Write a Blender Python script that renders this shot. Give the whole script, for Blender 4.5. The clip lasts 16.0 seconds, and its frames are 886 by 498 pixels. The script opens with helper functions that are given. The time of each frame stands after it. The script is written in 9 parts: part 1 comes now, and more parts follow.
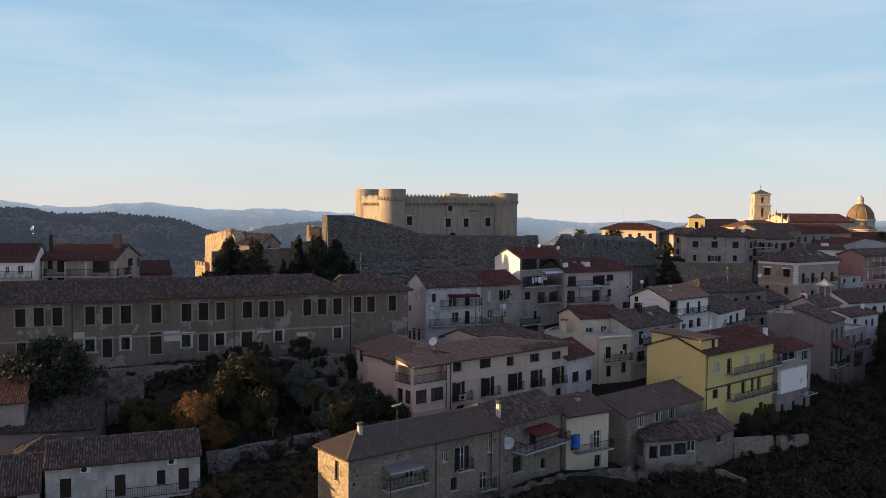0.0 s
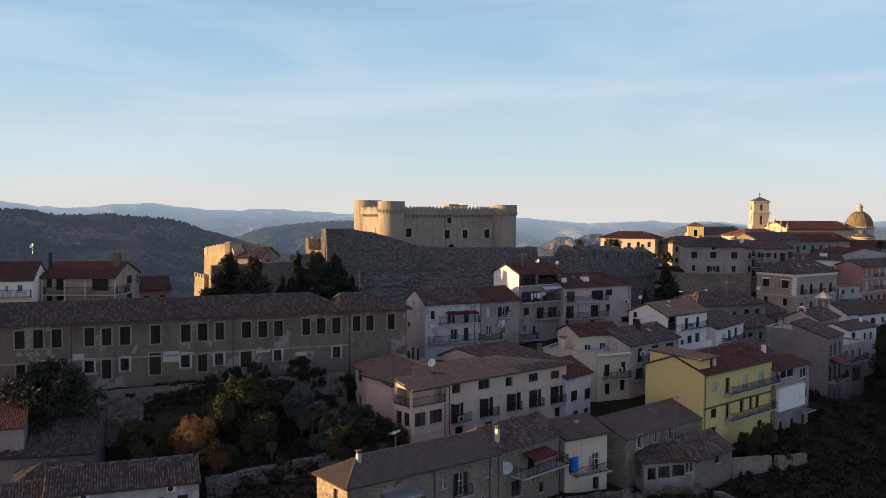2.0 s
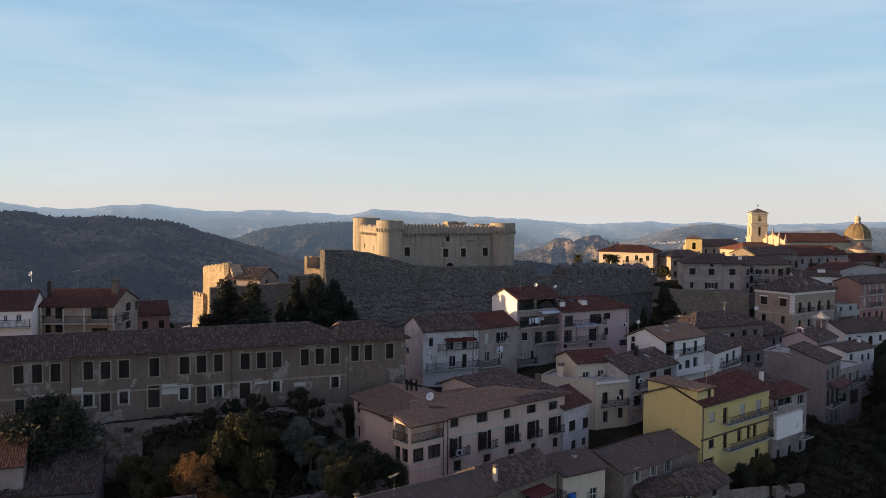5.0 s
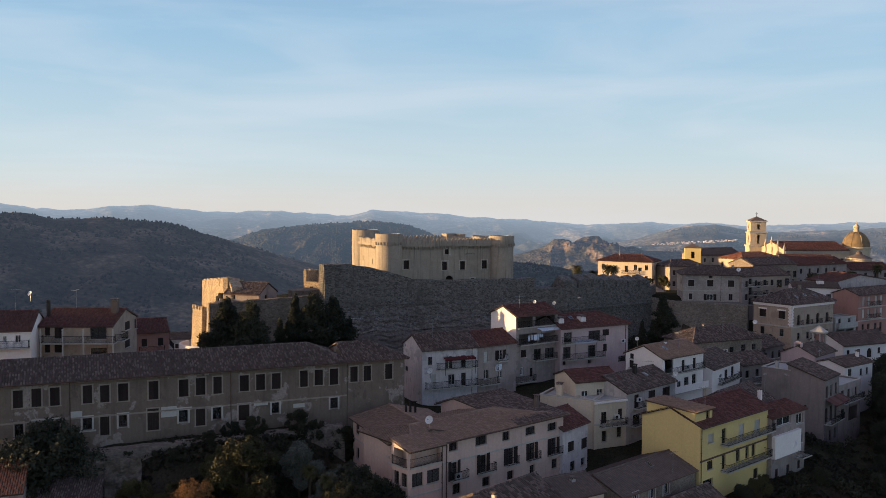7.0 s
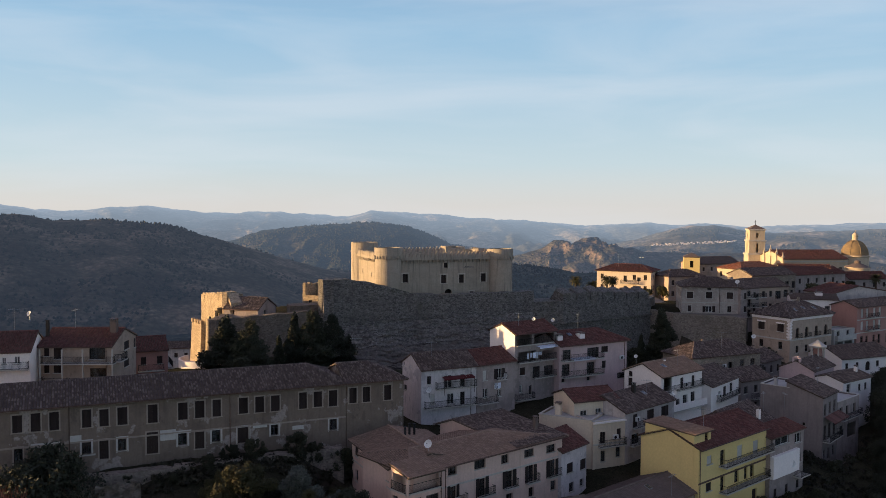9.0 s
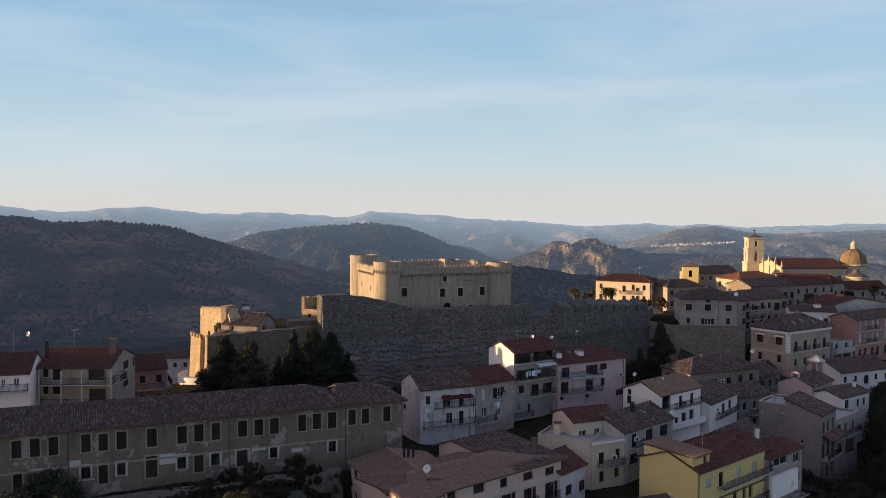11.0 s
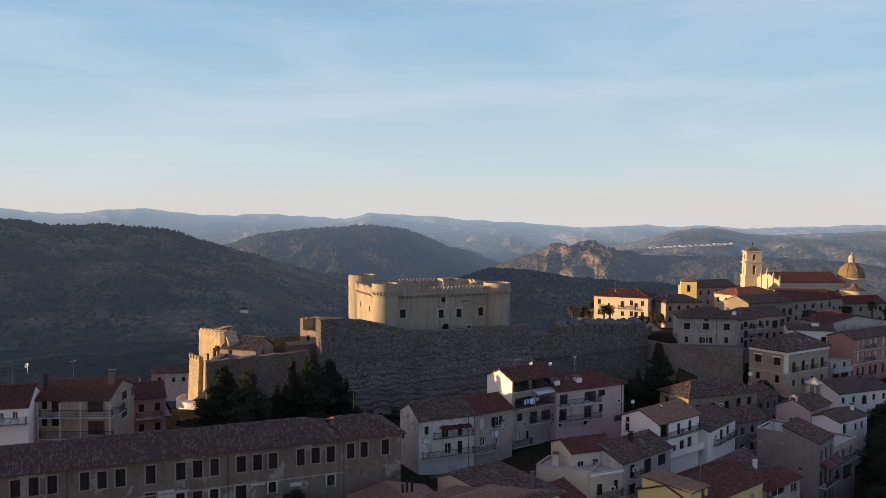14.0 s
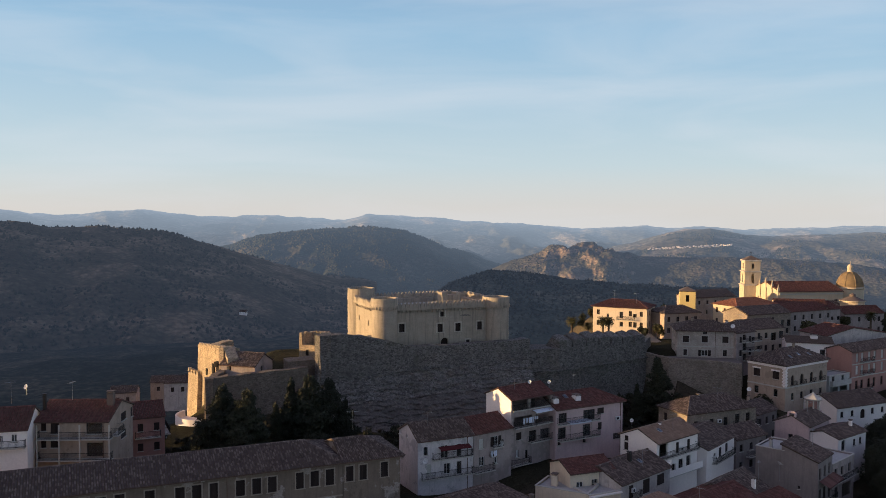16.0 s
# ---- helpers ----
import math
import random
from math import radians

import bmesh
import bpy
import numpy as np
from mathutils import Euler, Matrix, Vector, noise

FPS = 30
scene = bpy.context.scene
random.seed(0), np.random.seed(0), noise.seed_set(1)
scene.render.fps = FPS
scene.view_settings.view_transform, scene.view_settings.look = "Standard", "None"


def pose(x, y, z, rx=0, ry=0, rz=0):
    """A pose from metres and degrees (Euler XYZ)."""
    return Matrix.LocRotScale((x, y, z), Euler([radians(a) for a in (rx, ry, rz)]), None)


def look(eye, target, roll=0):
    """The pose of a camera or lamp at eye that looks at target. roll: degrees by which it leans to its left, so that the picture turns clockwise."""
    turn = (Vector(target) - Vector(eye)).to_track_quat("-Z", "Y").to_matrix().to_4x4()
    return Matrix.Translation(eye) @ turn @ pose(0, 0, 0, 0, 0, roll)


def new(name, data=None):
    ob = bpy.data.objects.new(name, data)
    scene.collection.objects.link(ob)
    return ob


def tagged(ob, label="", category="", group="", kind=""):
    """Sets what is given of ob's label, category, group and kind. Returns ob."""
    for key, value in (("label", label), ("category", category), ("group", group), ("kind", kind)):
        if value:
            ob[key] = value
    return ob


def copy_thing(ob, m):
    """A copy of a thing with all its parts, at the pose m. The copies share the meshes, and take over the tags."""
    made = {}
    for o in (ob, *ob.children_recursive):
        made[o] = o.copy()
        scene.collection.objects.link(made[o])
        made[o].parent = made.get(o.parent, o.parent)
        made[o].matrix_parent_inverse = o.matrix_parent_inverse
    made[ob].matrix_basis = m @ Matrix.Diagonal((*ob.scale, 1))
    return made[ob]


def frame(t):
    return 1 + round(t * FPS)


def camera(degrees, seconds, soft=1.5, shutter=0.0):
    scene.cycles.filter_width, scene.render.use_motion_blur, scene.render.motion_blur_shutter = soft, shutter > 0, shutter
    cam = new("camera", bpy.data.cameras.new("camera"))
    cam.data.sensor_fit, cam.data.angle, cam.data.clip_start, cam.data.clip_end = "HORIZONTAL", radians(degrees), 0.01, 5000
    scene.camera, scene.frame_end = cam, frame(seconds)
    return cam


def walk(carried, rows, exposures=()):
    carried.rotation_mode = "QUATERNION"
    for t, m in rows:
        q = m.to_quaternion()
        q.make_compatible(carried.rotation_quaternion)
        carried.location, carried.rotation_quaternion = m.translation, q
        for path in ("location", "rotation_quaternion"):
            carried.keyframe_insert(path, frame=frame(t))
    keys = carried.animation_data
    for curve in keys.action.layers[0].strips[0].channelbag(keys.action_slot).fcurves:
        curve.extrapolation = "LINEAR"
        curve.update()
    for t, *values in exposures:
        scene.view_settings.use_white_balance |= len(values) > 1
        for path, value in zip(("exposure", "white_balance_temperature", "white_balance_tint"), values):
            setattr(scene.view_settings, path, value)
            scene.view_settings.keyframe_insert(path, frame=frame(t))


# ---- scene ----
cam = camera(55.0, 16.0, soft=0.35)
ROWS = [  # seconds, x, y, z, pitch from straight down, roll, yaw
    (0.0, 0.000, 0.000, 30.000, 87.171, 0.343, -0.000),
    (1.0, 0.031, -0.020, 31.227, 87.170, 0.331, -0.020),
    (2.0, 0.060, -0.037, 32.481, 87.170, 0.320, -0.041),
    (3.0, 0.086, -0.051, 33.760, 87.172, 0.308, -0.063),
    (4.0, 0.109, -0.062, 35.063, 87.174, 0.297, -0.086),
    (5.0, 0.130, -0.070, 36.388, 87.178, 0.285, -0.111),
    (6.0, 0.147, -0.076, 37.734, 87.183, 0.274, -0.137),
    (7.0, 0.163, -0.079, 39.098, 87.189, 0.263, -0.163),
    (8.0, 0.175, -0.079, 40.481, 87.197, 0.251, -0.191),
    (9.0, 0.185, -0.076, 41.880, 87.205, 0.240, -0.220),
    (10.0, 0.192, -0.071, 43.293, 87.215, 0.228, -0.251),
    (11.0, 0.197, -0.063, 44.720, 87.226, 0.217, -0.282),
    (12.0, 0.199, -0.051, 46.158, 87.239, 0.205, -0.315),
    (13.0, 0.198, -0.038, 47.607, 87.252, 0.194, -0.348),
    (14.0, 0.195, -0.021, 49.064, 87.267, 0.182, -0.383),
    (15.0, 0.189, -0.001, 50.529, 87.283, 0.171, -0.419),
    (16.0, 0.180, 0.021, 52.000, 87.300, 0.160, -0.456),
]
walk(cam, [(t, pose(x, y, z, 0, 0, yaw) @ pose(0, 0, 0, pitch, 0, 0) @ pose(0, 0, 0, 0, 0, roll)) for t, x, y, z, pitch, roll, yaw in ROWS],
     exposures=[(0.0, 0.85, 6280, 13.0), (8.0, 0.79, 6280, 13.0), (16.0, 0.74, 6280, 13.0)])

# ---- world, sun, exposure ----
SUN_FROM = -93.5      # degrees clockwise from straight ahead, where the sun stands
SUN_UP = 5.0
world = bpy.data.worlds.new("sky")
scene.world = world
world.use_nodes = True
wn, wl = world.node_tree.nodes, world.node_tree.links
bg = wn["Background"]
sky = wn.new("ShaderNodeTexSky")
sky.sky_type = "NISHITA"
sky.sun_disc = False
sky.sun_elevation = radians(SUN_UP)
sky.sun_rotation = radians(SUN_FROM)
sky.altitude = 300
sky.air_density, sky.dust_density, sky.ozone_density = 1.0, 0.6, 1.5
geo_n = wn.new("ShaderNodeTexCoord")
# thin veil of haze, whitest along the horizon
up = wn.new("ShaderNodeSeparateXYZ")
wl.new(geo_n.outputs["Generated"], up.inputs["Vector"])
veil = wn.new("ShaderNodeValToRGB")
for k, (p, c) in enumerate([(0.0, (5.6, 5.6, 5.35)), (0.05, (4.4, 5.4, 5.85)), (0.2, (2.6, 4.25, 5.6)), (0.5, (1.45, 1.78, 3.35)), (1.0, (0.95, 0.9, 1.9))]):
    e = veil.color_ramp.elements[k] if k < 2 else veil.color_ramp.elements.new(p)
    e.position, e.color = p, (*(v / 8 for v in c), 1)
wl.new(up.outputs["Z"], veil.inputs["Fac"])
lift = wn.new("ShaderNodeMix")
lift.data_type, lift.blend_type = "RGBA", "MULTIPLY"
lift.inputs["Factor"].default_value = 1.0
lift.inputs["B"].default_value = (8, 8, 8, 1)
wl.new(veil.outputs["Color"], lift.inputs["A"])
hazy = wn.new("ShaderNodeMix")
hazy.data_type = "RGBA"
hazy.inputs["Factor"].default_value = 0.78
wl.new(sky.outputs["Color"], hazy.inputs["A"])
wl.new(lift.outputs["Result"], hazy.inputs["B"])
streak = wn.new("ShaderNodeMapping")
streak.inputs["Rotation"].default_value = (0.0, 0.14, 0.1)
streak.inputs["Scale"].default_value = (1.5, 1.5, 9.0)
wl.new(geo_n.outputs["Generated"], streak.inputs["Vector"])
cirrus = wn.new("ShaderNodeTexNoise")
cirrus.inputs["Scale"].default_value, cirrus.inputs["Detail"].default_value = 1.5, 7
cirrus.inputs["Roughness"].default_value, cirrus.inputs["Distortion"].default_value = 0.5, 0.5
wl.new(streak.outputs["Vector"], cirrus.inputs["Vector"])
ramp = wn.new("ShaderNodeMapRange")
ramp.inputs["From Min"].default_value, ramp.inputs["From Max"].default_value = 0.46, 0.72
ramp.inputs["To Max"].default_value = 0.42
wl.new(cirrus.outputs["Fac"], ramp.inputs["Value"])
thin = wn.new("ShaderNodeMix")
thin.data_type = "RGBA"
thin.inputs["B"].default_value = (5.3, 5.5, 5.6, 1)
wl.new(ramp.outputs["Result"], thin.inputs["Factor"])
wl.new(hazy.outputs["Result"], thin.inputs["A"])
# warm glow of the low sun along the horizon on its side of the sky
toward = wn.new("ShaderNodeVectorMath")
toward.operation = "DOT_PRODUCT"
wl.new(geo_n.outputs["Generated"], toward.inputs[0])
toward.inputs[1].default_value = (math.sin(radians(SUN_FROM)), math.cos(radians(SUN_FROM)), 0.1)
side = wn.new("ShaderNodeMapRange")
side.interpolation_type = "SMOOTHSTEP"
for key, v in (("From Min", 0.42), ("From Max", 1.0), ("To Max", 0.27)):
    side.inputs[key].default_value = v
wl.new(toward.outputs["Value"], side.inputs["Value"])
glow = wn.new("ShaderNodeMix")
glow.data_type = "RGBA"
glow.inputs["B"].default_value = (12.5, 7.6, 4.2, 1)
wl.new(side.outputs["Result"], glow.inputs["Factor"])
wl.new(thin.outputs["Result"], glow.inputs["A"])
wl.new(glow.outputs["Result"], bg.inputs["Color"])
bg.inputs["Strength"].default_value = 0.085

sun_data = bpy.data.lights.new("sun", "SUN")
sun_data.energy, sun_data.angle, sun_data.color = 5.0, radians(0.6), (1.0, 0.655, 0.30)
sun_lamp = new("sun", sun_data)
sa = radians(SUN_FROM)
sun_dir = Vector((math.sin(sa) * math.cos(radians(SUN_UP)), math.cos(sa) * math.cos(radians(SUN_UP)), math.sin(radians(SUN_UP))))
sun_lamp.matrix_world = look(sun_dir * 200, (0, 0, 0))


# ---- materials ----
def node_mat(name, rough=0.85):
    m = bpy.data.materials.new(name)
    m.use_nodes = True
    n, l = m.node_tree.nodes, m.node_tree.links
    b = n["Principled BSDF"]
    b.inputs["Roughness"].default_value = rough
    b.inputs["Specular IOR Level"].default_value = 0.25
    return m, n, l, b


def noise_node(n, l, scale, detail=5, rough=0.6, coord=None, stretch=None):
    t = n.new("ShaderNodeTexNoise")
    t.inputs["Scale"].default_value, t.inputs["Detail"].default_value = scale, detail
    t.inputs["Roughness"].default_value = rough
    if coord is None:
        coord = n.new("ShaderNodeNewGeometry").outputs["Position"]
    if stretch:
        mp = n.new("ShaderNodeMapping")
        mp.inputs["Scale"].default_value = stretch
        l.new(coord, mp.inputs["Vector"])
        coord = mp.outputs["Vector"]
    l.new(coord, t.inputs["Vector"])
    return t.outputs["Fac"]


def ramp_node(n, l, value, stops):
    r = n.new("ShaderNodeValToRGB")
    e = r.color_ramp.elements
    while len(e) < len(stops):
        e.new(0.5)
    for k, (p, c) in enumerate(stops):
        e[k].position, e[k].color = p, (*c, 1)
    l.new(value, r.inputs["Fac"])
    return r.outputs["Color"]


def mix_node(n, l, fac, a, b, mode="MIX"):
    x = n.new("ShaderNodeMix")
    x.data_type, x.blend_type = "RGBA", mode
    for sock, v in ((x.inputs["Factor"], fac), (x.inputs["A"], a), (x.inputs["B"], b)):
        if isinstance(v, (int, float)):
            sock.default_value = v
        elif isinstance(v, tuple):
            sock.default_value = (*v, 1)
        else:
            l.new(v, sock)
    return x.outputs["Result"]


def map_node(n, l, value, a, b, c=0.0, d=1.0):
    r = n.new("ShaderNodeMapRange")
    for k, v in (("From Min", a), ("From Max", b), ("To Min", c), ("To Max", d)):
        r.inputs[k].default_value = v
    l.new(value, r.inputs["Value"])
    return r.outputs["Result"]


def bump_node(n, l, b, height, strength, dist):
    p = n.new("ShaderNodeBump")
    p.inputs["Strength"].default_value, p.inputs["Distance"].default_value = strength, dist
    l.new(height, p.inputs["Height"])
    l.new(p.outputs["Normal"], b.inputs["Normal"])


def shade(c, k):
    return tuple(min(1.0, v * k) for v in c)


def plaster(name, color, dirt=0.5, patch=None, patch_at=0.62):
    """Weathered render: broad blotches, rain streaks, fine grain, and where given, patches of another coat."""
    m, n, l, b = node_mat(name, 0.9)
    blot = noise_node(n, l, 0.35, 6, 0.65)
    grain = noise_node(n, l, 4.0, 5, 0.7)
    streaks = noise_node(n, l, 1.0, 5, 0.6, stretch=(2.2, 2.2, 0.18))
    col = ramp_node(n, l, blot, [(0.25, shade(color, 1 - 0.42 * dirt)), (0.5, color), (0.75, shade(color, 1 + 0.12 * dirt))])
    col = mix_node(n, l, map_node(n, l, streaks, 0.5, 0.78, 0, 0.75 * dirt), col, shade(color, 0.5))
    if patch:
        spots = noise_node(n, l, 0.42, 6, 0.62)
        col = mix_node(n, l, map_node(n, l, spots, patch_at, patch_at + 0.025, 0, 0.8), col, patch)
        bare = noise_node(n, l, 0.6, 6, 0.65, stretch=(1, 1, 0.8))
        col = mix_node(n, l, map_node(n, l, bare, 0.60, 0.64, 0, 0.55), col, shade(color, 0.5))
    col = mix_node(n, l, map_node(n, l, grain, 0.35, 0.65, 0, 0.3 + 0.25 * dirt), col, shade(color, 0.68))
    l.new(col, b.inputs["Base Color"])
    bump_node(n, l, b, grain, 0.35, 0.03)
    return m


def stonework(name, color, size=2.2, mortar=0.8, moss=0.0, spread=1.0):
    """Rubble masonry: irregular stones with joints, blotched and streaked."""
    m, n, l, b = node_mat(name, 0.95)
    pos = n.new("ShaderNodeNewGeometry").outputs["Position"]
    mp = n.new("ShaderNodeMapping")
    mp.inputs["Scale"].default_value = (1, 1, 1.7)
    l.new(pos, mp.inputs["Vector"])
    v = n.new("ShaderNodeTexVoronoi")
    v.inputs["Scale"].default_value = size
    l.new(mp.outputs["Vector"], v.inputs["Vector"])
    e = n.new("ShaderNodeTexVoronoi")
    e.feature = "DISTANCE_TO_EDGE"
    e.inputs["Scale"].default_value = size
    l.new(mp.outputs["Vector"], e.inputs["Vector"])
    sep = n.new("ShaderNodeSeparateColor")
    l.new(v.outputs["Color"], sep.inputs["Color"])
    col = ramp_node(n, l, sep.outputs["Red"], [(0.0, shade(color, 1 - 0.5 * spread)), (0.5, color), (1.0, shade(color, 1 + 0.35 * spread))])
    col = mix_node(n, l, map_node(n, l, e.outputs["Distance"], 0.0, 0.07, 0.7, 0), col, shade(color, mortar))
    blot = noise_node(n, l, 0.16, 7, 0.7)
    col = mix_node(n, l, map_node(n, l, blot, 0.4, 0.65, 0, 0.6), col, shade(color, 0.55))
    pale = noise_node(n, l, 0.75, 7, 0.75)
    col = mix_node(n, l, map_node(n, l, pale, 0.54, 0.68, 0, 0.6), col, shade(color, 1.55))
    streaks = noise_node(n, l, 0.8, 5, 0.6, stretch=(1.6, 1.6, 0.15))
    col = mix_node(n, l, map_node(n, l, streaks, 0.55, 0.75, 0, 0.55), col, shade(color, 0.6))
    if moss:
        green = noise_node(n, l, 0.3, 6, 0.7)
        col = mix_node(n, l, map_node(n, l, green, 0.55, 0.7, 0, moss), col, (0.07, 0.08, 0.035))
    l.new(col, b.inputs["Base Color"])
    hgt = mix_node(n, l, 0.5, map_node(n, l, e.outputs["Distance"], 0, 0.15), noise_node(n, l, 3, 6, 0.7))
    bump_node(n, l, b, hgt, 0.8, 0.12)
    return m


def ashlar(name, color):
    """Fine pale limestone walling: level courses, soft blotches and dark rain streaks running down."""
    m, n, l, b = node_mat(name, 0.92)
    blot = noise_node(n, l, 0.22, 7, 0.7)
    fine = noise_node(n, l, 2.6, 6, 0.75)
    courses = noise_node(n, l, 1.0, 4, 0.7, stretch=(0.35, 0.35, 2.8))
    streaks = noise_node(n, l, 1.0, 6, 0.7, stretch=(1.7, 1.7, 0.09))
    col = ramp_node(n, l, blot, [(0.28, shade(color, 0.72)), (0.5, color), (0.72, shade(color, 1.14))])
    col = mix_node(n, l, map_node(n, l, courses, 0.5, 0.7, 0, 0.35), col, shade(color, 0.72))
    col = mix_node(n, l, map_node(n, l, streaks, 0.51, 0.66, 0, 0.8), col, shade(color, 0.45))
    col = mix_node(n, l, map_node(n, l, fine, 0.42, 0.75, 0, 0.5), col, shade(color, 0.6))
    l.new(col, b.inputs["Base Color"])
    bump_node(n, l, b, mix_node(n, l, 0.5, fine, courses), 0.5, 0.06)
    return m


def tile_mat(name, dark, mid, light, lichen=0.3):
    """Clay tiles, each with its own tone, with lichen in drifts."""
    m, n, l, b = node_mat(name, 0.9)
    rnd = n.new("ShaderNodeNewGeometry").outputs["Random Per Island"]
    col = ramp_node(n, l, rnd, [(0.0, dark), (0.55, mid), (1.0, light)])
    drift = noise_node(n, l, 0.7, 6, 0.7)
    col = mix_node(n, l, map_node(n, l, drift, 0.42, 0.68, 0, lichen), col, (0.105, 0.088, 0.078))
    grain = noise_node(n, l, 9, 4, 0.7)
    col = mix_node(n, l, map_node(n, l, grain, 0.4, 0.8, 0, 0.5), col, shade(mid, 0.55))
    l.new(col, b.inputs["Base Color"])
    bump_node(n, l, b, grain, 0.3, 0.02)
    return m


def coat(name, color, rough=0.6, metal=0.0, wear=0.35):
    m, n, l, b = node_mat(name, rough)
    b.inputs["Metallic"].default_value = metal
    rnd = n.new("ShaderNodeObjectInfo").outputs["Random"]
    col = mix_node(n, l, rnd, shade(color, 1 - wear), shade(color, 1 + wear * 0.6))
    col = mix_node(n, l, map_node(n, l, noise_node(n, l, 5, 5, 0.7), 0.45, 0.75, 0, 0.6), col, shade(color, 0.6))
    l.new(col, b.inputs["Base Color"])
    return m


def leaf_mat(name, dark, light, trans=0.25):
    m, n, l, b = node_mat(name, 0.7)
    rnd = n.new("ShaderNodeNewGeometry").outputs["Random Per Island"]
    obj = n.new("ShaderNodeObjectInfo").outputs["Random"]
    col = ramp_node(n, l, rnd, [(0.0, dark), (1.0, light)])
    col = mix_node(n, l, obj, col, shade(dark, 0.9))
    l.new(col, b.inputs["Base Color"])
    b.inputs["Subsurface Weight"].default_value = 0.0
    return m


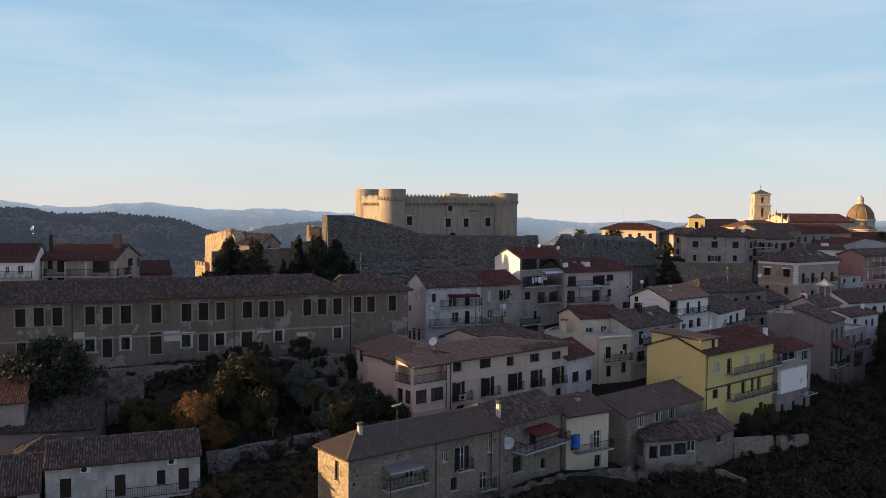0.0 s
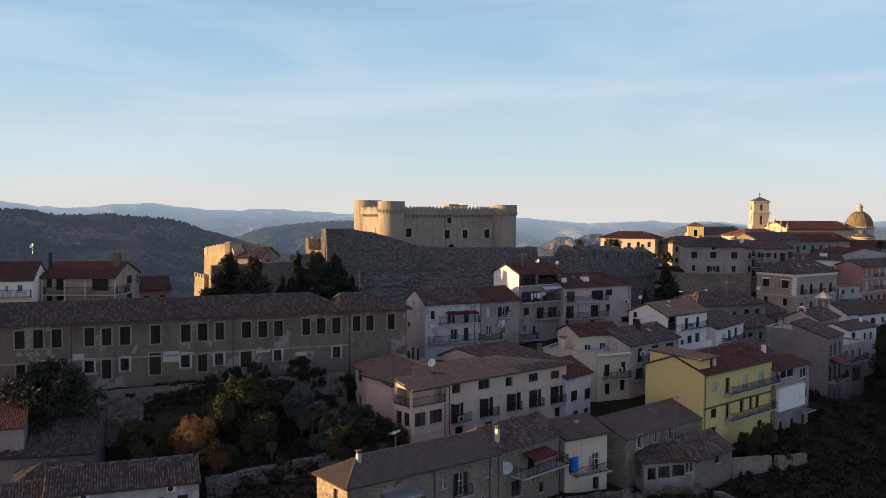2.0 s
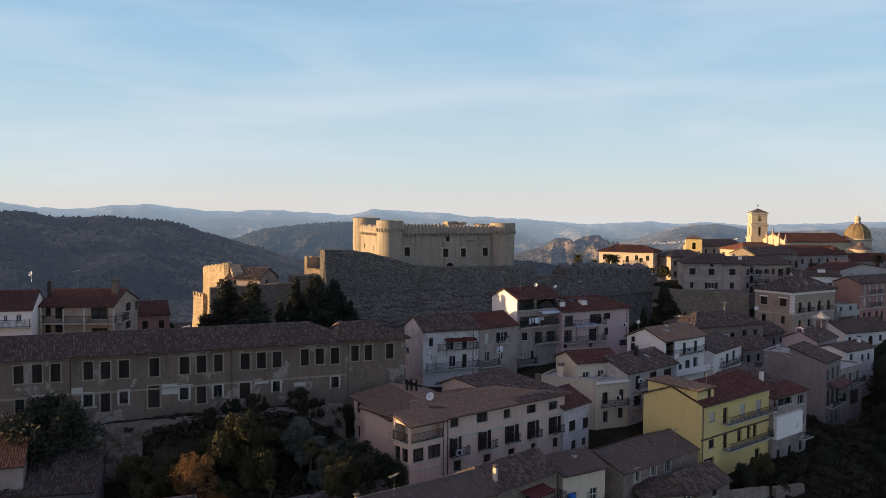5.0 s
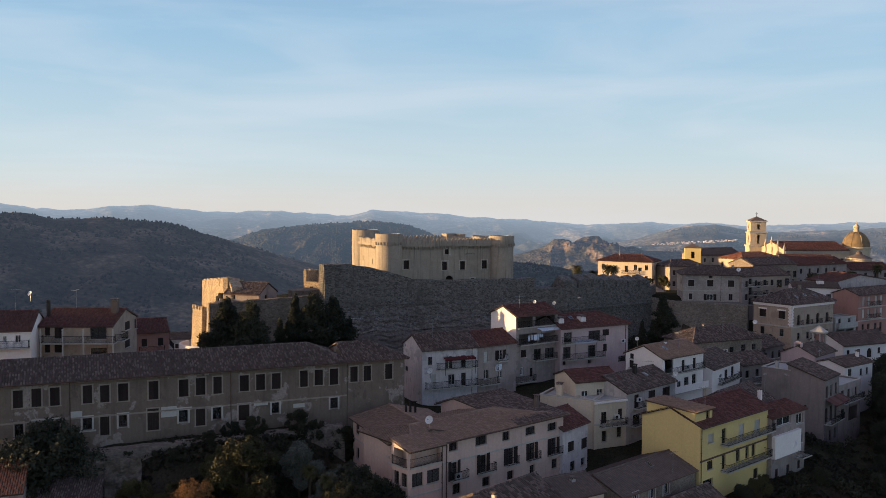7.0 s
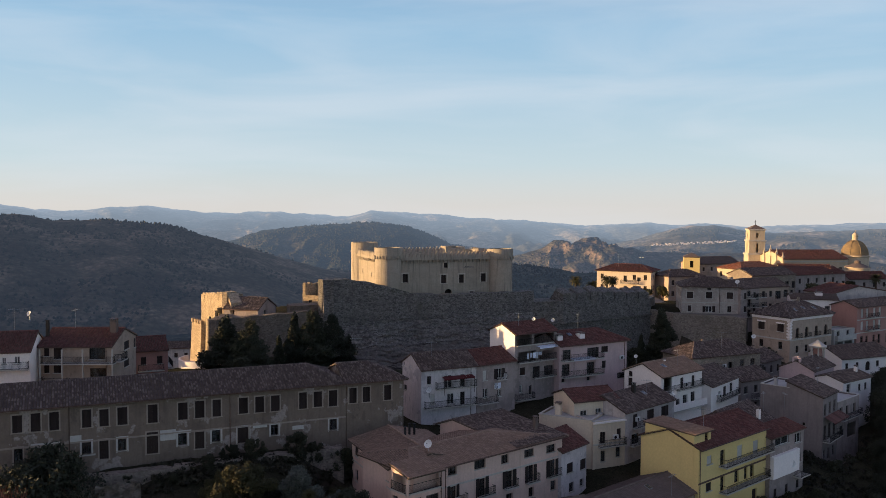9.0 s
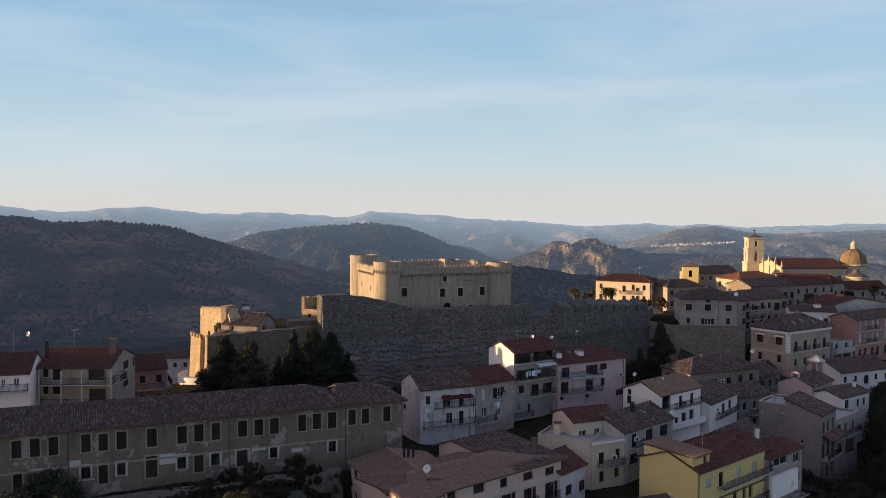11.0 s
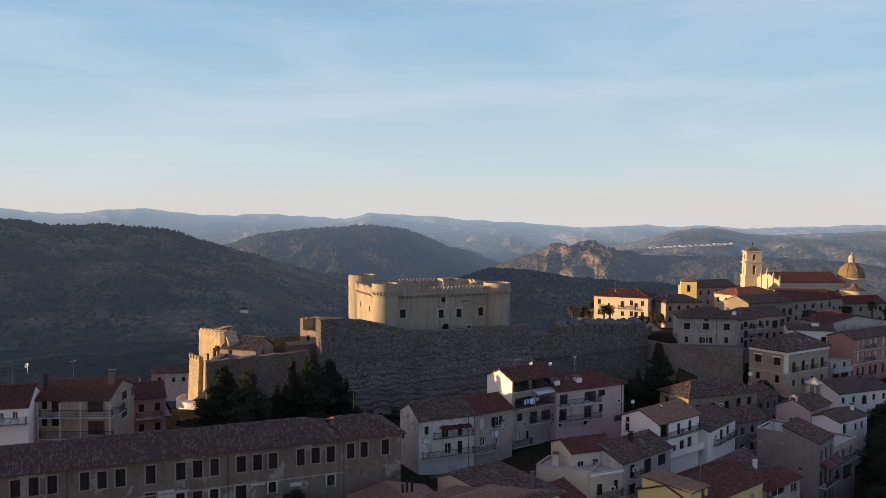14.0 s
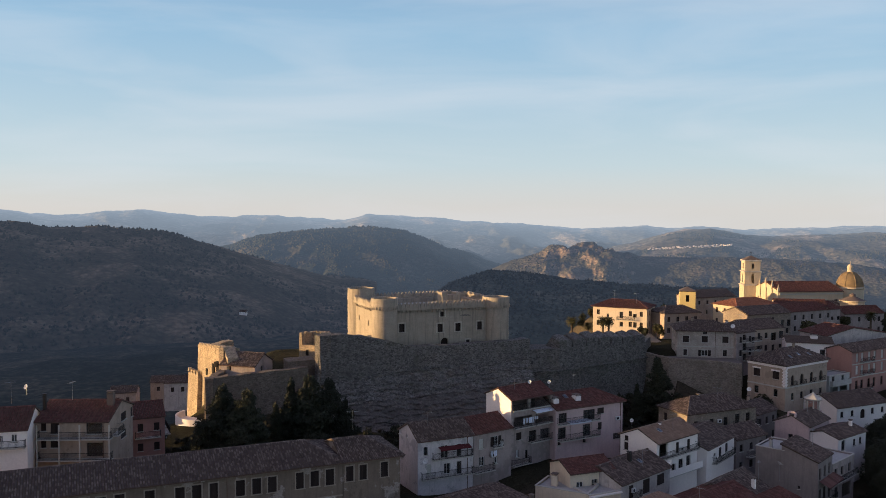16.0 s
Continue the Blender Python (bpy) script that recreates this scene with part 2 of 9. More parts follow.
MAT = {
    "long": plaster("old_ochre_plaster", (0.205, 0.158, 0.122), 1.0, (0.40, 0.345, 0.31), 0.565),
    "pink": plaster("pale_pink_plaster", (0.66, 0.485, 0.405), 0.45),
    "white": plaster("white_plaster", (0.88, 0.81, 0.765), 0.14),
    "offwhite": plaster("aged_white_plaster", (0.53, 0.475, 0.445), 0.9, (0.33, 0.31, 0.30), 0.56),
    "yellow": plaster("yellow_plaster", (0.72, 0.56, 0.24), 0.15),
    "cream": plaster("cream_plaster", (0.68, 0.565, 0.43), 0.4),
    "lilac": plaster("lilac_plaster", (0.58, 0.435, 0.42), 0.5),
    "grey": plaster("grey_cement", (0.25, 0.212, 0.20), 0.8),
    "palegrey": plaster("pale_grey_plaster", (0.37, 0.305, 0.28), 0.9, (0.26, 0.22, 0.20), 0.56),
    "bluegrey": plaster("blue_grey_plaster", (0.64, 0.585, 0.58), 0.8, (0.36, 0.34, 0.345), 0.57),
    "beige": plaster("beige_plaster", (0.43, 0.335, 0.265), 0.7, (0.30, 0.235, 0.19), 0.58),
    "red": plaster("brick_red_plaster", (0.40, 0.225, 0.19), 0.45),
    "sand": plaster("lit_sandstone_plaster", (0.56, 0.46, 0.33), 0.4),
    "castle_trim": ashlar("castle_dressed_stone", (0.50, 0.44, 0.36)),
    "castle": ashlar("castle_limestone", (0.365, 0.312, 0.245)),
    "oldstone": stonework("palace_stone", (0.46, 0.40, 0.355), 4.4, 0.9, 0.03, 0.35),
    "rampart": stonework("rampart_rubble", (0.173, 0.158, 0.143), 2.7, 0.45, 0.35, 1.25),
    "curtain": stonework("curtain_rubble", (0.19, 0.152, 0.12), 3.4, 0.6, 0.12, 0.8),
    "stone": stonework("house_rubble", (0.32, 0.262, 0.21), 4.6, 0.8, 0.1, 0.6),
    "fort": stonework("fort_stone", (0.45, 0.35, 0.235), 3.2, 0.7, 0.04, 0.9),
    "old_trim": plaster("worn_plaster_trim", (0.33, 0.27, 0.22), 0.6),
    "trim": plaster("stone_trim", (0.50, 0.47, 0.42), 0.4),
    "concrete": plaster("concrete", (0.42, 0.41, 0.39), 0.6),
    "tile": tile_mat("old_clay_tiles", (0.072, 0.054, 0.048), (0.125, 0.094, 0.083), (0.25, 0.195, 0.17), 0.3),
    "tile_red": tile_mat("red_clay_tiles", (0.09, 0.037, 0.031), (0.135, 0.057, 0.047), (0.19, 0.088, 0.072), 0.25),
    "tile_new": tile_mat("orange_clay_tiles", (0.27, 0.105, 0.06), (0.36, 0.15, 0.085), (0.46, 0.22, 0.13), 0.15),
    "tile_brown": tile_mat("brown_flat_tiles", (0.128, 0.098, 0.084), (0.15, 0.115, 0.098), (0.175, 0.135, 0.115), 0.25),
    "tile_tan": tile_mat("tan_flat_tiles", (0.25, 0.17, 0.125), (0.30, 0.205, 0.15), (0.36, 0.25, 0.185), 0.2),
    "car_paint": coat("dark_car_paint", (0.03, 0.033, 0.04), 0.3, 0.3, 0.1),
    "rubber": coat("tyre_rubber", (0.02, 0.02, 0.02), 0.9),
    "lamp_red": coat("red_tail_lamp", (0.3, 0.02, 0.02), 0.3, 0, 0.1),
    # Near-black colour for the shade inside openings.
    "opening_shade": coat("painted_opening_shade", (0.02, 0.017, 0.014), 0.95),
    "deck": coat("roof_boards", (0.10, 0.075, 0.055), 0.9),
    "shutter": coat("dark_brown_shutter", (0.036, 0.025, 0.022), 0.6),
    "shutter_green": coat("dark_green_shutter", (0.04, 0.06, 0.045), 0.6),
    "roller": coat("pale_roller_shutter", (0.48, 0.46, 0.42), 0.6),
    "wood": coat("brown_door_wood", (0.032, 0.02, 0.016), 0.6),
    "frame": coat("white_window_frame", (0.72, 0.71, 0.69), 0.5, 0, 0.1),
    "iron": coat("dark_iron", (0.022, 0.02, 0.019), 0.65, 0.0),
    "tin": coat("zinc_sheet", (0.33, 0.34, 0.35), 0.45, 0.7),
    "dish": coat("pale_dish_enamel", (0.72, 0.72, 0.70), 0.4, 0, 0.1),
    "copper": coat("copper_pipe", (0.13, 0.08, 0.06), 0.5, 0.3),
    "canvas_red": coat("dark_red_canvas", (0.11, 0.022, 0.025), 0.9),
    "blue": coat("blue_plastic", (0.02, 0.16, 0.55), 0.5, 0, 0.1),
    "linen": coat("pale_linen", (0.62, 0.66, 0.75), 0.9, 0, 0.3),
    "bark": coat("bark", (0.10, 0.075, 0.055), 0.95),
    "conifer": leaf_mat("dark_conifer_needles", (0.026, 0.03, 0.019), (0.064, 0.066, 0.038)),
    "leaf": leaf_mat("olive_green_leaves", (0.036, 0.036, 0.016), (0.135, 0.118, 0.048)),
    "bramble": leaf_mat("dark_bramble_leaves", (0.022, 0.024, 0.014), (0.068, 0.064, 0.033)),
    "silver": leaf_mat("grey_green_leaves", (0.055, 0.062, 0.052), (0.16, 0.165, 0.135)),
    "rust": leaf_mat("rust_brown_leaves", (0.17, 0.085, 0.03), (0.38, 0.21, 0.08)),
    "dry": leaf_mat("dry_straw", (0.06, 0.044, 0.024), (0.15, 0.105, 0.055)),
    "palm": leaf_mat("palm_fronds", (0.05, 0.05, 0.02), (0.16, 0.135, 0.05)),
}


def glass_mat():
    m, n, l, b = node_mat("window_glass", 0.06)
    b.inputs["Base Color"].default_value = (0.35, 0.38, 0.40, 1)
    b.inputs["Transmission Weight"].default_value = 0.9
    b.inputs["IOR"].default_value = 1.45
    b.inputs["Specular IOR Level"].default_value = 0.5
    return m


MAT["glass"] = glass_mat()


# ---- mesh helpers ----
class MB:
    """Gathers boxes and faces into one mesh."""

    def __init__(self):
        self.v, self.f = [], []

    def face(self, *pts):
        k = len(self.v)
        self.v.extend(tuple(p) for p in pts)
        self.f.append(tuple(range(k, k + len(pts))))

    def box(self, x0, x1, y0, y1, z0, z1, m=None):
        k = len(self.v)
        pts = [(x, y, z) for z in (z0, z1) for y in (y0, y1) for x in (x0, x1)]
        if m is not None:
            pts = [tuple(m @ Vector(p)) for p in pts]
        self.v.extend(pts)
        for q in ((0, 2, 3, 1), (4, 5, 7, 6), (0, 1, 5, 4), (2, 6, 7, 3), (0, 4, 6, 2), (1, 3, 7, 5)):
            self.f.append(tuple(k + i for i in q))
        return self

    def tube(self, a, b, r0, r1, sides=8, cap=True):
        a, b = Vector(a), Vector(b)
        q = (b - a).to_track_quat("Z", "Y")
        k = len(self.v)
        for p, r in ((a, r0), (b, r1)):
            for i in range(sides):
                w = 2 * math.pi * i / sides
                self.v.append(tuple(p + q @ Vector((math.cos(w) * r, math.sin(w) * r, 0))))
        for i in range(sides):
            j = (i + 1) % sides
            self.f.append((k + i, k + j, k + sides + j, k + sides + i))
        if cap:
            self.f.append(tuple(k + i for i in reversed(range(sides))))
            self.f.append(tuple(k + sides + i for i in range(sides)))
        return self

    def lathe(self, c, prof, sides=32, a0=0.0, a1=360.0):
        """Turns a profile of (radius, height) about the upright through c."""
        k, full = len(self.v), abs(a1 - a0) >= 360
        cols = sides if full else sides + 1
        for r, z in prof:
            for i in range(cols):
                w = radians(a0 + (a1 - a0) * i / sides)
                self.v.append((c[0] + r * math.cos(w), c[1] + r * math.sin(w), c[2] + z))
        for j in range(len(prof) - 1):
            for i in range(sides):
                i2 = (i + 1) % cols
                self.f.append((k + j * cols + i, k + j * cols + i2, k + (j + 1) * cols + i2, k + (j + 1) * cols + i))
        return self

    def mesh(self, name, material):
        me = bpy.data.meshes.new(name)
        me.from_pydata(self.v, [], self.f)
        me.materials.append(material)
        return me


def part(name, mb, material, parent=None, label="", m=None):
    """Links gathered faces (or a ready mesh) as ONE mesh object under a thing or part."""
    me = mb.mesh(name, material) if isinstance(mb, MB) else mb
    ob = new(name, me)
    if parent is not None:
        ob.parent = parent
    if m is not None:
        ob.matrix_basis = m
    if label:
        ob["label"] = label
    return ob


def tile_field(quads, pitch=0.24, run=0.42, flat=False, seed=1):
    """Rows of clay tiles laid over slopes; each slope runs eave left, eave right, top right, top left."""
    rng = np.random.default_rng(seed)
    vs, count = [], 0
    if flat:
        prof = np.array([(-0.49, 0.01), (-0.3, 0.05), (0.2, 0.008), (0.46, 0.055)])
    else:
        # Tiles kept narrow so the dark deck between them stands in for shade.
        prof = np.array([(-0.36, 0.0), (-0.18, 0.40), (0.18, 0.40), (0.36, 0.0)])
    for q in quads:
        p00, p10, p11, p01 = (np.array(p, float) for p in q)
        ua = p10 - p00
        lu = np.linalg.norm(ua)
        if lu < 0.2:
            continue
        ua /= lu
        top = (p01 + p11) / 2 - p00
        sa_ = top - ua * np.dot(top, ua)
        ls = np.linalg.norm(sa_)
        if ls < 0.2:
            continue
        sa_ /= ls
        na = np.cross(ua, sa_)
        if na[2] < 0:
            na = -na
        ul, ur = np.dot(p01 - p00, ua), np.dot(p11 - p00, ua)
        nu, ns = max(1, int(round(lu / pitch))), max(1, int(round(ls / run)))
        pu, ps = lu / nu, ls / ns
        uu, ss = np.meshgrid((np.arange(nu) + 0.5) * pu, np.arange(ns) * ps, indexing="ij")
        uu, ss = uu.ravel(), ss.ravel()
        lim_l = ul * (ss + ps * 0.6) / ls
        lim_r = lu + (ur - lu) * (ss + ps * 0.6) / ls
        ok = (uu > lim_l) & (uu < lim_r)
        uu, ss = uu[ok], ss[ok]
        if not len(uu):
            continue
        n = len(uu)
        uj = uu + rng.normal(0, 0.02 * (not flat), n) * 1.0
        lift = rng.normal(0, 0.008, n)
        wid = pu * (1 + rng.normal(0, 0.03, n))
        for s_off, high, wk in ((-0.06, 0.055, 1.0), (ps + 0.02, 0.012, 0.88)):
            for a, h in prof:
                hh = h * (1.0 if flat else pitch) + high + lift
                vs.append(p00 + np.outer(uj + a * wid * wk, ua) + np.outer(ss + s_off, sa_) + np.outer(hh, na))
        count += 1
    # eight vertex groups per slope, each an (n, 3) block
    verts, faces, base = [], [], 0
    for g in range(count):
        blk = np.stack(vs[g * 8:(g + 1) * 8], 1)
        n = len(blk)
        verts.append(blk.reshape(-1, 3))
        off = base + np.arange(n)[:, None] * 8
        for i in range(3):
            faces.append(np.concatenate([off + i, off + i + 1, off + i + 5, off + i + 4], 1))
        faces.append(np.concatenate([off + 0, off + 1, off + 2, off + 3], 1))
        base += n * 8
    me = bpy.data.meshes.new("tiles")
    if verts:
        me.from_pydata(np.concatenate(verts).tolist(), [], np.concatenate(faces).tolist())
    return me


def fast_mesh(name, verts, faces, material):
    me = bpy.data.meshes.new(name)
    me.from_pydata(verts.tolist(), [], faces.tolist())
    me.materials.append(material)
    return me


_made = {}


def cached(key, fn):
    if key not in _made:
        _made[key] = fn()
    return _made[key]


def r1(v):
    return max(0.1, round(v * 10) / 10)


def lattice(xs, zs, holes, y0, y1):
    """A flat frame cut by square holes, in one piece: grid lines xs and zs, holes as (column, row)."""
    mb, seen = MB(), {}

    def vert(i, j, back):
        key = (i, j, back)
        if key not in seen:
            seen[key] = len(mb.v)
            mb.v.append((xs[i], y1 if back else y0, zs[j]))
        return seen[key]

    nx, nz = len(xs) - 1, len(zs) - 1
    solid = {(i, j) for i in range(nx) for j in range(nz)} - set(holes)
    for i, j in sorted(solid):
        mb.f.append((vert(i, j, 0), vert(i + 1, j, 0), vert(i + 1, j + 1, 0), vert(i, j + 1, 0)))
        mb.f.append((vert(i, j, 1), vert(i, j + 1, 1), vert(i + 1, j + 1, 1), vert(i + 1, j, 1)))
        for near, p, q in (((i - 1, j), (i, j), (i, j + 1)), ((i + 1, j), (i + 1, j), (i + 1, j + 1)), ((i, j - 1), (i, j), (i + 1, j)), ((i, j + 1), (i, j + 1), (i + 1, j + 1))):
            if near not in solid:
                mb.f.append((vert(*p, 0), vert(*q, 0), vert(*q, 1), vert(*p, 1)))
    return mb


def m_frame(w, h, mat):
    def f():
        xs = [0, 0.07, w / 2 - 0.04, w / 2 + 0.04, w - 0.07, w]
        zs = [0, 0.07, h * 0.62, h * 0.62 + 0.06, h - 0.07, h] if h > 1.6 else [0, 0.07, h - 0.07, h]
        holes = [(i, j) for i in (1, 3) for j in ((1, 3) if h > 1.6 else (1,))]
        return lattice(xs, zs, holes, 0.10, 0.17).mesh("frame", MAT[mat])
    return cached(("frame", w, h, mat), f)


def m_pane(w, h):
    return cached(("pane", w, h), lambda: MB().box(0.05, w - 0.05, 0.128, 0.14, 0.05, h - 0.05).mesh("pane", MAT["glass"]))


def m_leaf(w, h, mat):
    """One louvred shutter leaf."""
    def f():
        n = max(4, int(h / 0.13))
        mb = lattice([0, 0.06, w - 0.06, w], [0, 0.06, h - 0.06, h], [(1, 1)], 0, 0.045)
        k = len(mb.v)
        for i in range(n + 1):      # one folded sheet of louvres
            z = 0.06 + (h - 0.12) * i / n
            for y, dz in ((0.038, 0.0), (0.006, (h - 0.12) / n * 0.8)):
                if i < n or dz == 0.0:
                    mb.v += [(0.06, y, z + dz), (w - 0.06, y, z + dz)]
        mb.f += [(k + 2 * i, k + 2 * i + 1, k + 2 * i + 3, k + 2 * i + 2) for i in range(2 * n)]
        return mb.mesh("shutter", MAT[mat])
    return cached(("leaf", w, h, mat), f)


def m_board(w, h, mat):
    """A boarded door leaf."""
    def f():
        mb, n = MB(), max(2, int(w / 0.18))
        line = []
        for i in range(n):
            x0, x1 = w * i / n, w * (i + 1) / n
            line += [(x0 + 0.008, 0.105), (x0 + 0.012, 0.08), (x1 - 0.012, 0.08), (x1 - 0.008, 0.105)]
        k = len(line)
        mb.v = [(x, y, z) for z in (0, h) for x, y in line]
        mb.f = [(i, i + 1, k + i + 1, k + i) for i in range(k - 1)]
        return mb.mesh("door_leaf", MAT[mat])
    return cached(("board", w, h, mat), f)


def m_roller(w, h, mat):
    def f():
        mb = MB()
        n = max(4, int(h / 0.12))
        for i in range(n + 1):      # one sheet of rounded slats
            z = h * i / n
            for y, dz in ((0.09, 0.0), (0.06, 0.02), (0.06, h / n - 0.02)):
                if i < n or dz == 0.0:
                    mb.v += [(0, y, z + dz), (w, y, z + dz)]
        mb.f = [(2 * i, 2 * i + 1, 2 * i + 3, 2 * i + 2) for i in range(3 * n)]
        return mb.mesh("roller_blind", MAT[mat])
    return cached(("roller", w, h, mat), f)


def m_surround(w, h, mat, t=0.16):
    def f():
        mb = MB()
        mb.box(-t, 0, -0.05, 0.02, -0.0, h + t)
        mb.box(w, w + t, -0.05, 0.02, -0.0, h + t)
        mb.box(0, w, -0.05, 0.02, h, h + t)
        mb.box(-t - 0.05, w + t + 0.05, -0.11, 0.02, -0.1, 0)
        return mb.mesh("surround", MAT[mat])
    return cached(("sur", w, h, mat, t), f)


def m_sill(w, mat):
    return cached(("sill", w, mat), lambda: MB().box(-0.1, w + 0.1, -0.13, 0.1, -0.09, 0.0).mesh("sill", MAT[mat]))


def m_arch(w, h, mat):
    """Fills the corners over an arched opening."""
    def f():
        mb = MB()
        r = w / 2
        for s in (-1, 1):
            for i in range(6):
                a0, a1 = math.pi / 2 * i / 6, math.pi / 2 * (i + 1) / 6
                x0, z0, x1, z1 = r + s * r * math.cos(a0), h - r + r * math.sin(a0), r + s * r * math.cos(a1), h - r + r * math.sin(a1)
                mb.face((x0, 0.0, z0), (x1, 0.0, z1), (x1, 0.0, h + 0.01), (x0, 0.0, h + 0.01))
                mb.face((x0, 0.0, z0), (x1, 0.0, z1), (x1, 0.3, z1), (x0, 0.3, z0))
        return mb.mesh("arch", MAT[mat])
    return cached(("arch", w, h, mat), f)


class House:
    """A building on a rectangle: front from a to b, depth behind it, walls from zb to ze, then the roof."""

    def __init__(self, name, label, a, b, depth, zb, ze, wall="white", roof="gable", rise=2.0, tiles="tile", hip=(0, 0), ridge=0.5, over=0.45,
                 pitch=0.24, flat_tiles=False, group="", category="house", trim="frame", shutter="shutter", pad=True, cornice=True):
        self.a, self.b, self.depth, self.zb, self.ze = Vector((*a, 0)), Vector((*b, 0)), depth, zb, ze
        d = self.b - self.a
        self.len = d.length
        self.wall, self.roof, self.rise, self.tiles, self.hip, self.ridge, self.over = wall, roof, rise, tiles, hip, ridge, over
        self.pitch, self.flat_tiles, self.trim, self.shutter, self.cornice = pitch, flat_tiles, trim, shutter, cornice
        self.ob = tagged(new(name), label, category, group)
        self.ob.matrix_world = self.ob.matrix_basis = Matrix.Translation((a[0], a[1], zb)) @ Matrix.Rotation(math.atan2(d.y, d.x), 4, "Z")
        self.h = ze - zb
        self.sides = {}
        self.ops = {"front": [], "right": [], "left": [], "back": []}
        L, D = self.len, depth
        self.side = {
            "front": (Matrix.Identity(4), L),
            "right": (Matrix.Translation((L, 0, 0)) @ Matrix.Rotation(radians(90), 4, "Z"), D),
            "back": (Matrix.Translation((L, D, 0)) @ Matrix.Rotation(radians(180), 4, "Z"), L),
            "left": (Matrix.Translation((0, D, 0)) @ Matrix.Rotation(radians(-90), 4, "Z"), D),
        }
        HOUSES.append(self)
        if pad:
            n = max(1, round(L / 6))
            for i in range(n):
                mid = self.ob.matrix_world @ Vector((L * (i + 0.5) / n, D / 2, 0))
                PADS.append((mid.x, mid.y, zb, min(L, D) / 2))

    def panel(self, side, u0, u1, z0, z1, mat, name="plaster_patch", out=0.03, label=""):
        m, _ = self.side[side]
        part(name, MB().box(u0, u1, -out, 0.05, z0, z1), MAT[mat], self.ob, label, m)

    def hits(self, x, y, gap=1.2):
        p = self.ob.matrix_world.inverted() @ Vector((x, y, 0))
        return -gap < p.x < self.len + gap and -gap - 0.8 < p.y < self.depth + gap

    def op(self, side, u, z, w, h, kind="shut"):
        """An opening: u along its wall, z of its foot over the house's base, its size and what fills it."""
        ln = self.side[side][1]
        w, h = r1(w), r1(h)
        u = min(max(u, 0.1), max(0.1, ln - w - 0.1))
        z = max(0.02, min(z, self.h - h - 0.08))
        for (u2, z2, w2, h2, k2) in self.ops[side]:
            if u < u2 + w2 + 0.05 and u2 < u + w + 0.05 and z < z2 + h2 + 0.05 and z2 < z + h + 0.05:
                return
        self.ops[side].append((u, z, w, h, kind))

    def auto(self, side, cols, rows, w=0.9, h=1.4, kind="shut", top=1.1, step=3.1):
        """Rows of like windows spread evenly over a wall."""
        ln = self.side[side][1]
        for j in range(rows):
            for i in range(cols):
                self.op(side, ln * (i + 0.5) / cols - w / 2, self.h - top - h - step * j, w, h, kind)

    def balcony(self, side, u0, u1, z, depth=1.1, rail="bars", slab="trim"):
        m = self.side[side][0]
        mb = MB().box(u0, u1, -depth, -0.004, z - 0.16, z)
        mb.box(u0 - 0.04, u1 + 0.04, -depth - 0.04, -depth, z - 0.12, z - 0.03)
        slab_ob = part("balcony", mb, MAT[slab], self.ob, "", m)
        n = max(2, int((u1 - u0) / 0.14))
        rb = MB()
        if rail == "bars":
            for zz in (z + 0.95, z + 0.08):
                rb.box(u0, u1, -depth + 0.02, -depth + 0.06, zz, zz + 0.045)
                for u in (u0 + 0.02, u1 - 0.06):
                    rb.box(u, u + 0.04, -depth + 0.06, -0.01, zz, zz + 0.04)
            for i in range(n + 1):
                u = u0 + 0.03 + (u1 - u0 - 0.06) * i / n
                rb.box(u - 0.012, u + 0.012, -depth + 0.028, -depth + 0.052, z, z + 0.96)
            k = max(2, int(depth / 0.16))
            for u in (u0 + 0.04, u1 - 0.04):
                for i in range(k):
                    y = -depth + 0.05 + (depth - 0.1) * i / k
                    rb.box(u - 0.012, u + 0.012, y - 0.012, y + 0.012, z, z + 0.96)
            part("railing", rb, MAT["iron"], slab_ob, "dark iron railing")
        else:
            rb.box(u0, u1, -depth, -depth + 0.1, z, z + 0.95)
            rb.box(u0, u0 + 0.1, -depth + 0.1, -0.01, z, z + 0.95)
            rb.box(u1 - 0.1, u1, -depth + 0.1, -0.01, z, z + 0.95)
            rb.box(u0 - 0.03, u1 + 0.03, -depth - 0.03, -depth + 0.13, z + 0.95, z + 1.0)
            part("parapet", rb, MAT[rail], slab_ob)
        return slab_ob

    def chimney(self, u, v, top, w=0.5, d=0.6, mat="trim", z0=None):
        z0 = self.h - 0.3 if z0 is None else z0
        mb = MB().box(u - w / 2, u + w / 2, v - d / 2, v + d / 2, z0, top)
        ob = part("chimney", mb, MAT[mat], self.ob)
        cap = MB().box(u - w / 2 - 0.08, u + w / 2 + 0.08, v - d / 2 - 0.08, v + d / 2 + 0.08, top + 0.22, top + 0.29)
        for x in (-1, 1):
            for y in (-1, 1):
                cap.box(u + x * (w / 2 - 0.08) - 0.05, u + x * (w / 2 - 0.08) + 0.05, v + y * (d / 2 - 0.08) - 0.05, v + y * (d / 2 - 0.08) + 0.05, top, top + 0.22)
        part("chimney_cap", cap, MAT["tile_brown"] if mat != "iron" else MAT["iron"], ob)

    def strip(self, side, z, mat="trim", out=0.08, hgt=0.18, u0=None, u1=None):
        m, ln = self.side[side]
        a, b = (0.0 if u0 is None else u0), (ln if u1 is None else u1)
        mb = MB().box(a, b, -out, -0.003, z, z + hgt).box(a, b, -out * 0.5, -0.003, z - 0.08, z)
        part("string_course", mb, MAT[mat], self.ob, "", m)

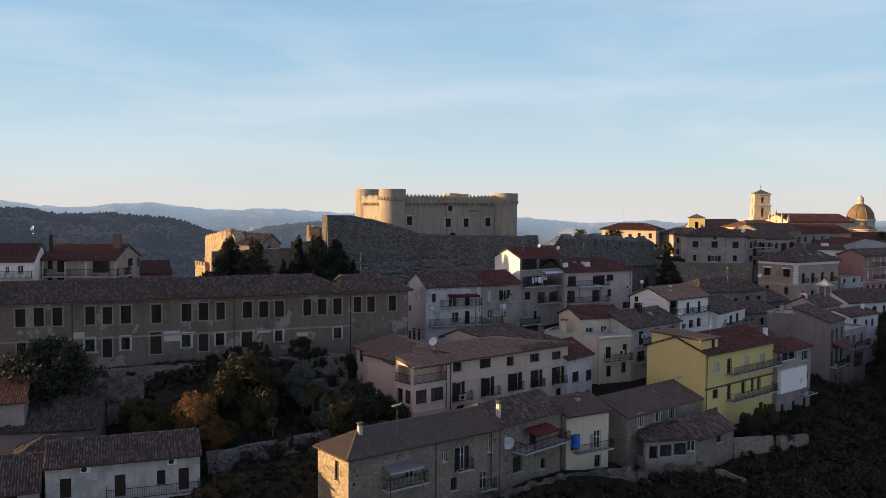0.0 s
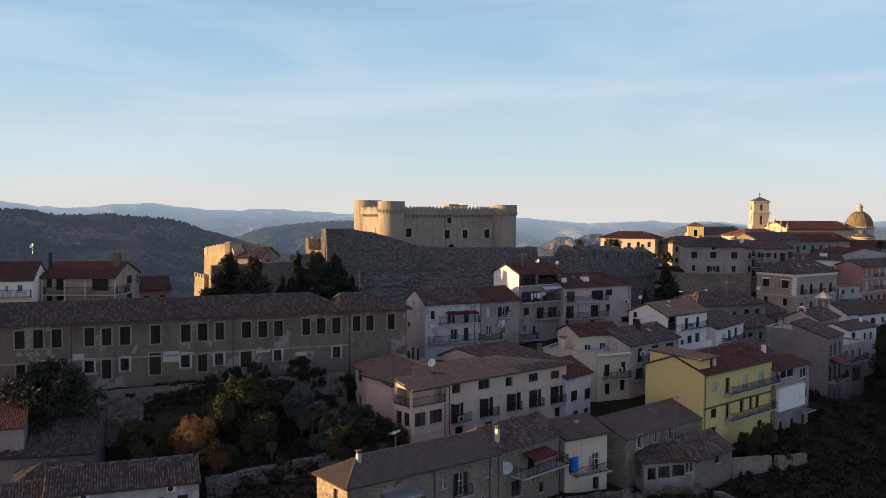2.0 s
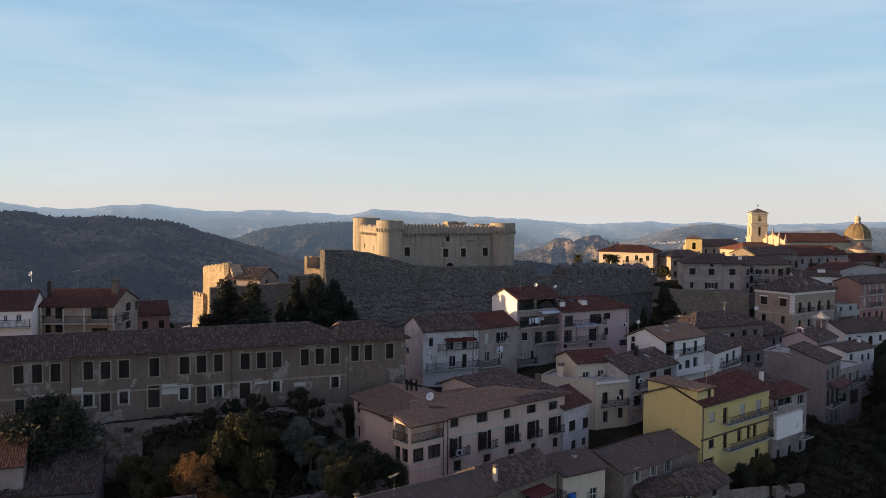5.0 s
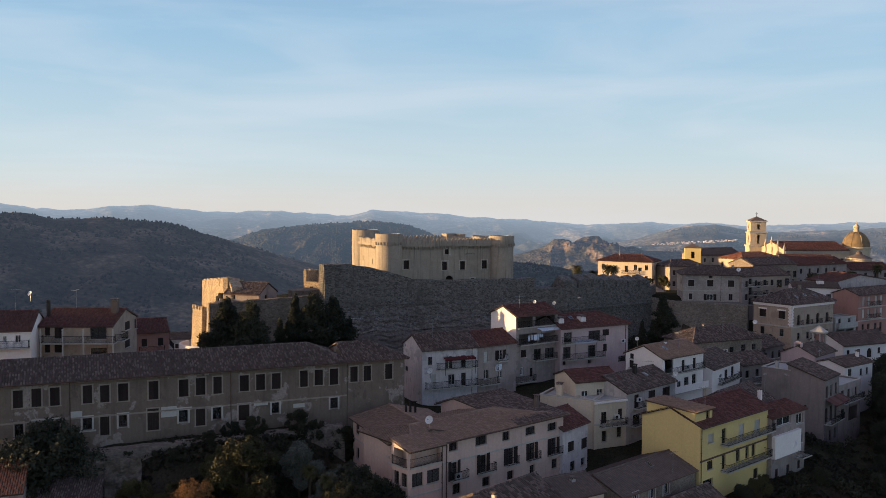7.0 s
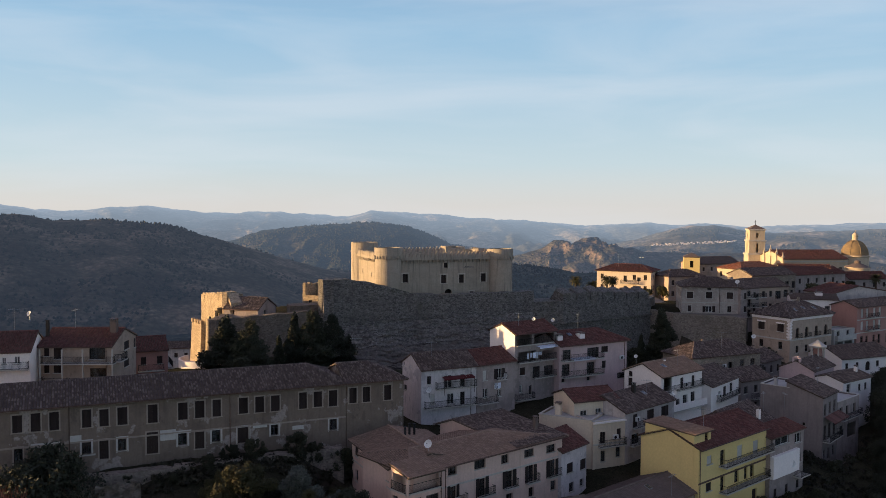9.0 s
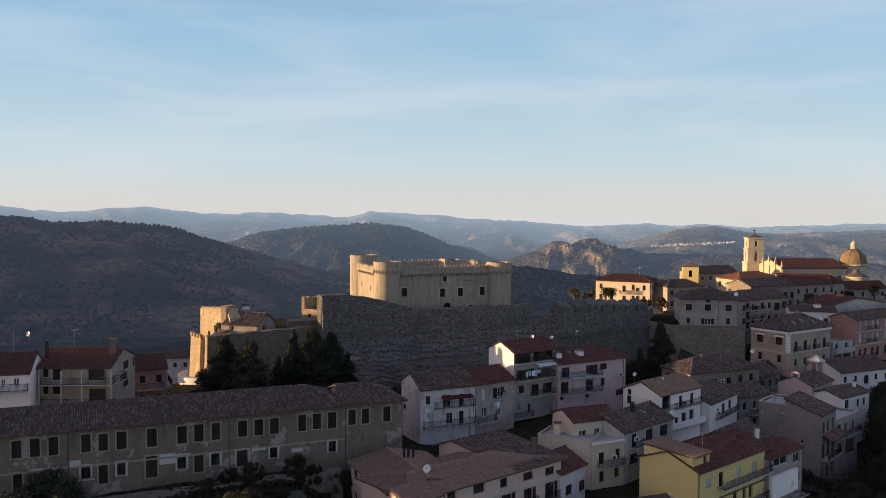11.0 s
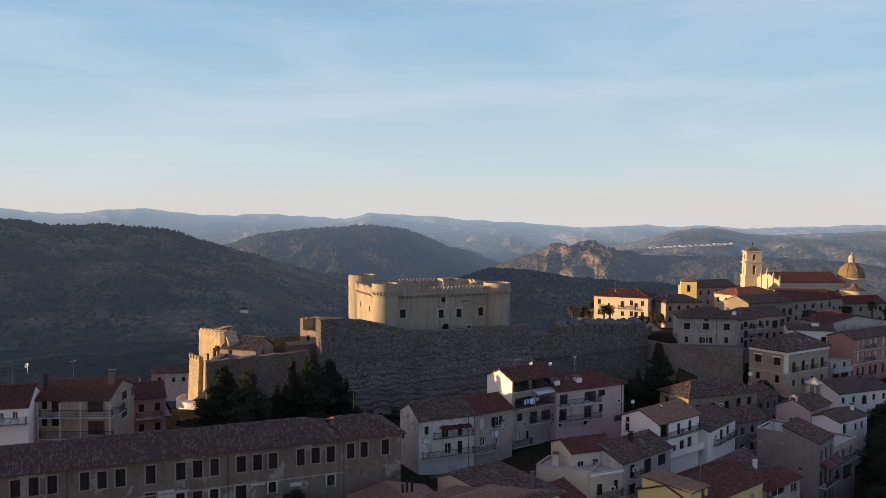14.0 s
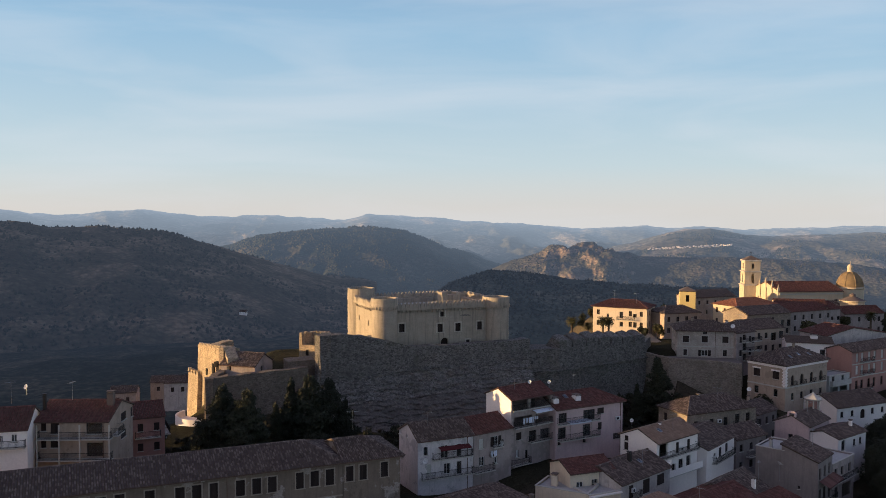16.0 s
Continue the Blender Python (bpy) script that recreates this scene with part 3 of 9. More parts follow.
    def pipe(self, side, u, z0=0.0, z1=None, mat="copper"):
        z1 = self.h - 0.1 if z1 is None else z1
        mb = MB().tube((u, -0.09, z0), (u, -0.09, z1), 0.05, 0.05, 8)
        for z in np.arange(z0 + 0.5, z1, 1.8):
            mb.box(u - 0.08, u + 0.08, -0.14, -0.002, float(z), float(z) + 0.05)
        part("drainpipe", mb, MAT[mat], self.ob, "", self.side[side][0])

    def slopes(self):
        L, D, h, r, o = self.len, self.depth, self.h, self.rise, self.over
        if self.roof == "gable":
            rv = D * self.ridge
            hl, hr = self.hip
            el, er = (o if hl else 0.18), (o if hr else 0.18)
            zf = h - o * r / rv
            zk = h - o * r / (D - rv)
            rl, rr = (hl if hl else -el), (L - hr if hr else L + er)
            out = [((-el, -o, zf), (L + er, -o, zf), (rr, rv, h + r), (rl, rv, h + r)),
                   ((L + er, D + o, zk), (-el, D + o, zk), (rl, rv, h + r), (rr, rv, h + r))]
            if hl:
                out.append(((-el, D + o, zk), (-el, -o, zf), (rl, rv, h + r), (rl, rv, h + r)))
            if hr:
                out.append(((L + er, -o, zf), (L + er, D + o, zk), (rr, rv, h + r), (rr, rv, h + r)))
            return out, [((rl, rv, h + r), (rr, rv, h + r))] + ([((-el, -o, zf), (rl, rv, h + r))] if hl else []) + ([((L + er, -o, zf), (rr, rv, h + r))] if hr else [])
        if self.roof == "cross":
            c = L * self.ridge
            z1, z2 = h - o * r / c, h - o * r / (L - c)
            e = 0.2
            return [((-o, D + e, z1), (-o, -e, z1), (c, -e, h + r), (c, D + e, h + r)),
                    ((L + o, -e, z2), (L + o, D + e, z2), (c, D + e, h + r), (c, -e, h + r))], [((c, -e, h + r), (c, D + e, h + r))]
        if self.roof == "mono":
            return [((-0.2, -o, h - o * r / D), (L + 0.2, -o, h - o * r / D), (L + 0.2, D + 0.2, h + r), (-0.2, D + 0.2, h + r))], []
        if self.roof == "mono_side":
            return [((-o, D + 0.2, h - o * r / L), (-o, -0.2, h - o * r / L), (L + 0.2, -0.2, h + r), (L + 0.2, D + 0.2, h + r))], []
        if self.roof == "mono_left":
            return [((L + o, -0.2, h - o * r / L), (L + o, D + 0.2, h - o * r / L), (-0.2, D + 0.2, h + r), (-0.2, -0.2, h + r))], []
        return [], []

    def finish(self):
        L, D, h, r = self.len, self.depth, self.h, self.rise
        for s in ("front", "right", "left", "back"):
            m, ln = self.side[s]
            mb = MB()
            ops = self.ops[s]
            us = sorted({0.0, ln, *(o[0] for o in ops), *(o[0] + o[2] for o in ops)})
            zs = sorted({-3.0, h, *(o[1] for o in ops), *(o[1] + o[3] for o in ops)})
            for u0, u1 in zip(us, us[1:]):
                for z0, z1 in zip(zs, zs[1:]):
                    cu, cz = (u0 + u1) / 2, (z0 + z1) / 2
                    if u1 - u0 < 1e-4 or z1 - z0 < 1e-4 or any(o[0] < cu < o[0] + o[2] and o[1] < cz < o[1] + o[3] for o in ops):
                        continue
                    mb.face((u0, 0, z0), (u1, 0, z0), (u1, 0, z1), (u0, 0, z1))
            for u, z, w, hh, k in ops:
                t = 0.3
                mb.face((u, 0, z), (u, t, z), (u, t, z + hh), (u, 0, z + hh))
                mb.face((u + w, 0, z), (u + w, 0, z + hh), (u + w, t, z + hh), (u + w, t, z))
                mb.face((u, 0, z + hh), (u, t, z + hh), (u + w, t, z + hh), (u + w, 0, z + hh))
                mb.face((u, 0, z), (u + w, 0, z), (u + w, t, z), (u, t, z))
            rv = D * self.ridge
            if self.roof == "gable":
                if s == "right" and not self.hip[1]:
                    mb.face((0, 0, h), (D, 0, h), (rv, 0, h + r))
                if s == "left" and not self.hip[0]:
                    mb.face((0, 0, h), (D, 0, h), (D - rv, 0, h + r))
            elif self.roof == "cross" and s in ("front", "back"):
                c = L * self.ridge if s == "front" else L * (1 - self.ridge)
                mb.face((0, 0, h), (L, 0, h), (c, 0, h + r))
            elif self.roof == "mono":
                if s == "right":
                    mb.face((0, 0, h), (D, 0, h), (D, 0, h + r))
                elif s == "left":
                    mb.face((0, 0, h), (D, 0, h), (0, 0, h + r))
                elif s == "back":
                    mb.face((0, 0, h), (L, 0, h), (L, 0, h + r), (0, 0, h + r))
            elif self.roof in ("mono_side", "mono_left"):
                up = self.roof == "mono_side"
                if (s == "front" and up) or (s == "back" and not up):
                    mb.face((0, 0, h), (L, 0, h), (L, 0, h + r))
                elif s in ("front", "back"):
                    mb.face((0, 0, h), (L, 0, h), (0, 0, h + r))
                elif (s == "right") == up:
                    mb.face((0, 0, h), (D, 0, h), (D, 0, h + r), (0, 0, h + r))
            part("wall", mb, MAT[self.sides.get(s, self.wall)], self.ob, "", m)
            for o in ops:
                self.fill(m, *o)
        sl, ridges = self.slopes()
        if sl:
            deck = MB()
            for q in sl:
                lo = [(p[0], p[1], p[2] - 0.14) for p in q]
                tri = q[2] == q[3]
                k = 3 if tri else 4
                deck.face(*q[:k])
                deck.face(*reversed(lo[:k]))
                for i in range(k):
                    j = (i + 1) % k
                    deck.face(q[i], q[j], lo[j], lo[i])
            roof = part("roof", deck, MAT["deck"], self.ob)
            me = tile_field(sl, self.pitch * (0.9 if self.flat_tiles else 1.0), self.pitch * (1.1 if self.flat_tiles else 1.75), self.flat_tiles, len(PADS) + 1)
            me.materials.append(MAT[self.tiles])
            tl = part("roof_tiles", me, None, roof)
            tagged(tl, kind="stuff")
            if ridges:
                cap = MB()
                for a, b in ridges:
                    a, b = Vector(a), Vector(b)
                    n = max(2, int((b - a).length / 0.45))
                    for i in range(n):
                        p, q = a.lerp(b, i / n), a.lerp(b, (i + 1.08) / n)
                        cap.tube(p + Vector((0, 0, 0.03)), q + Vector((0, 0, 0.05)), 0.15, 0.13, 7)
                part("ridge_tiles", cap, MAT[self.tiles], roof)
            if self.cornice and self.roof == "gable":
                o, rv = self.over, D * self.ridge
                zf = h - o * r / rv
                g = MB().tube((-0.1, -o - 0.06, zf - 0.06), (L + 0.1, -o - 0.06, zf - 0.06), 0.075, 0.075, 8)
                part("gutter", g, MAT["copper"], roof)
        else:
            mb = MB().box(0.2, L - 0.2, 0.2, D - 0.2, h - 0.35, h - 0.2)
            part("roof", mb, MAT["concrete"], self.ob)
            rim = MB()
            rim.box(-0.08, L + 0.08, -0.08, 0.2, h, h + 0.1)
            rim.box(-0.08, L + 0.08, D - 0.2, D + 0.08, h, h + 0.1)
            rim.box(-0.08, 0.2, 0.2, D - 0.2, h, h + 0.1)
            rim.box(L - 0.2, L + 0.08, 0.2, D - 0.2, h, h + 0.1)
            part("coping", rim, MAT["trim"], self.ob)
        return self

    def fill(self, m, u, z, w, h, kind):
        at = m @ Matrix.Translation((u, 0, z))
        tall = h > 1.75
        name = "door" if (tall or kind in ("door", "garage")) else "window"
        sh = self.shutter
        if kind == "shut":
            win = part(name, m_leaf(r1(w / 2), h, sh), None, self.ob, "", at @ Matrix.Translation((0, 0.07, 0)))
            part("shutter", m_leaf(r1(w / 2), h, sh), None, win, "", Matrix.Translation((w / 2, 0, 0)))
        elif kind in ("win", "open", "bare"):
            fm = self.trim if kind != "bare" else "wood"
            win = part(name, m_frame(w, h, fm), None, self.ob, "", at @ Matrix.Translation((0, 0.06, 0)))
            p = part("pane", m_pane(w, h), None, win)
            p.visible_shadow = False
            if kind == "open":
                for s, x in ((-1, -0.02), (1, w + 0.02)):
                    part("shutter", m_leaf(r1(w / 2), h, sh), None, win, "", Matrix.Translation((x - (w / 2 if s < 0 else 0), -0.14, 0)))
        elif kind == "door":
            win = part("door", m_board(w, h, "wood"), None, self.ob, "", at @ Matrix.Translation((0, 0.08, 0)))
        elif kind == "garage":
            win = part("door", m_roller(w, h, "wood"), None, self.ob, "", at @ Matrix.Translation((0, 0.12, 0)))
        elif kind == "roll":
            win = part(name, m_roller(w, h, "roller"), None, self.ob, "pale roller blind let down", at @ Matrix.Translation((0, 0.04, 0)))
            part("frame", m_frame(w, h, self.trim), None, win, "", Matrix.Translation((0, 0.02, 0)))
        elif kind == "dark":
            win = part(name, m_frame(w, h, sh), None, self.ob, "", at @ Matrix.Translation((0, 0.12, 0)))
            p = part("pane", m_pane(w, h), None, win)
            p.visible_shadow = False
        elif kind == "void":
            return
        elif kind == "archdoor":
            win = part("arch", m_arch(w, h, self.wall), None, self.ob, "", at)
            part("door_leaf", m_board(w, h, "wood"), None, win, "", Matrix.Translation((0, 0.15, 0)))
            return
        if not tall:
            part("sill", m_sill(w, "trim"), None, win, "", Matrix.Translation((0, -(0.07 if kind == "shut" else 0.06), 0)))
        if self.surround and kind != "garage":
            part("surround", m_surround(w, h, self.surround), None, win, "", Matrix.Translation((0, -(0.07 if kind == "shut" else 0.06 if kind in ("win", "open", "bare") else 0.08), 0)))

    surround = ""

    def putlogs(self, side, n, seed):
        """Small square scaffold holes left in the stonework."""
        rng, (_, ln) = random.Random(seed), self.side[side]
        for i in range(n):
            self.op(side, rng.uniform(0.4, ln - 0.4), rng.uniform(0.6, self.h - 0.6), 0.2, 0.2, "void")


PADS, HOUSES = [], []


# ---- houses ----

old_school = House('long_building', 'long two-storey building in stained ochre plaster with dark windows', (-62.0, 88.9), (-12.0, 110.0), 10.5, 11.0, 19.1, wall='long', rise=1.75, hip=(0, 4.0), over=0.5, category='building', pitch=0.3, shutter='shutter')
old_school.surround = 'old_trim'
old_school.op('front', 15.32, 5.25, 1.0, 2.0, 'shut')
old_school.op('front', 17.20, 5.22, 1.0, 2.1, 'shut')
old_school.op('front', 19.12, 5.19, 1.0, 2.1, 'shut')
old_school.op('front', 22.56, 5.16, 1.0, 2.1, 'shut')
old_school.op('front', 24.43, 5.13, 1.0, 2.0, 'shut')
old_school.op('front', 26.40, 5.10, 1.1, 2.1, 'shut')
old_school.op('front', 29.79, 5.01, 1.1, 2.2, 'shut')
old_school.op('front', 33.26, 5.05, 1.1, 2.1, 'shut')
old_school.op('front', 35.24, 5.09, 1.1, 2.1, 'shut')
old_school.op('front', 37.31, 5.07, 1.0, 2.1, 'shut')
old_school.op('front', 40.51, 5.13, 1.1, 2.0, 'shut')
old_school.op('front', 42.52, 5.11, 1.1, 2.0, 'shut')
old_school.op('front', 44.49, 5.09, 1.1, 2.0, 'shut')
old_school.op('front', 48.09, 5.08, 1.0, 2.1, 'shut')
old_school.op('front', 49.99, 5.14, 1.1, 2.0, 'shut')
old_school.op('front', 52.00, 5.05, 1.1, 2.1, 'shut')
old_school.op('front', 22.51, 2.07, 1.0, 1.4, 'dark')
old_school.op('front', 33.23, 1.96, 1.0, 1.5, 'dark')
old_school.op('front', 37.22, 1.94, 1.0, 1.5, 'dark')
old_school.op('front', 19.07, 2.27, 1.0, 1.2, 'dark')
old_school.op('front', 26.42, 2.03, 0.9, 1.5, 'dark')
old_school.op('front', 44.48, 2.02, 0.9, 1.4, 'dark')
old_school.op('front', 52.07, 1.97, 1.0, 1.4, 'dark')
old_school.op('front', 15.42, 1.34, 0.9, 2.2, 'dark')
old_school.op('front', 24.38, 1.22, 1.0, 2.3, 'door')
old_school.op('front', 29.62, 1.29, 1.3, 2.6, 'door')
old_school.op('front', 35.21, 1.29, 1.1, 2.1, 'door')
old_school.op('front', 40.35, 1.47, 1.3, 2.0, 'door')
old_school.panel('front', 31.16, 32.98, 2.73, 3.99, 'trim')
old_school.panel('front', 21.14, 22.47, 3.62, 4.33, 'trim')
old_school.panel('front', 32.59, 34.76, 3.40, 3.76, 'trim')
old_school.panel('front', 42.23, 43.99, 3.17, 3.57, 'trim')
old_school.panel('front', 17.16, 20.20, 3.64, 3.80, 'trim')
old_school.panel('front', 21.83, 23.95, 1.81, 2.01, 'trim')
old_school.panel('front', 47.21, 48.67, 2.47, 2.98, 'trim')
old_school.panel('front', 33.01, 33.21, 1.79, 3.69, 'trim', 'window_surround', 0.04)
old_school.panel('front', 34.31, 34.51, 1.79, 3.69, 'trim', 'window_surround', 0.04)
old_school.panel('front', 33.23, 34.29, 3.46, 3.69, 'trim', 'window_surround', 0.04)
old_school.panel('front', 36.99, 37.19, 1.77, 3.63, 'trim', 'window_surround', 0.04)
old_school.panel('front', 38.26, 38.46, 1.77, 3.63, 'trim', 'window_surround', 0.04)
old_school.panel('front', 37.21, 38.24, 3.40, 3.63, 'trim', 'window_surround', 0.04)
old_school.panel('front', 22.28, 22.48, 1.90, 3.74, 'trim', 'window_surround', 0.04)
old_school.panel('front', 23.50, 23.70, 1.90, 3.74, 'trim', 'window_surround', 0.04)
old_school.panel('front', 22.50, 23.48, 3.51, 3.74, 'trim', 'window_surround', 0.04)
old_school.panel('front', 26.19, 26.39, 1.86, 3.73, 'trim', 'window_surround', 0.04)
old_school.panel('front', 27.38, 27.58, 1.86, 3.73, 'trim', 'window_surround', 0.04)
old_school.panel('front', 26.41, 27.36, 3.50, 3.73, 'trim', 'window_surround', 0.04)
old_school.panel('front', 40.12, 40.32, 1.31, 3.66, 'trim', 'window_surround', 0.04)
old_school.panel('front', 41.69, 41.89, 1.31, 3.66, 'trim', 'window_surround', 0.04)
old_school.panel('front', 40.34, 41.67, 3.43, 3.66, 'trim', 'window_surround', 0.04)
old_school.panel('front', 44.26, 44.46, 1.85, 3.61, 'trim', 'window_surround', 0.04)
old_school.panel('front', 45.43, 45.63, 1.85, 3.61, 'trim', 'window_surround', 0.04)
old_school.panel('front', 44.48, 45.41, 3.38, 3.61, 'trim', 'window_surround', 0.04)
old_school.panel('front', 51.85, 52.05, 1.79, 3.59, 'trim', 'window_surround', 0.04)
old_school.panel('front', 53.07, 53.27, 1.79, 3.59, 'trim', 'window_surround', 0.04)
old_school.panel('front', 52.07, 53.05, 3.36, 3.59, 'trim', 'window_surround', 0.04)
old_school.pipe('front', 21.18)
old_school.pipe('front', 39.41)
old_school.strip('front', 3.5, 'old_trim', 0.06, 0.12)
old_school.strip('front', 7.75, 'old_trim', 0.14, 0.26)
old_school.finish()

school_end = House('long_building', 'lower hipped end of the old ochre plaster building', (-11.9, 110.0), (-4.6, 113.1), 9.6, 11.0, 19.1, wall='long', rise=1.6, hip=(0, 3.6), over=0.5, category='building')
school_end.surround = 'old_trim'
school_end.op('front', 0.37, 5.23, 1.0, 2.0, 'shut')
school_end.op('front', 2.21, 5.22, 1.0, 2.0, 'shut')
school_end.op('front', 5.18, 5.24, 1.0, 2.0, 'shut')
school_end.finish()

pink_house = House('apartment_house', 'pale pink plaster apartment house with brown tiled roof', (-2.6, 92.1), (16.0, 107.8), 9.6, 2.5, 12.8, wall='pink', rise=0.95, hip=(3, 9), over=0.6, tiles='tile_tan', flat_tiles=True, pitch=0.34, shutter='shutter', trim='wood')
pink_house.op('front', 5.01, 8.85, 1.3, 1.2, 'dark')
pink_house.op('front', 9.08, 8.74, 1.8, 1.1, 'dark')
pink_house.op('front', 13.47, 8.54, 1.2, 1.1, 'dark')
pink_house.op('front', 17.43, 8.55, 1.7, 1.0, 'dark')
pink_house.op('front', 21.39, 8.40, 1.7, 1.0, 'dark')
pink_house.op('front', 5.37, 5.39, 0.9, 2.3, 'open')
pink_house.op('front', 9.83, 5.34, 1.0, 2.3, 'open')
pink_house.op('front', 14.27, 5.47, 1.1, 2.1, 'open')
pink_house.op('front', 18.08, 5.38, 1.0, 2.1, 'open')
pink_house.op('front', 21.97, 5.22, 1.1, 2.2, 'open')
pink_house.op('front', 5.56, 3.72, 1.2, 1.2, 'dark')
pink_house.op('front', 10.22, 3.67, 1.2, 1.1, 'dark')
pink_house.op('front', 14.31, 3.61, 1.1, 1.1, 'dark')
pink_house.op('front', 18.22, 3.47, 0.9, 1.2, 'dark')
pink_house.op('front', 22.22, 3.47, 1.0, 1.2, 'dark')
pink_house.balcony('front', 5.13, 7.63, 5.49, 0.6, 'bars', 'trim')
pink_house.balcony('front', 9.48, 12.04, 5.47, 0.6, 'bars', 'trim')
pink_house.balcony('front', 13.91, 15.93, 5.53, 0.6, 'bars', 'trim')
pink_house.balcony('front', 17.70, 19.72, 5.43, 0.6, 'bars', 'trim')
pink_house.balcony('front', 21.57, 23.79, 5.35, 0.6, 'bars', 'trim')
pink_house.strip('front', 7.6, 'trim', 0.06, 0.14)
pink_house.pipe('front', 4.6)
pink_house.finish()

pink_bay = House('apartment_house', 'pink corner bay with an open loggia over glazed rooms', (-3.2, 90.4), (0.5, 93.5), 3.0, 2.5, 12.9, wall='pink', trim='wood', roof='mono', rise=0.7, over=0.5, tiles='tile_tan', flat_tiles=True, pitch=0.34)
pink_bay.op('front', 0.3, 8.35, 4.2, 1.9, 'void')
pink_bay.op('left', 0.4, 8.35, 2.2, 1.9, 'void')
pink_bay.op('front', 0.5, 6.2, 1.5, 1.5, 'win')
pink_bay.op('front', 2.6, 6.2, 1.8, 1.5, 'win')
pink_bay.op('left', 0.3, 6.2, 1.0, 1.5, 'win')
pink_bay.op('left', 1.7, 6.2, 1.0, 1.5, 'win')
pink_bay.balcony('front', 0.2, 4.6, 8.4, 0.2, 'bars', 'trim')
pink_bay.balcony('left', 0.2, 2.8, 8.4, 0.2, 'bars', 'trim')
pink_bay.strip('front', 5.2, 'trim', 0.06, 0.14)
pink_bay.pipe('front', 4.7)
pink_bay.finish()

pink_wing = House('apartment_house', 'long pink rear wing under a shallow tan roof', (-5.2, 94.7), (3.8, 98.9), 13.4, 2.5, 12.5, wall='pink', roof='cross', rise=1.1, over=0.5, tiles='tile_tan', flat_tiles=True, pitch=0.34)
for u, w in ((1.2, 1.2), (4.2, 1.8), (8.2, 1.2), (11.4, 1.4)):
    pink_wing.op('left', u, 8.2, w, 1.3, 'shut')
    pink_wing.op('left', u + 0.1, 5.0, 1.0, 1.5, 'dark')
pink_wing.pipe('left', 8.6)
pink_wing.strip('left', 7.4, 'trim', 0.06, 0.14)
for u, v, z in ((5.2, 8.4, 11.9), (6.0, 8.9, 12.1), (6.8, 9.2, 11.9)):
    pink_wing.chimney(u, v, z, 0.22, 0.22, 'iron', 10.0)
pink_wing.finish()

pink_back = House('apartment_house', 'old-tiled rear roof of the pink apartment house', (9.0, 102.9), (15.7, 108.6), 13.4, 4.0, 12.95, wall='pink', rise=1.0, ridge=0.8, over=1.25, tiles='tile', pad=False)
pink_back.chimney(6.9, 2.4, 10.6, 0.5, 0.5, 'tile_brown')
pink_back.finish()

yellow_house = House('apartment_house', 'bright yellow plaster apartment house with red roof', (32.4, 103.9), (45.0, 114.9), 8.6, 1.0, 12.2, wall='yellow', rise=1.6, over=0.5, tiles='tile_red', flat_tiles=True, pitch=0.34, shutter='shutter')
yellow_house.op('front', 1.84, 8.72, 1.2, 1.1, 'roll')
yellow_house.op('front', 9.14, 8.03, 1.3, 1.8, 'roll')
yellow_house.op('front', 13.20, 7.91, 1.4, 1.8, 'roll')
yellow_house.op('front', 1.72, 5.30, 1.3, 1.1, 'shut')
yellow_house.op('front', 5.01, 7.96, 1.1, 2.0, 'dark')
yellow_house.op('front', 5.15, 4.61, 1.0, 2.1, 'dark')
yellow_house.op('front', 8.58, 4.91, 1.1, 1.9, 'dark')
yellow_house.op('front', 11.00, 4.89, 0.9, 1.9, 'dark')
yellow_house.op('front', 12.60, 4.88, 1.0, 1.8, 'dark')
yellow_house.op('front', 0.77, 3.22, 2.3, 0.9, 'dark')
yellow_house.op('front', 13.21, 1.73, 1.2, 1.4, 'door')
yellow_house.balcony('front', 4.65, 16.79, 8.01, 1.2, 'bars', 'trim')
yellow_house.balcony('front', 4.80, 16.05, 4.59, 1.2, 'bars', 'trim')
yellow_house.strip('front', 6.6, 'copper', 0.05, 0.16)
yellow_house.pipe('front', 0.25)
yellow_house.finish()

yellow_attic = House('roof_room', 'cream rendered attic room on the yellow house', (31.9, 104.43), (34.85, 107.0), 7.2, 10.6, 13.8, wall='yellow', roof='mono', rise=0.3, over=0.35, tiles='tile_tan', flat_tiles=True, pitch=0.34, pad=False, category='house')
yellow_attic.op('front', 2.5, 1.5, 0.8, 1.5, 'dark')
yellow_attic.finish()

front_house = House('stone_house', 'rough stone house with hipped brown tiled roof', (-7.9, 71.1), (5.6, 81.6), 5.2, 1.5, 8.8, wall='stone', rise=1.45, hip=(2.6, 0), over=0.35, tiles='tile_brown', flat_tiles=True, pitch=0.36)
front_house.surround = ''
front_house.op('front', 5.95, 4.22, 1.0, 1.5, 'win')
front_house.balcony('front', 3.42, 7.84, 3.85, 0.9, 'bars', 'trim')
front_house.op('front', 10.09, 5.00, 0.5, 1.0, 'win')
front_house.op('front', 15.58, 4.99, 0.5, 1.4, 'win')
front_house.op('front', 14.69, 1.49, 0.9, 1.7, 'win')
front_house.op('front', 11.96, 3.88, 0.8, 2.2, 'open')
front_house.balcony('front', 11.63, 13.42, 3.96, 0.6, 'bars', 'trim')
front_house.op('front', 11.11, 2.12, 0.7, 1.2, 'dark')
front_house.balcony('front', 14.49, 16.43, 1.51, 0.5, 'bars', 'trim')
front_house.op('left', 2.90, 4.81, 0.7, 1.7, 'bare')
# Brighter golden stone on the left wall paints in its sunlit side.
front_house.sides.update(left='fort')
front_house.putlogs('front', 34, 5)
front_house.putlogs('left', 8, 6)
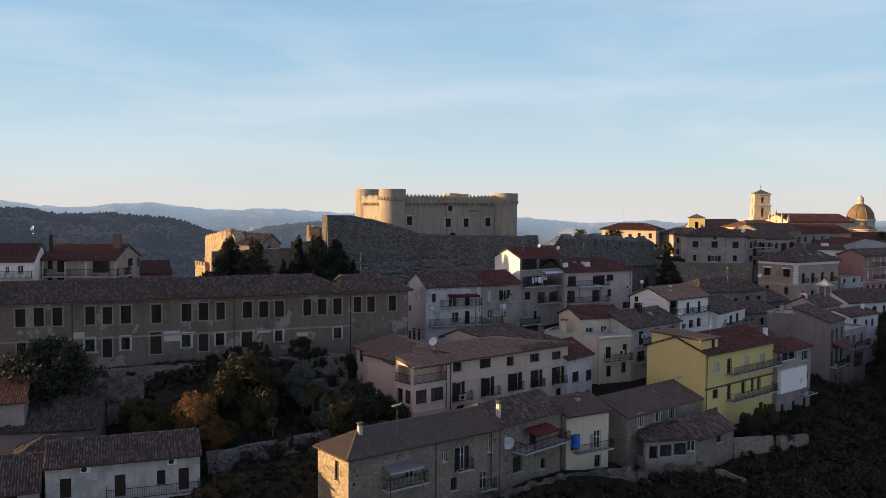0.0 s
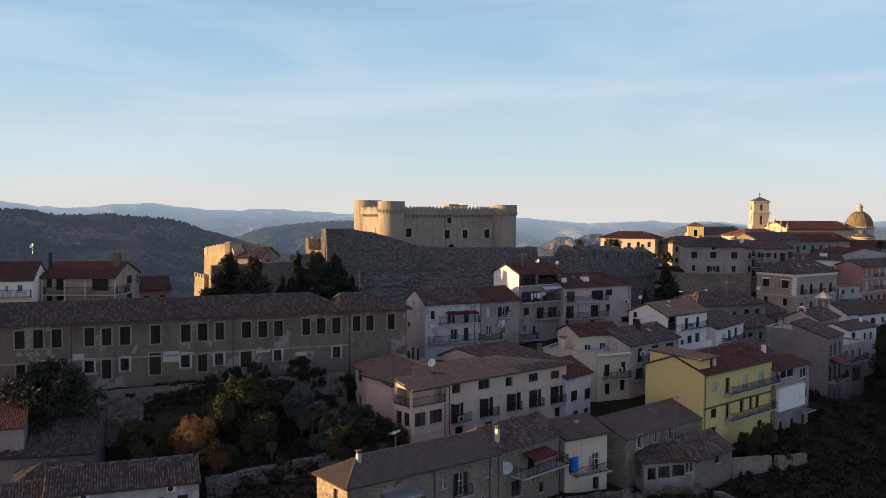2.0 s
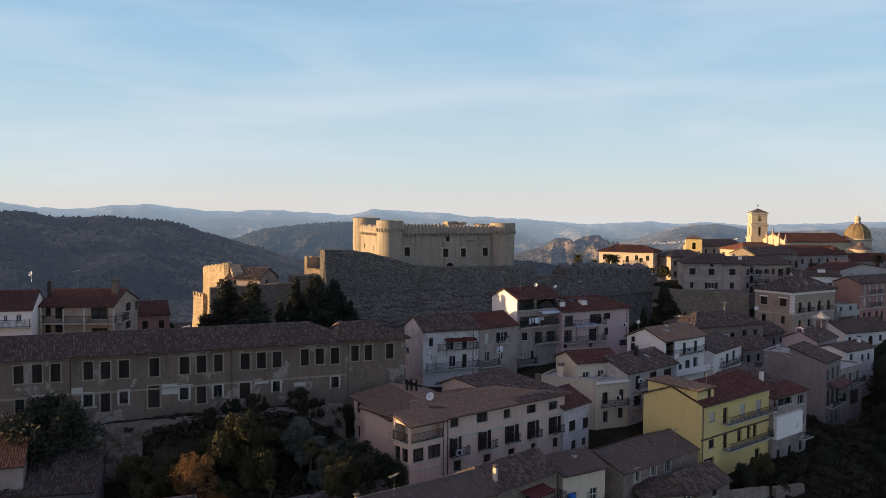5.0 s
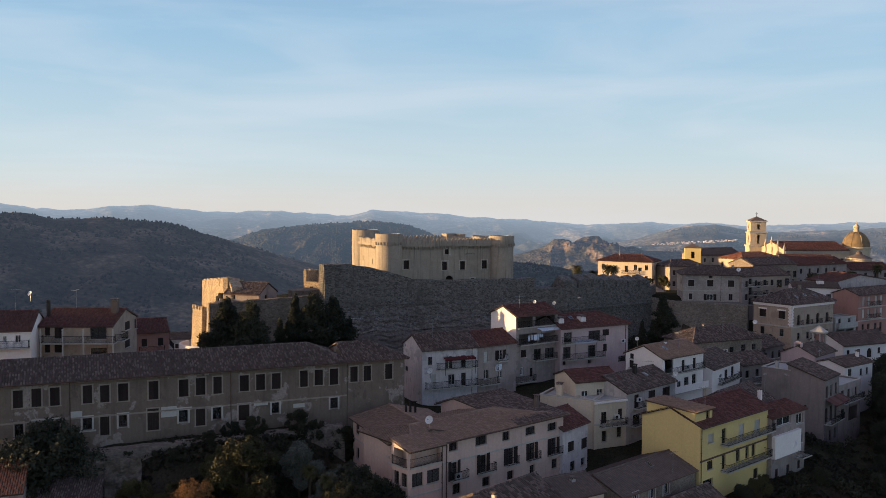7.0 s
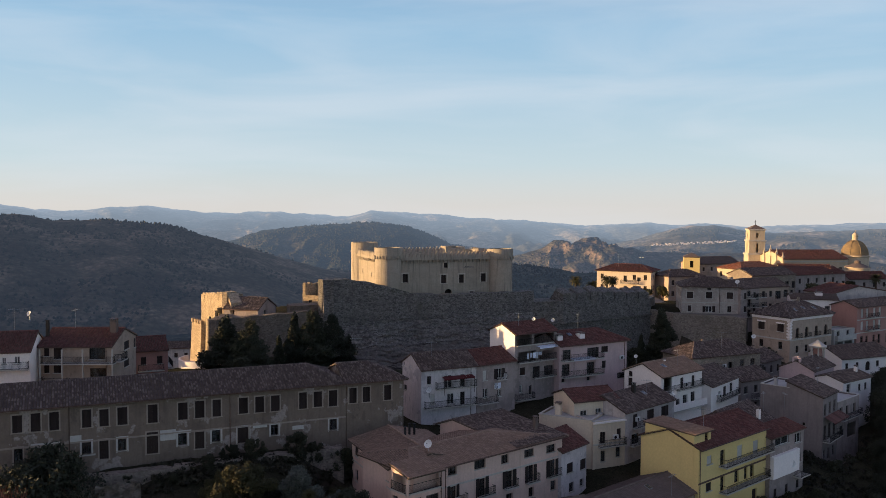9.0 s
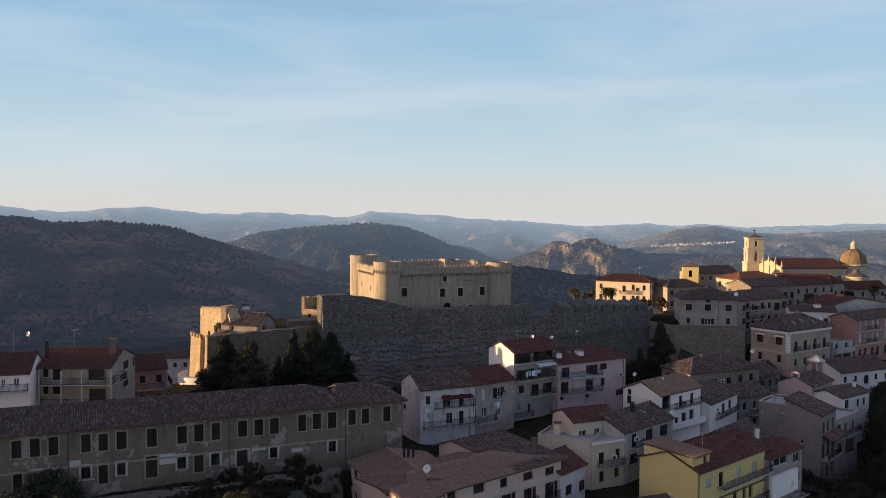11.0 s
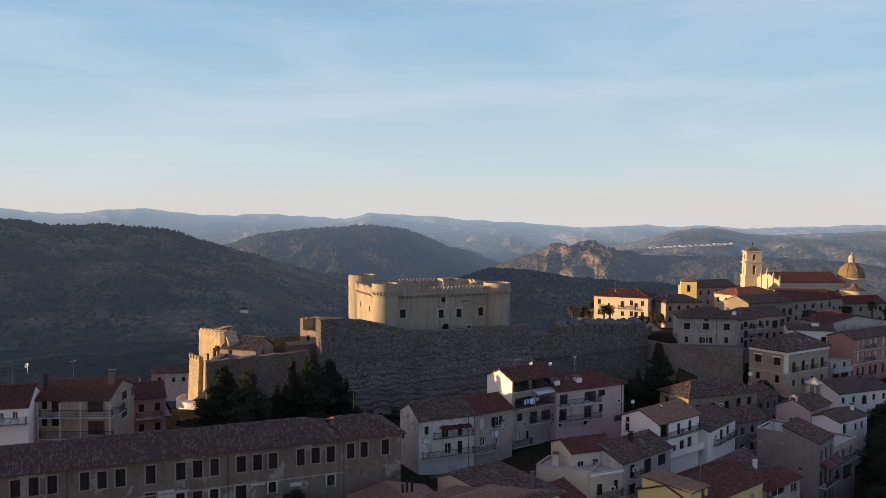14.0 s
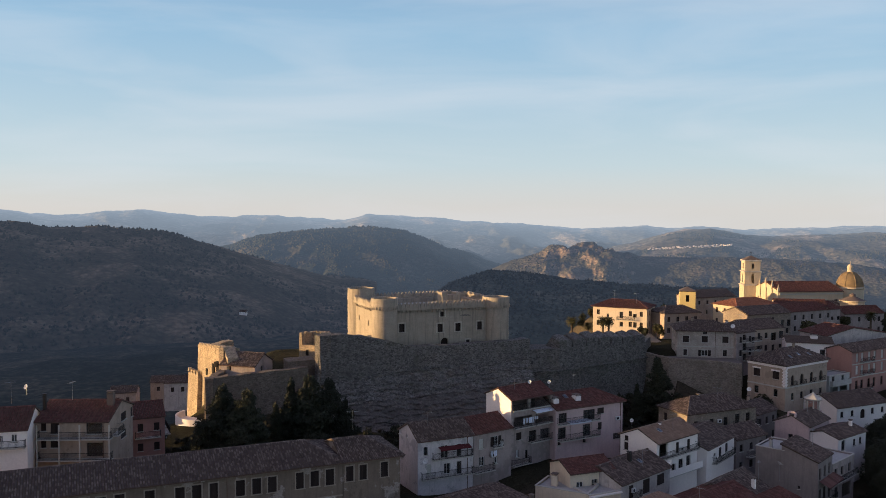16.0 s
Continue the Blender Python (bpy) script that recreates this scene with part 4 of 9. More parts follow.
front_house.chimney(2.4, 2.0, 9.2, 0.35, 0.35, 'trim', 7.6)
front_house.pipe('front', 9.3)
front_house.pipe('front', 16.0)
front_house.finish()

terrace_house = House('stone_house', 'rough stone house with old tiled roof and covered terrace', (5.7, 81.7), (12.6, 88.6), 6.0, 2.0, 8.9, wall='stone', rise=1.5, over=0.35, tiles='tile')
terrace_house.op('front', 4.44, 3.46, 1.2, 2.0, 'dark')
terrace_house.op('front', 1.92, 1.66, 1.4, 1.6, 'dark')
terrace_house.op('front', 6.32, 1.13, 0.7, 1.1, 'dark')
terrace_house.op('front', 0.61, 4.63, 0.5, 1.1, 'win')
terrace_house.balcony('front', 1.65, 8.95, 4.02, 1.8, 'bars', 'trim')
terrace_house.putlogs('front', 20, 7)
terrace_house.chimney(0.7, 0.9, 8.7, 0.3, 0.4, 'cream')
terrace_house.pipe('front', 9.6)
terrace_house.finish()

small_cream_house = House('small_house', 'small pale yellow house with balcony and grey tiled roof', (13.2, 89.2), (18.3, 92.4), 6.5, 1.5, 8.0, wall='cream', rise=1.2, over=0.35, tiles='tile_brown', flat_tiles=True, pitch=0.36)
small_cream_house.op('front', 3.90, 2.32, 1.0, 2.0, 'win')
small_cream_house.op('front', 3.34, 2.44, 0.5, 1.6, 'roll')
small_cream_house.op('front', 0.62, 2.60, 1.3, 1.7, 'dark')
small_cream_house.op('front', 4.03, 0.31, 0.9, 1.3, 'dark')
small_cream_house.balcony('front', 0.96, 5.91, 2.40, 1.0, 'bars', 'trim')
small_cream_house.chimney(3.4, 2.2, 7.6, 0.5, 0.5, 'concrete')
small_cream_house.finish()

gable_house = House('stone_house', 'grey rubble house with wide gabled brown roof', (20.7, 94.0), (32.3, 104.4), 8.0, 0.0, 6.7, wall='stone', rise=1.5, over=0.25, tiles='tile_brown', flat_tiles=True, pitch=0.4)
gable_house.surround = 'trim'
gable_house.op('front', 2.02, 5.14, 1.0, 1.5, 'win')
gable_house.op('front', 5.23, 5.11, 1.1, 1.4, 'win')
gable_house.op('front', 8.11, 5.03, 1.2, 1.5, 'win')
gable_house.finish()

porch = House('porch', 'low porch with square plaster pillars and tiled lean-to roof', (22.6, 93.2), (28.6, 94.4), 3.6, 1.0, 4.3, wall='palegrey', roof='mono', rise=0.8, over=0.3, tiles='tile', category='porch')
porch.op('front', 0.45, 1.18, 1.0, 1.4, 'void')
porch.op('front', 1.73, 1.36, 1.4, 1.3, 'dark')
porch.op('front', 3.42, 1.46, 1.5, 1.3, 'dark')
porch.op('front', 5.12, 1.77, 1.0, 1.2, 'win')
porch.op('left', 0.54, 1.09, 2.4, 2.0, 'void')
porch.finish()

stone_wing = House('stone_house', 'low rubble wing with old tiled roof', (28.7, 94.4), (34.6, 99.8), 5.5, -1.0, 4.2, wall='stone', rise=1.5, over=0.3, tiles='tile')
stone_wing.op('front', 4.13, 3.92, 1.0, 1.1, 'shut')
stone_wing.putlogs('front', 10, 8)
stone_wing.finish()

left_row_house = House('row_house', 'low whitewashed row house with brown doors', (-34.0, 71.9), (-22.0, 76.4), 7.0, 2.5, 7.6, wall='offwhite', rise=1.2, over=0.45, tiles='tile')
left_row_house.surround = ''
left_row_house.op('front', 1.14, 2.14, 0.9, 1.7, 'door')
left_row_house.op('front', 5.55, 1.73, 0.9, 2.0, 'door')
left_row_house.op('front', 10.94, 1.78, 0.9, 2.0, 'door')
left_row_house.op('front', 9.10, 2.47, 0.7, 1.3, 'shut')
left_row_house.balcony('front', 4.85, 12.69, 1.81, 1.2, 'bars', 'trim')
left_row_house.finish()

left_low_house = House('row_house', 'low house with crooked old tile roof', (-40.0, 68.5), (-34.1, 71.0), 8.0, 1.5, 6.0, wall='palegrey', rise=1.9, over=0.4, tiles='tile')
left_low_house.op('front', 3.83, 3.53, 0.9, 1.2, 'door')
left_low_house.finish()

shed_behind = House('shed', 'shed with hip of warm lit old tiles', (-39.5, 77.5), (-33.5, 79.5), 5.0, 3.0, 6.6, wall='palegrey', rise=1.2, hip=(2.4, 2.4), over=0.3, tiles='tile', category='shed')
shed_behind.finish()

barn = House('barn', 'plain grey barn with ribbed tile roof', (-44.0, 82.4), (-35.0, 84.6), 8.0, 3.0, 7.6, wall='grey', roof='mono', rise=1.7, over=0.3, tiles='tile', category='barn')
barn.finish()

orange_roof_house = House('small_house', 'small house under new orange tiles', (-54.0, 79.8), (-41.8, 84.2), 6.0, 4.0, 10.4, wall='palegrey', roof='mono', rise=1.7, over=0.4, tiles='tile_new')
orange_roof_house.op('front', 11.23, 6.03, 0.5, 0.3, 'dark')
orange_roof_house.op('front', 11.19, 3.36, 0.6, 0.7, 'dark')
orange_roof_house.finish()

white_tall_house = House('town_house', 'weathered white plaster house with two balconies', (-2.4, 121.2), (5.7, 125.0), 7.0, 9.8, 18.7, wall='bluegrey', rise=1.7, over=0.4, tiles='tile')
white_tall_house.op('front', 0.91, 6.54, 0.7, 1.2, 'dark')
white_tall_house.op('front', 6.26, 5.48, 0.8, 2.1, 'dark')
white_tall_house.op('front', 6.28, 2.90, 0.8, 2.1, 'dark')
white_tall_house.op('front', 1.46, 3.65, 0.7, 1.5, 'roll')
white_tall_house.op('front', 4.17, 3.33, 1.1, 1.6, 'win')
white_tall_house.op('front', 3.69, 5.75, 1.2, 1.9, 'win')
white_tall_house.balcony('front', 2.17, 8.59, 5.84, 0.9, 'bars', 'trim')
white_tall_house.balcony('front', 0.40, 8.62, 3.16, 0.9, 'bars', 'trim')
white_tall_house.op('left', -0.31, 8.59, 0.7, 0.6, 'win')
white_tall_house.op('left', 2.71, 8.93, 0.6, 0.6, 'win')
white_tall_house.op('left', 0.39, 4.70, 1.3, 0.8, 'dark')
white_tall_house.pipe('front', 8.0)
white_tall_house.finish()

grey_red_house = House('town_house', 'grey plaster house with red tiled roof and washing', (5.8, 125.1), (11.8, 129.4), 7.0, 10.0, 18.6, wall='palegrey', rise=1.6, over=0.3, tiles='tile_red', trim='frame')
grey_red_house.op('front', 1.06, 6.08, 0.8, 1.5, 'roll')
grey_red_house.op('front', 3.77, 6.09, 1.0, 1.5, 'open')
grey_red_house.op('front', 1.09, 3.46, 1.0, 1.4, 'win')
grey_red_house.op('front', 3.92, 3.35, 0.7, 1.0, 'win')
grey_red_house.balcony('front', -0.07, 3.61, 2.74, 0.8, 'bars', 'trim')
grey_red_house.balcony('front', 3.56, 5.44, 5.96, 0.5, 'bars', 'trim')
grey_red_house.finish()

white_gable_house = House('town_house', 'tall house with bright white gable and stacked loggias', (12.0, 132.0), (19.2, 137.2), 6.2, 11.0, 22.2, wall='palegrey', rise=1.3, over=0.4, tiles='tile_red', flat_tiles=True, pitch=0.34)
white_gable_house.op('front', 0.29, 9.22, 3.2, 1.7, 'void')
white_gable_house.op('front', 4.08, 9.06, 4.3, 1.7, 'void')
white_gable_house.op('front', 0.56, 6.52, 3.9, 1.7, 'void')
white_gable_house.op('front', 4.96, 6.31, 3.7, 1.7, 'void')
white_gable_house.op('front', 1.06, 4.52, 1.1, 1.2, 'shut')
white_gable_house.op('front', 3.80, 3.81, 1.6, 1.8, 'dark')
white_gable_house.op('front', 6.22, 3.92, 2.0, 1.6, 'dark')
white_gable_house.op('front', 3.00, 1.28, 0.6, 1.4, 'dark')
white_gable_house.op('front', 0.99, 1.78, 0.6, 1.2, 'win')
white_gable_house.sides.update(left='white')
white_gable_house.balcony('front', 0.31, 8.88, 9.28, 0.3, 'bars', 'trim')
white_gable_house.balcony('front', 0.23, 9.05, 6.64, 0.9, 'bars', 'trim')
white_gable_house.balcony('front', 3.57, 8.72, 3.87, 0.8, 'bars', 'trim')
white_gable_house.balcony('front', -0.16, 3.62, 0.74, 0.9, 'bars', 'trim')
white_gable_house.finish()

lilac_house = House('town_house', 'pale lilac apartment house with long balconies', (19.5, 135.6), (31.8, 142.4), 7.5, 11.0, 19.9, wall='lilac', rise=1.6, hip=(0, 3.5), over=0.5, tiles='tile_red', flat_tiles=True, pitch=0.34)
lilac_house.op('front', 0.61, 6.39, 1.7, 1.6, 'dark')
lilac_house.op('front', 5.65, 6.26, 2.5, 1.7, 'dark')
lilac_house.op('front', 0.54, 3.75, 1.6, 1.9, 'dark')
lilac_house.op('front', 5.58, 3.59, 1.6, 2.0, 'dark')
lilac_house.op('front', 8.59, 7.01, 1.4, 1.0, 'shut')
lilac_house.op('front', 8.76, 4.39, 0.8, 1.2, 'shut')
lilac_house.op('front', 0.45, 2.77, 0.7, 0.6, 'dark')
lilac_house.op('front', 5.61, 2.59, 0.7, 0.6, 'dark')
lilac_house.op('front', 12.05, 2.32, 1.7, 1.0, 'dark')
lilac_house.balcony('front', 0.17, 8.38, 6.35, 1.1, 'bars', 'trim')
lilac_house.balcony('front', 0.22, 8.43, 3.71, 1.1, 'bars', 'trim')
lilac_house.pipe('front', 13.5)
for u in (0.9, 5.4):
    lilac_house.chimney(u, 1.6, lilac_house.h + 1.25, 1.0, 1.2, 'white')
lilac_house.finish()

white_house = House('town_house', 'white plaster house with brown tiled roof', (34.2, 129.0), (42.6, 136.0), 7.0, 6.5, 16.2, wall='white', rise=1.5, over=0.4, tiles='tile_tan')
white_house.op('left', 0.85, 9.34, 0.7, 0.8, 'shut')
white_house.op('left', 0.77, 7.35, 0.8, 1.2, 'shut')
white_house.op('front', 0.60, 7.76, 2.2, 2.5, 'void')
white_house.op('front', 5.01, 6.82, 0.8, 2.0, 'shut')
white_house.op('front', 8.06, 6.80, 0.8, 2.0, 'shut')
white_house.balcony('front', 0.66, 10.28, 7.13, 0.9, 'bars', 'trim')
white_house.op('front', 3.93, 3.94, 1.0, 1.6, 'dark')
white_house.op('front', 5.75, 3.97, 1.3, 2.0, 'dark')
white_house.op('front', 7.88, 4.08, 1.2, 2.1, 'dark')
white_house.balcony('front', 1.63, 11.21, 3.98, 0.9, 'white', 'trim')
white_house.finish()

white_low_house = House('town_house', 'low white house under a brown roof', (44.0, 135.6), (51.6, 144.6), 9.0, 6.0, 13.3, wall='white', rise=1.6, over=0.35, tiles='tile')
white_low_house.op('front', 5.05, 4.80, 1.2, 1.6, 'shut')
white_low_house.op('front', 7.85, 5.05, 1.1, 1.5, 'shut')
white_low_house.op('front', 2.84, 4.53, 1.2, 1.4, 'win')
white_low_house.balcony('front', 2.19, 10.65, 4.45, 0.8, 'bars', 'trim')
white_low_house.finish()

cream_terrace_house = House('town_house', 'cream house with roof terrace and arched windows', (21.4, 115.6), (26.3, 117.9), 8.0, 5.0, 12.5, wall='cream', roof='flat')
cream_terrace_house.op('front', 1.16, 4.12, 0.9, 1.8, 'shut')
cream_terrace_house.op('front', 4.00, 4.72, 0.7, 1.4, 'shut')
cream_terrace_house.op('front', 1.30, 1.76, 0.8, 1.5, 'dark')
cream_terrace_house.op('front', 3.86, 2.11, 0.8, 1.6, 'dark')
cream_terrace_house.op('front', 1.34, -0.06, 1.0, 0.8, 'dark')
cream_terrace_house.balcony('front', 0.80, 5.20, 3.95, 0.8, 'bars', 'trim')
cream_terrace_house.strip('front', 7.2, 'white', 0.35, 0.2)
cream_terrace_house.strip('front', 4.2, 'trim', 0.1, 0.15)
cream_terrace_house.finish()

cream_top_floor = House('town_house', 'cream top storey with dark red roof', (19.3, 119.0), (26.0, 121.6), 6.0, 11.0, 14.6, wall='cream', rise=1.1, over=0.35, tiles='tile_red', flat_tiles=True, pitch=0.34, pad=False)
cream_top_floor.op('front', 1.01, 1.14, 1.1, 1.0, 'win')
cream_top_floor.op('front', 3.50, 0.94, 1.0, 1.3, 'win')
cream_top_floor.op('front', 5.27, 1.10, 0.8, 1.1, 'win')
cream_top_floor.finish()

cream_wing = House('town_house', 'cream side wing with bare terrace wall', (14.4, 119.6), (21.2, 115.9), 5.0, 5.0, 12.6, wall='cream', roof='flat')
cream_wing.chimney(2.2, 2.0, 8.9, 0.8, 0.8, 'cream')
cream_wing.finish()

annex_house = House('small_house', 'small pale house with dark red roof', (15.8, 107.0), (19.8, 111.6), 6.5, 3.5, 10.9, wall='bluegrey', rise=1.6, over=0.3, tiles='tile_red', flat_tiles=True, pitch=0.34)
annex_house.op('front', 1.31, 4.13, 1.5, 1.3, 'shut')
annex_house.op('front', 5.72, 3.84, 1.4, 1.4, 'shut')
annex_house.op('front', 1.91, 1.47, 1.2, 1.3, 'dark')
annex_house.op('front', 4.52, 1.65, 1.0, 1.0, 'dark')
annex_house.finish()

corner_white_house = House('town_house', 'white plaster house with balcony and old tiled roof', (26.3, 118.0), (35.6, 126.8), 8.0, 5.0, 13.3, wall='offwhite', rise=1.7, over=0.3, tiles='tile')
corner_white_house.op('front', 2.00, 5.70, 1.1, 1.9, 'shut')
corner_white_house.op('front', 5.58, 5.53, 1.8, 2.1, 'shut')
corner_white_house.op('front', 9.31, 5.97, 2.0, 1.6, 'shut')
corner_white_house.op('front', 1.66, 3.27, 2.0, 1.5, 'dark')
corner_white_house.balcony('front', 1.89, 4.46, 5.70, 0.7, 'bars', 'trim')
corner_white_house.balcony('front', 1.13, 4.25, 3.30, 0.8, 'bars', 'trim')
corner_white_house.chimney(6.5, 3.0, 10.8, 0.5, 0.5, 'iron')
corner_white_house.finish()

grey_hill_house = House('town_house', 'tall grey house with sun room and old tiled roof', (45.4, 114.4), (52.6, 120.6), 3.0, 0.5, 10.6, wall='palegrey', roof='mono', rise=0.8, over=0.3, tiles='tile_red')
grey_hill_house.op('front', 1.28, 8.64, 3.9, 1.3, 'win')
grey_hill_house.op('front', 6.84, 8.12, 1.9, 1.4, 'win')
grey_hill_house.op('front', -0.45, 9.10, 0.6, 1.2, 'dark')
grey_hill_house.op('front', 7.68, 5.22, 1.2, 1.3, 'dark')
grey_hill_house.balcony('front', 6.6, 9.4, 3.54, 1.2, 'bars', 'trim')
grey_hill_house.panel('front', 0.10, 7.42, 4.42, 7.52, 'white', 'loggia_box', 0.5)
grey_hill_house.auto('front', 3, 3, 0.8, 1.2)
grey_hill_house.finish()

old_roof_house = House('town_house', 'old house with a wide mossy clay tile roof', (42.4, 115.6), (49.6, 123.0), 8.0, 3.0, 11.0, wall='grey', ridge=0.55, rise=2.3, over=0.4, tiles='tile')
old_roof_house.auto('front', 3, 2, 0.8, 1.2)
old_roof_house.chimney(6.8, 1.2, 10.0, 0.5, 0.5, 'white')
old_roof_house.finish()

# Added house, placed to keep the low sun off the walls east of it.
shade_house = House('town_house', 'added grey house that shades the chapel and white house', (52.6, 146.2), (59.4, 150.4), 6.6, 4.0, 12.0, wall='grey', rise=1.5, over=0.3, tiles='tile')
shade_house.auto('front', 3, 2, 0.9, 1.3, 'dark')
shade_house.balcony('front', 2.6, 5.6, 4.6, 0.8, 'bars', 'trim')
shade_house.finish()

big_grey_house = House('town_house', 'large bare cement house with a rusty canopy', (60.1, 131.1), (64.7, 136.2), 5.7, -2.0, 12.5, wall='grey', roof='mono', rise=1.9, over=0.15, tiles='tile', category='house')
for u in (0.5, 2.7, 5.0):
    big_grey_house.op('front', u, 11.4, 1.0, 1.9, 'dark')
    big_grey_house.op('front', u, 7.6, 1.1, 2.3, 'shut')
    big_grey_house.op('front', u, 4.2, 1.0, 1.8, 'dark')
big_grey_house.balcony('front', 0.2, 6.7, 7.5, 1.1, 'bars', 'trim')
big_grey_house.op('left', 2.6, 9.6, 0.4, 0.5, 'dark')
big_grey_house.finish()

grey_terrace = House('town_house', 'bare cement rear wing with a flat roof terrace', (56.2, 134.7), (60.8, 139.8), 4.6, -2.0, 13.3, wall='grey', roof='flat', category='house')
grey_terrace.chimney(1.2, 2.6, 16.4, 0.5, 0.5, 'concrete')
grey_terrace.finish()

pale_box_house = House('chapel', 'small pale pink chapel with a bell gable and tiled roof', (68.7, 154.1), (75.4, 160.6), 6.4, 5.0, 12.3, wall='lilac', rise=1.5, over=0.3, tiles='tile', category='chapel')
pale_box_house.op('front', 2.0, 4.0, 0.8, 1.3, 'dark')
pale_box_house.op('front', 6.4, 4.6, 0.8, 1.0, 'shut')
pale_box_house.op('left', 2.6, 3.4, 0.9, 1.8, 'dark')
pale_box_house.finish()
cote = MB()
for w in (-0.75, 0.45):
    cote.box(-0.25, 0.25, w, w + 0.3, 0, 1.1)
cote.box(-0.25, 0.25, -0.75, 0.75, 1.1, 1.3).box(-0.25, 0.25, -0.4, 0.4, 1.3, 1.5)
part('bell_gable', cote, MAT['lilac'], pale_box_house.ob, '', Matrix.Translation((0.1, 3.2, pale_box_house.h + 0.75)))

brown_house = House('town_house', 'brown stone house with iron balconies under an old tiled roof', (45.8, 152.4), (60.8, 159.2), 8.0, 7.5, 15.0, wall='stone', hip=(4, 4), rise=2.0, over=0.35, tiles='tile')
brown_house.op('front', 1.6, 4.6, 1.0, 1.3, 'dark')
brown_house.op('front', 5.2, 4.4, 1.0, 1.6, 'shut')
brown_house.op('front', 8.6, 4.4, 1.0, 1.6, 'dark')
for u in (11.4, 14.0):
    brown_house.op('front', u, 4.2, 1.1, 2.1, 'dark')
    brown_house.op('front', u, 1.4, 1.1, 2.1, 'shut')
brown_house.op('front', 5.4, 1.4, 1.0, 1.4, 'dark')
brown_house.balcony('front', 10.8, 16.4, 4.1, 1.1, 'bars', 'trim')
brown_house.balcony('front', 10.8, 16.4, 1.3, 1.1, 'bars', 'trim')
brown_house.auto('left', 2, 2)
brown_house.finish()

palazzo = House('palazzo', 'old pale stone palace with framed windows', (57.0, 198.6), (69.8, 196.8), 10.0, 17.5, 23.8, wall='oldstone', rise=1.7, hip=(4, 4), over=0.5, tiles='tile', pad=False, category='palace')
palazzo.surround = 'trim'
for u in (1.2, 5.5, 10.2):
    palazzo.op('front', u, 3.4, 1.4, 1.5, 'shut')
palazzo.op('front', 1.4, 0.3, 0.8, 1.4, 'shut')
palazzo.op('front', 5.5, 0.2, 1.4, 1.4, 'open')
palazzo.op('front', 10.4, 0.3, 0.9, 1.4, 'shut')
palazzo.op('front', 5.8, 5.3, 0.9, 0.6, 'dark')
palazzo.auto('left', 3, 2, 1.0, 1.5)
palazzo.strip('front', 2.4, 'trim', 0.06, 0.14)
palazzo.strip('front', 6.0, 'trim', 0.14, 0.2)
palazzo.pipe('front', 8.6)
palazzo.finish()

balcony_block = House('town_house', 'grey block with stacked balconies beside the palace', (70.0, 196.2), (75.6, 199.6), 9.0, 12.0, 23.4, wall='palegrey', rise=1.6, over=0.3, tiles='tile')
balcony_block.op('front', 2.34, 9.43, 1.2, 1.3, 'dark')
balcony_block.op('front', 5.67, 8.46, 1.0, 1.5, 'dark')
balcony_block.op('front', 2.43, 7.00, 1.2, 1.7, 'dark')
balcony_block.op('front', 2.52, 4.69, 1.2, 1.5, 'dark')
balcony_block.balcony('front', 1.97, 8.19, 9.07, 0.9, 'bars', 'trim')
balcony_block.balcony('front', 2.05, 8.28, 6.90, 0.9, 'bars', 'trim')
balcony_block.balcony('front', 2.14, 8.37, 4.73, 0.9, 'bars', 'trim')
balcony_block.auto('front', 2, 3)
balcony_block.finish()

school_palace = House('palazzo', 'beige stone palace with white cornice, quoins and hipped roof with skylights', (74.8, 179.7), (87.7, 188.4), 9.3, 9.5, 19.0, wall='beige', rise=2.4, hip=(4.4, 4.4), over=0.5, tiles='tile', category='palace')
for u in (2.1, 5.5, 9.1, 12.7):
    school_palace.op('front', u, 4.7, 1.2, 2.2, 'archdoor')
    school_palace.balcony('front', u - 0.4, u + 1.6, 4.72, 0.6, 'bars', 'trim')
    school_palace.op('front', u + 0.1, 1.5, 1.0, 1.5, 'bare')
for u in (1.5, 6.2):
    school_palace.op('left', u, 6.0, 1.6, 1.7, 'shut')
    school_palace.panel('left', u - 0.25, u + 1.85, 7.7, 8.0, 'white', 'lintel', 0.12)
    school_palace.op('left', u + 0.3, 2.2, 1.0, 1.6, 'dark')
school_palace.strip('front', 4.3, 'trim', 0.1, 0.2)
school_palace.strip('left', 4.3, 'trim', 0.1, 0.2)
school_palace.strip('front', 8.6, 'white', 0.3, 0.75)
school_palace.strip('left', 8.6, 'white', 0.3, 0.75)
for i in range(12):
    wide = 0.75 if i % 2 else 0.5
    school_palace.panel('front', 0.02, wide, 4.55 + 0.33 * i, 4.84 + 0.33 * i, 'white', 'quoin', 0.07)
    school_palace.panel('left', 9.28 - wide, 9.34, 4.55 + 0.33 * i, 4.84 + 0.33 * i, 'white', 'quoin', 0.07)
school_palace.finish()

red_block = House('apartment_block', 'faded red plaster apartment block with pale blinds', (95.4, 192.7), (114.0, 204.6), 6.4, 8.0, 19.6, wall='red', rise=1.2, over=0.4, tiles='tile', category='apartments')
for u in (1.6, 3.7, 6.6, 8.8, 12.0, 14.5):
    red_block.op('front', u, 9.0, 1.0, 2.0, 'roll')
    red_block.op('front', u, 6.1, 1.0, 2.0, 'roll')
    red_block.op('front', u, 2.6, 1.0, 2.1, 'dark')
red_block.balcony('front', 3.2, 7.9, 8.95, 0.9, 'bars', 'trim')
red_block.balcony('front', 3.2, 7.9, 6.05, 0.9, 'bars', 'trim')
red_block.balcony('front', 1.2, 2.9, 2.55, 0.7, 'bars', 'trim')
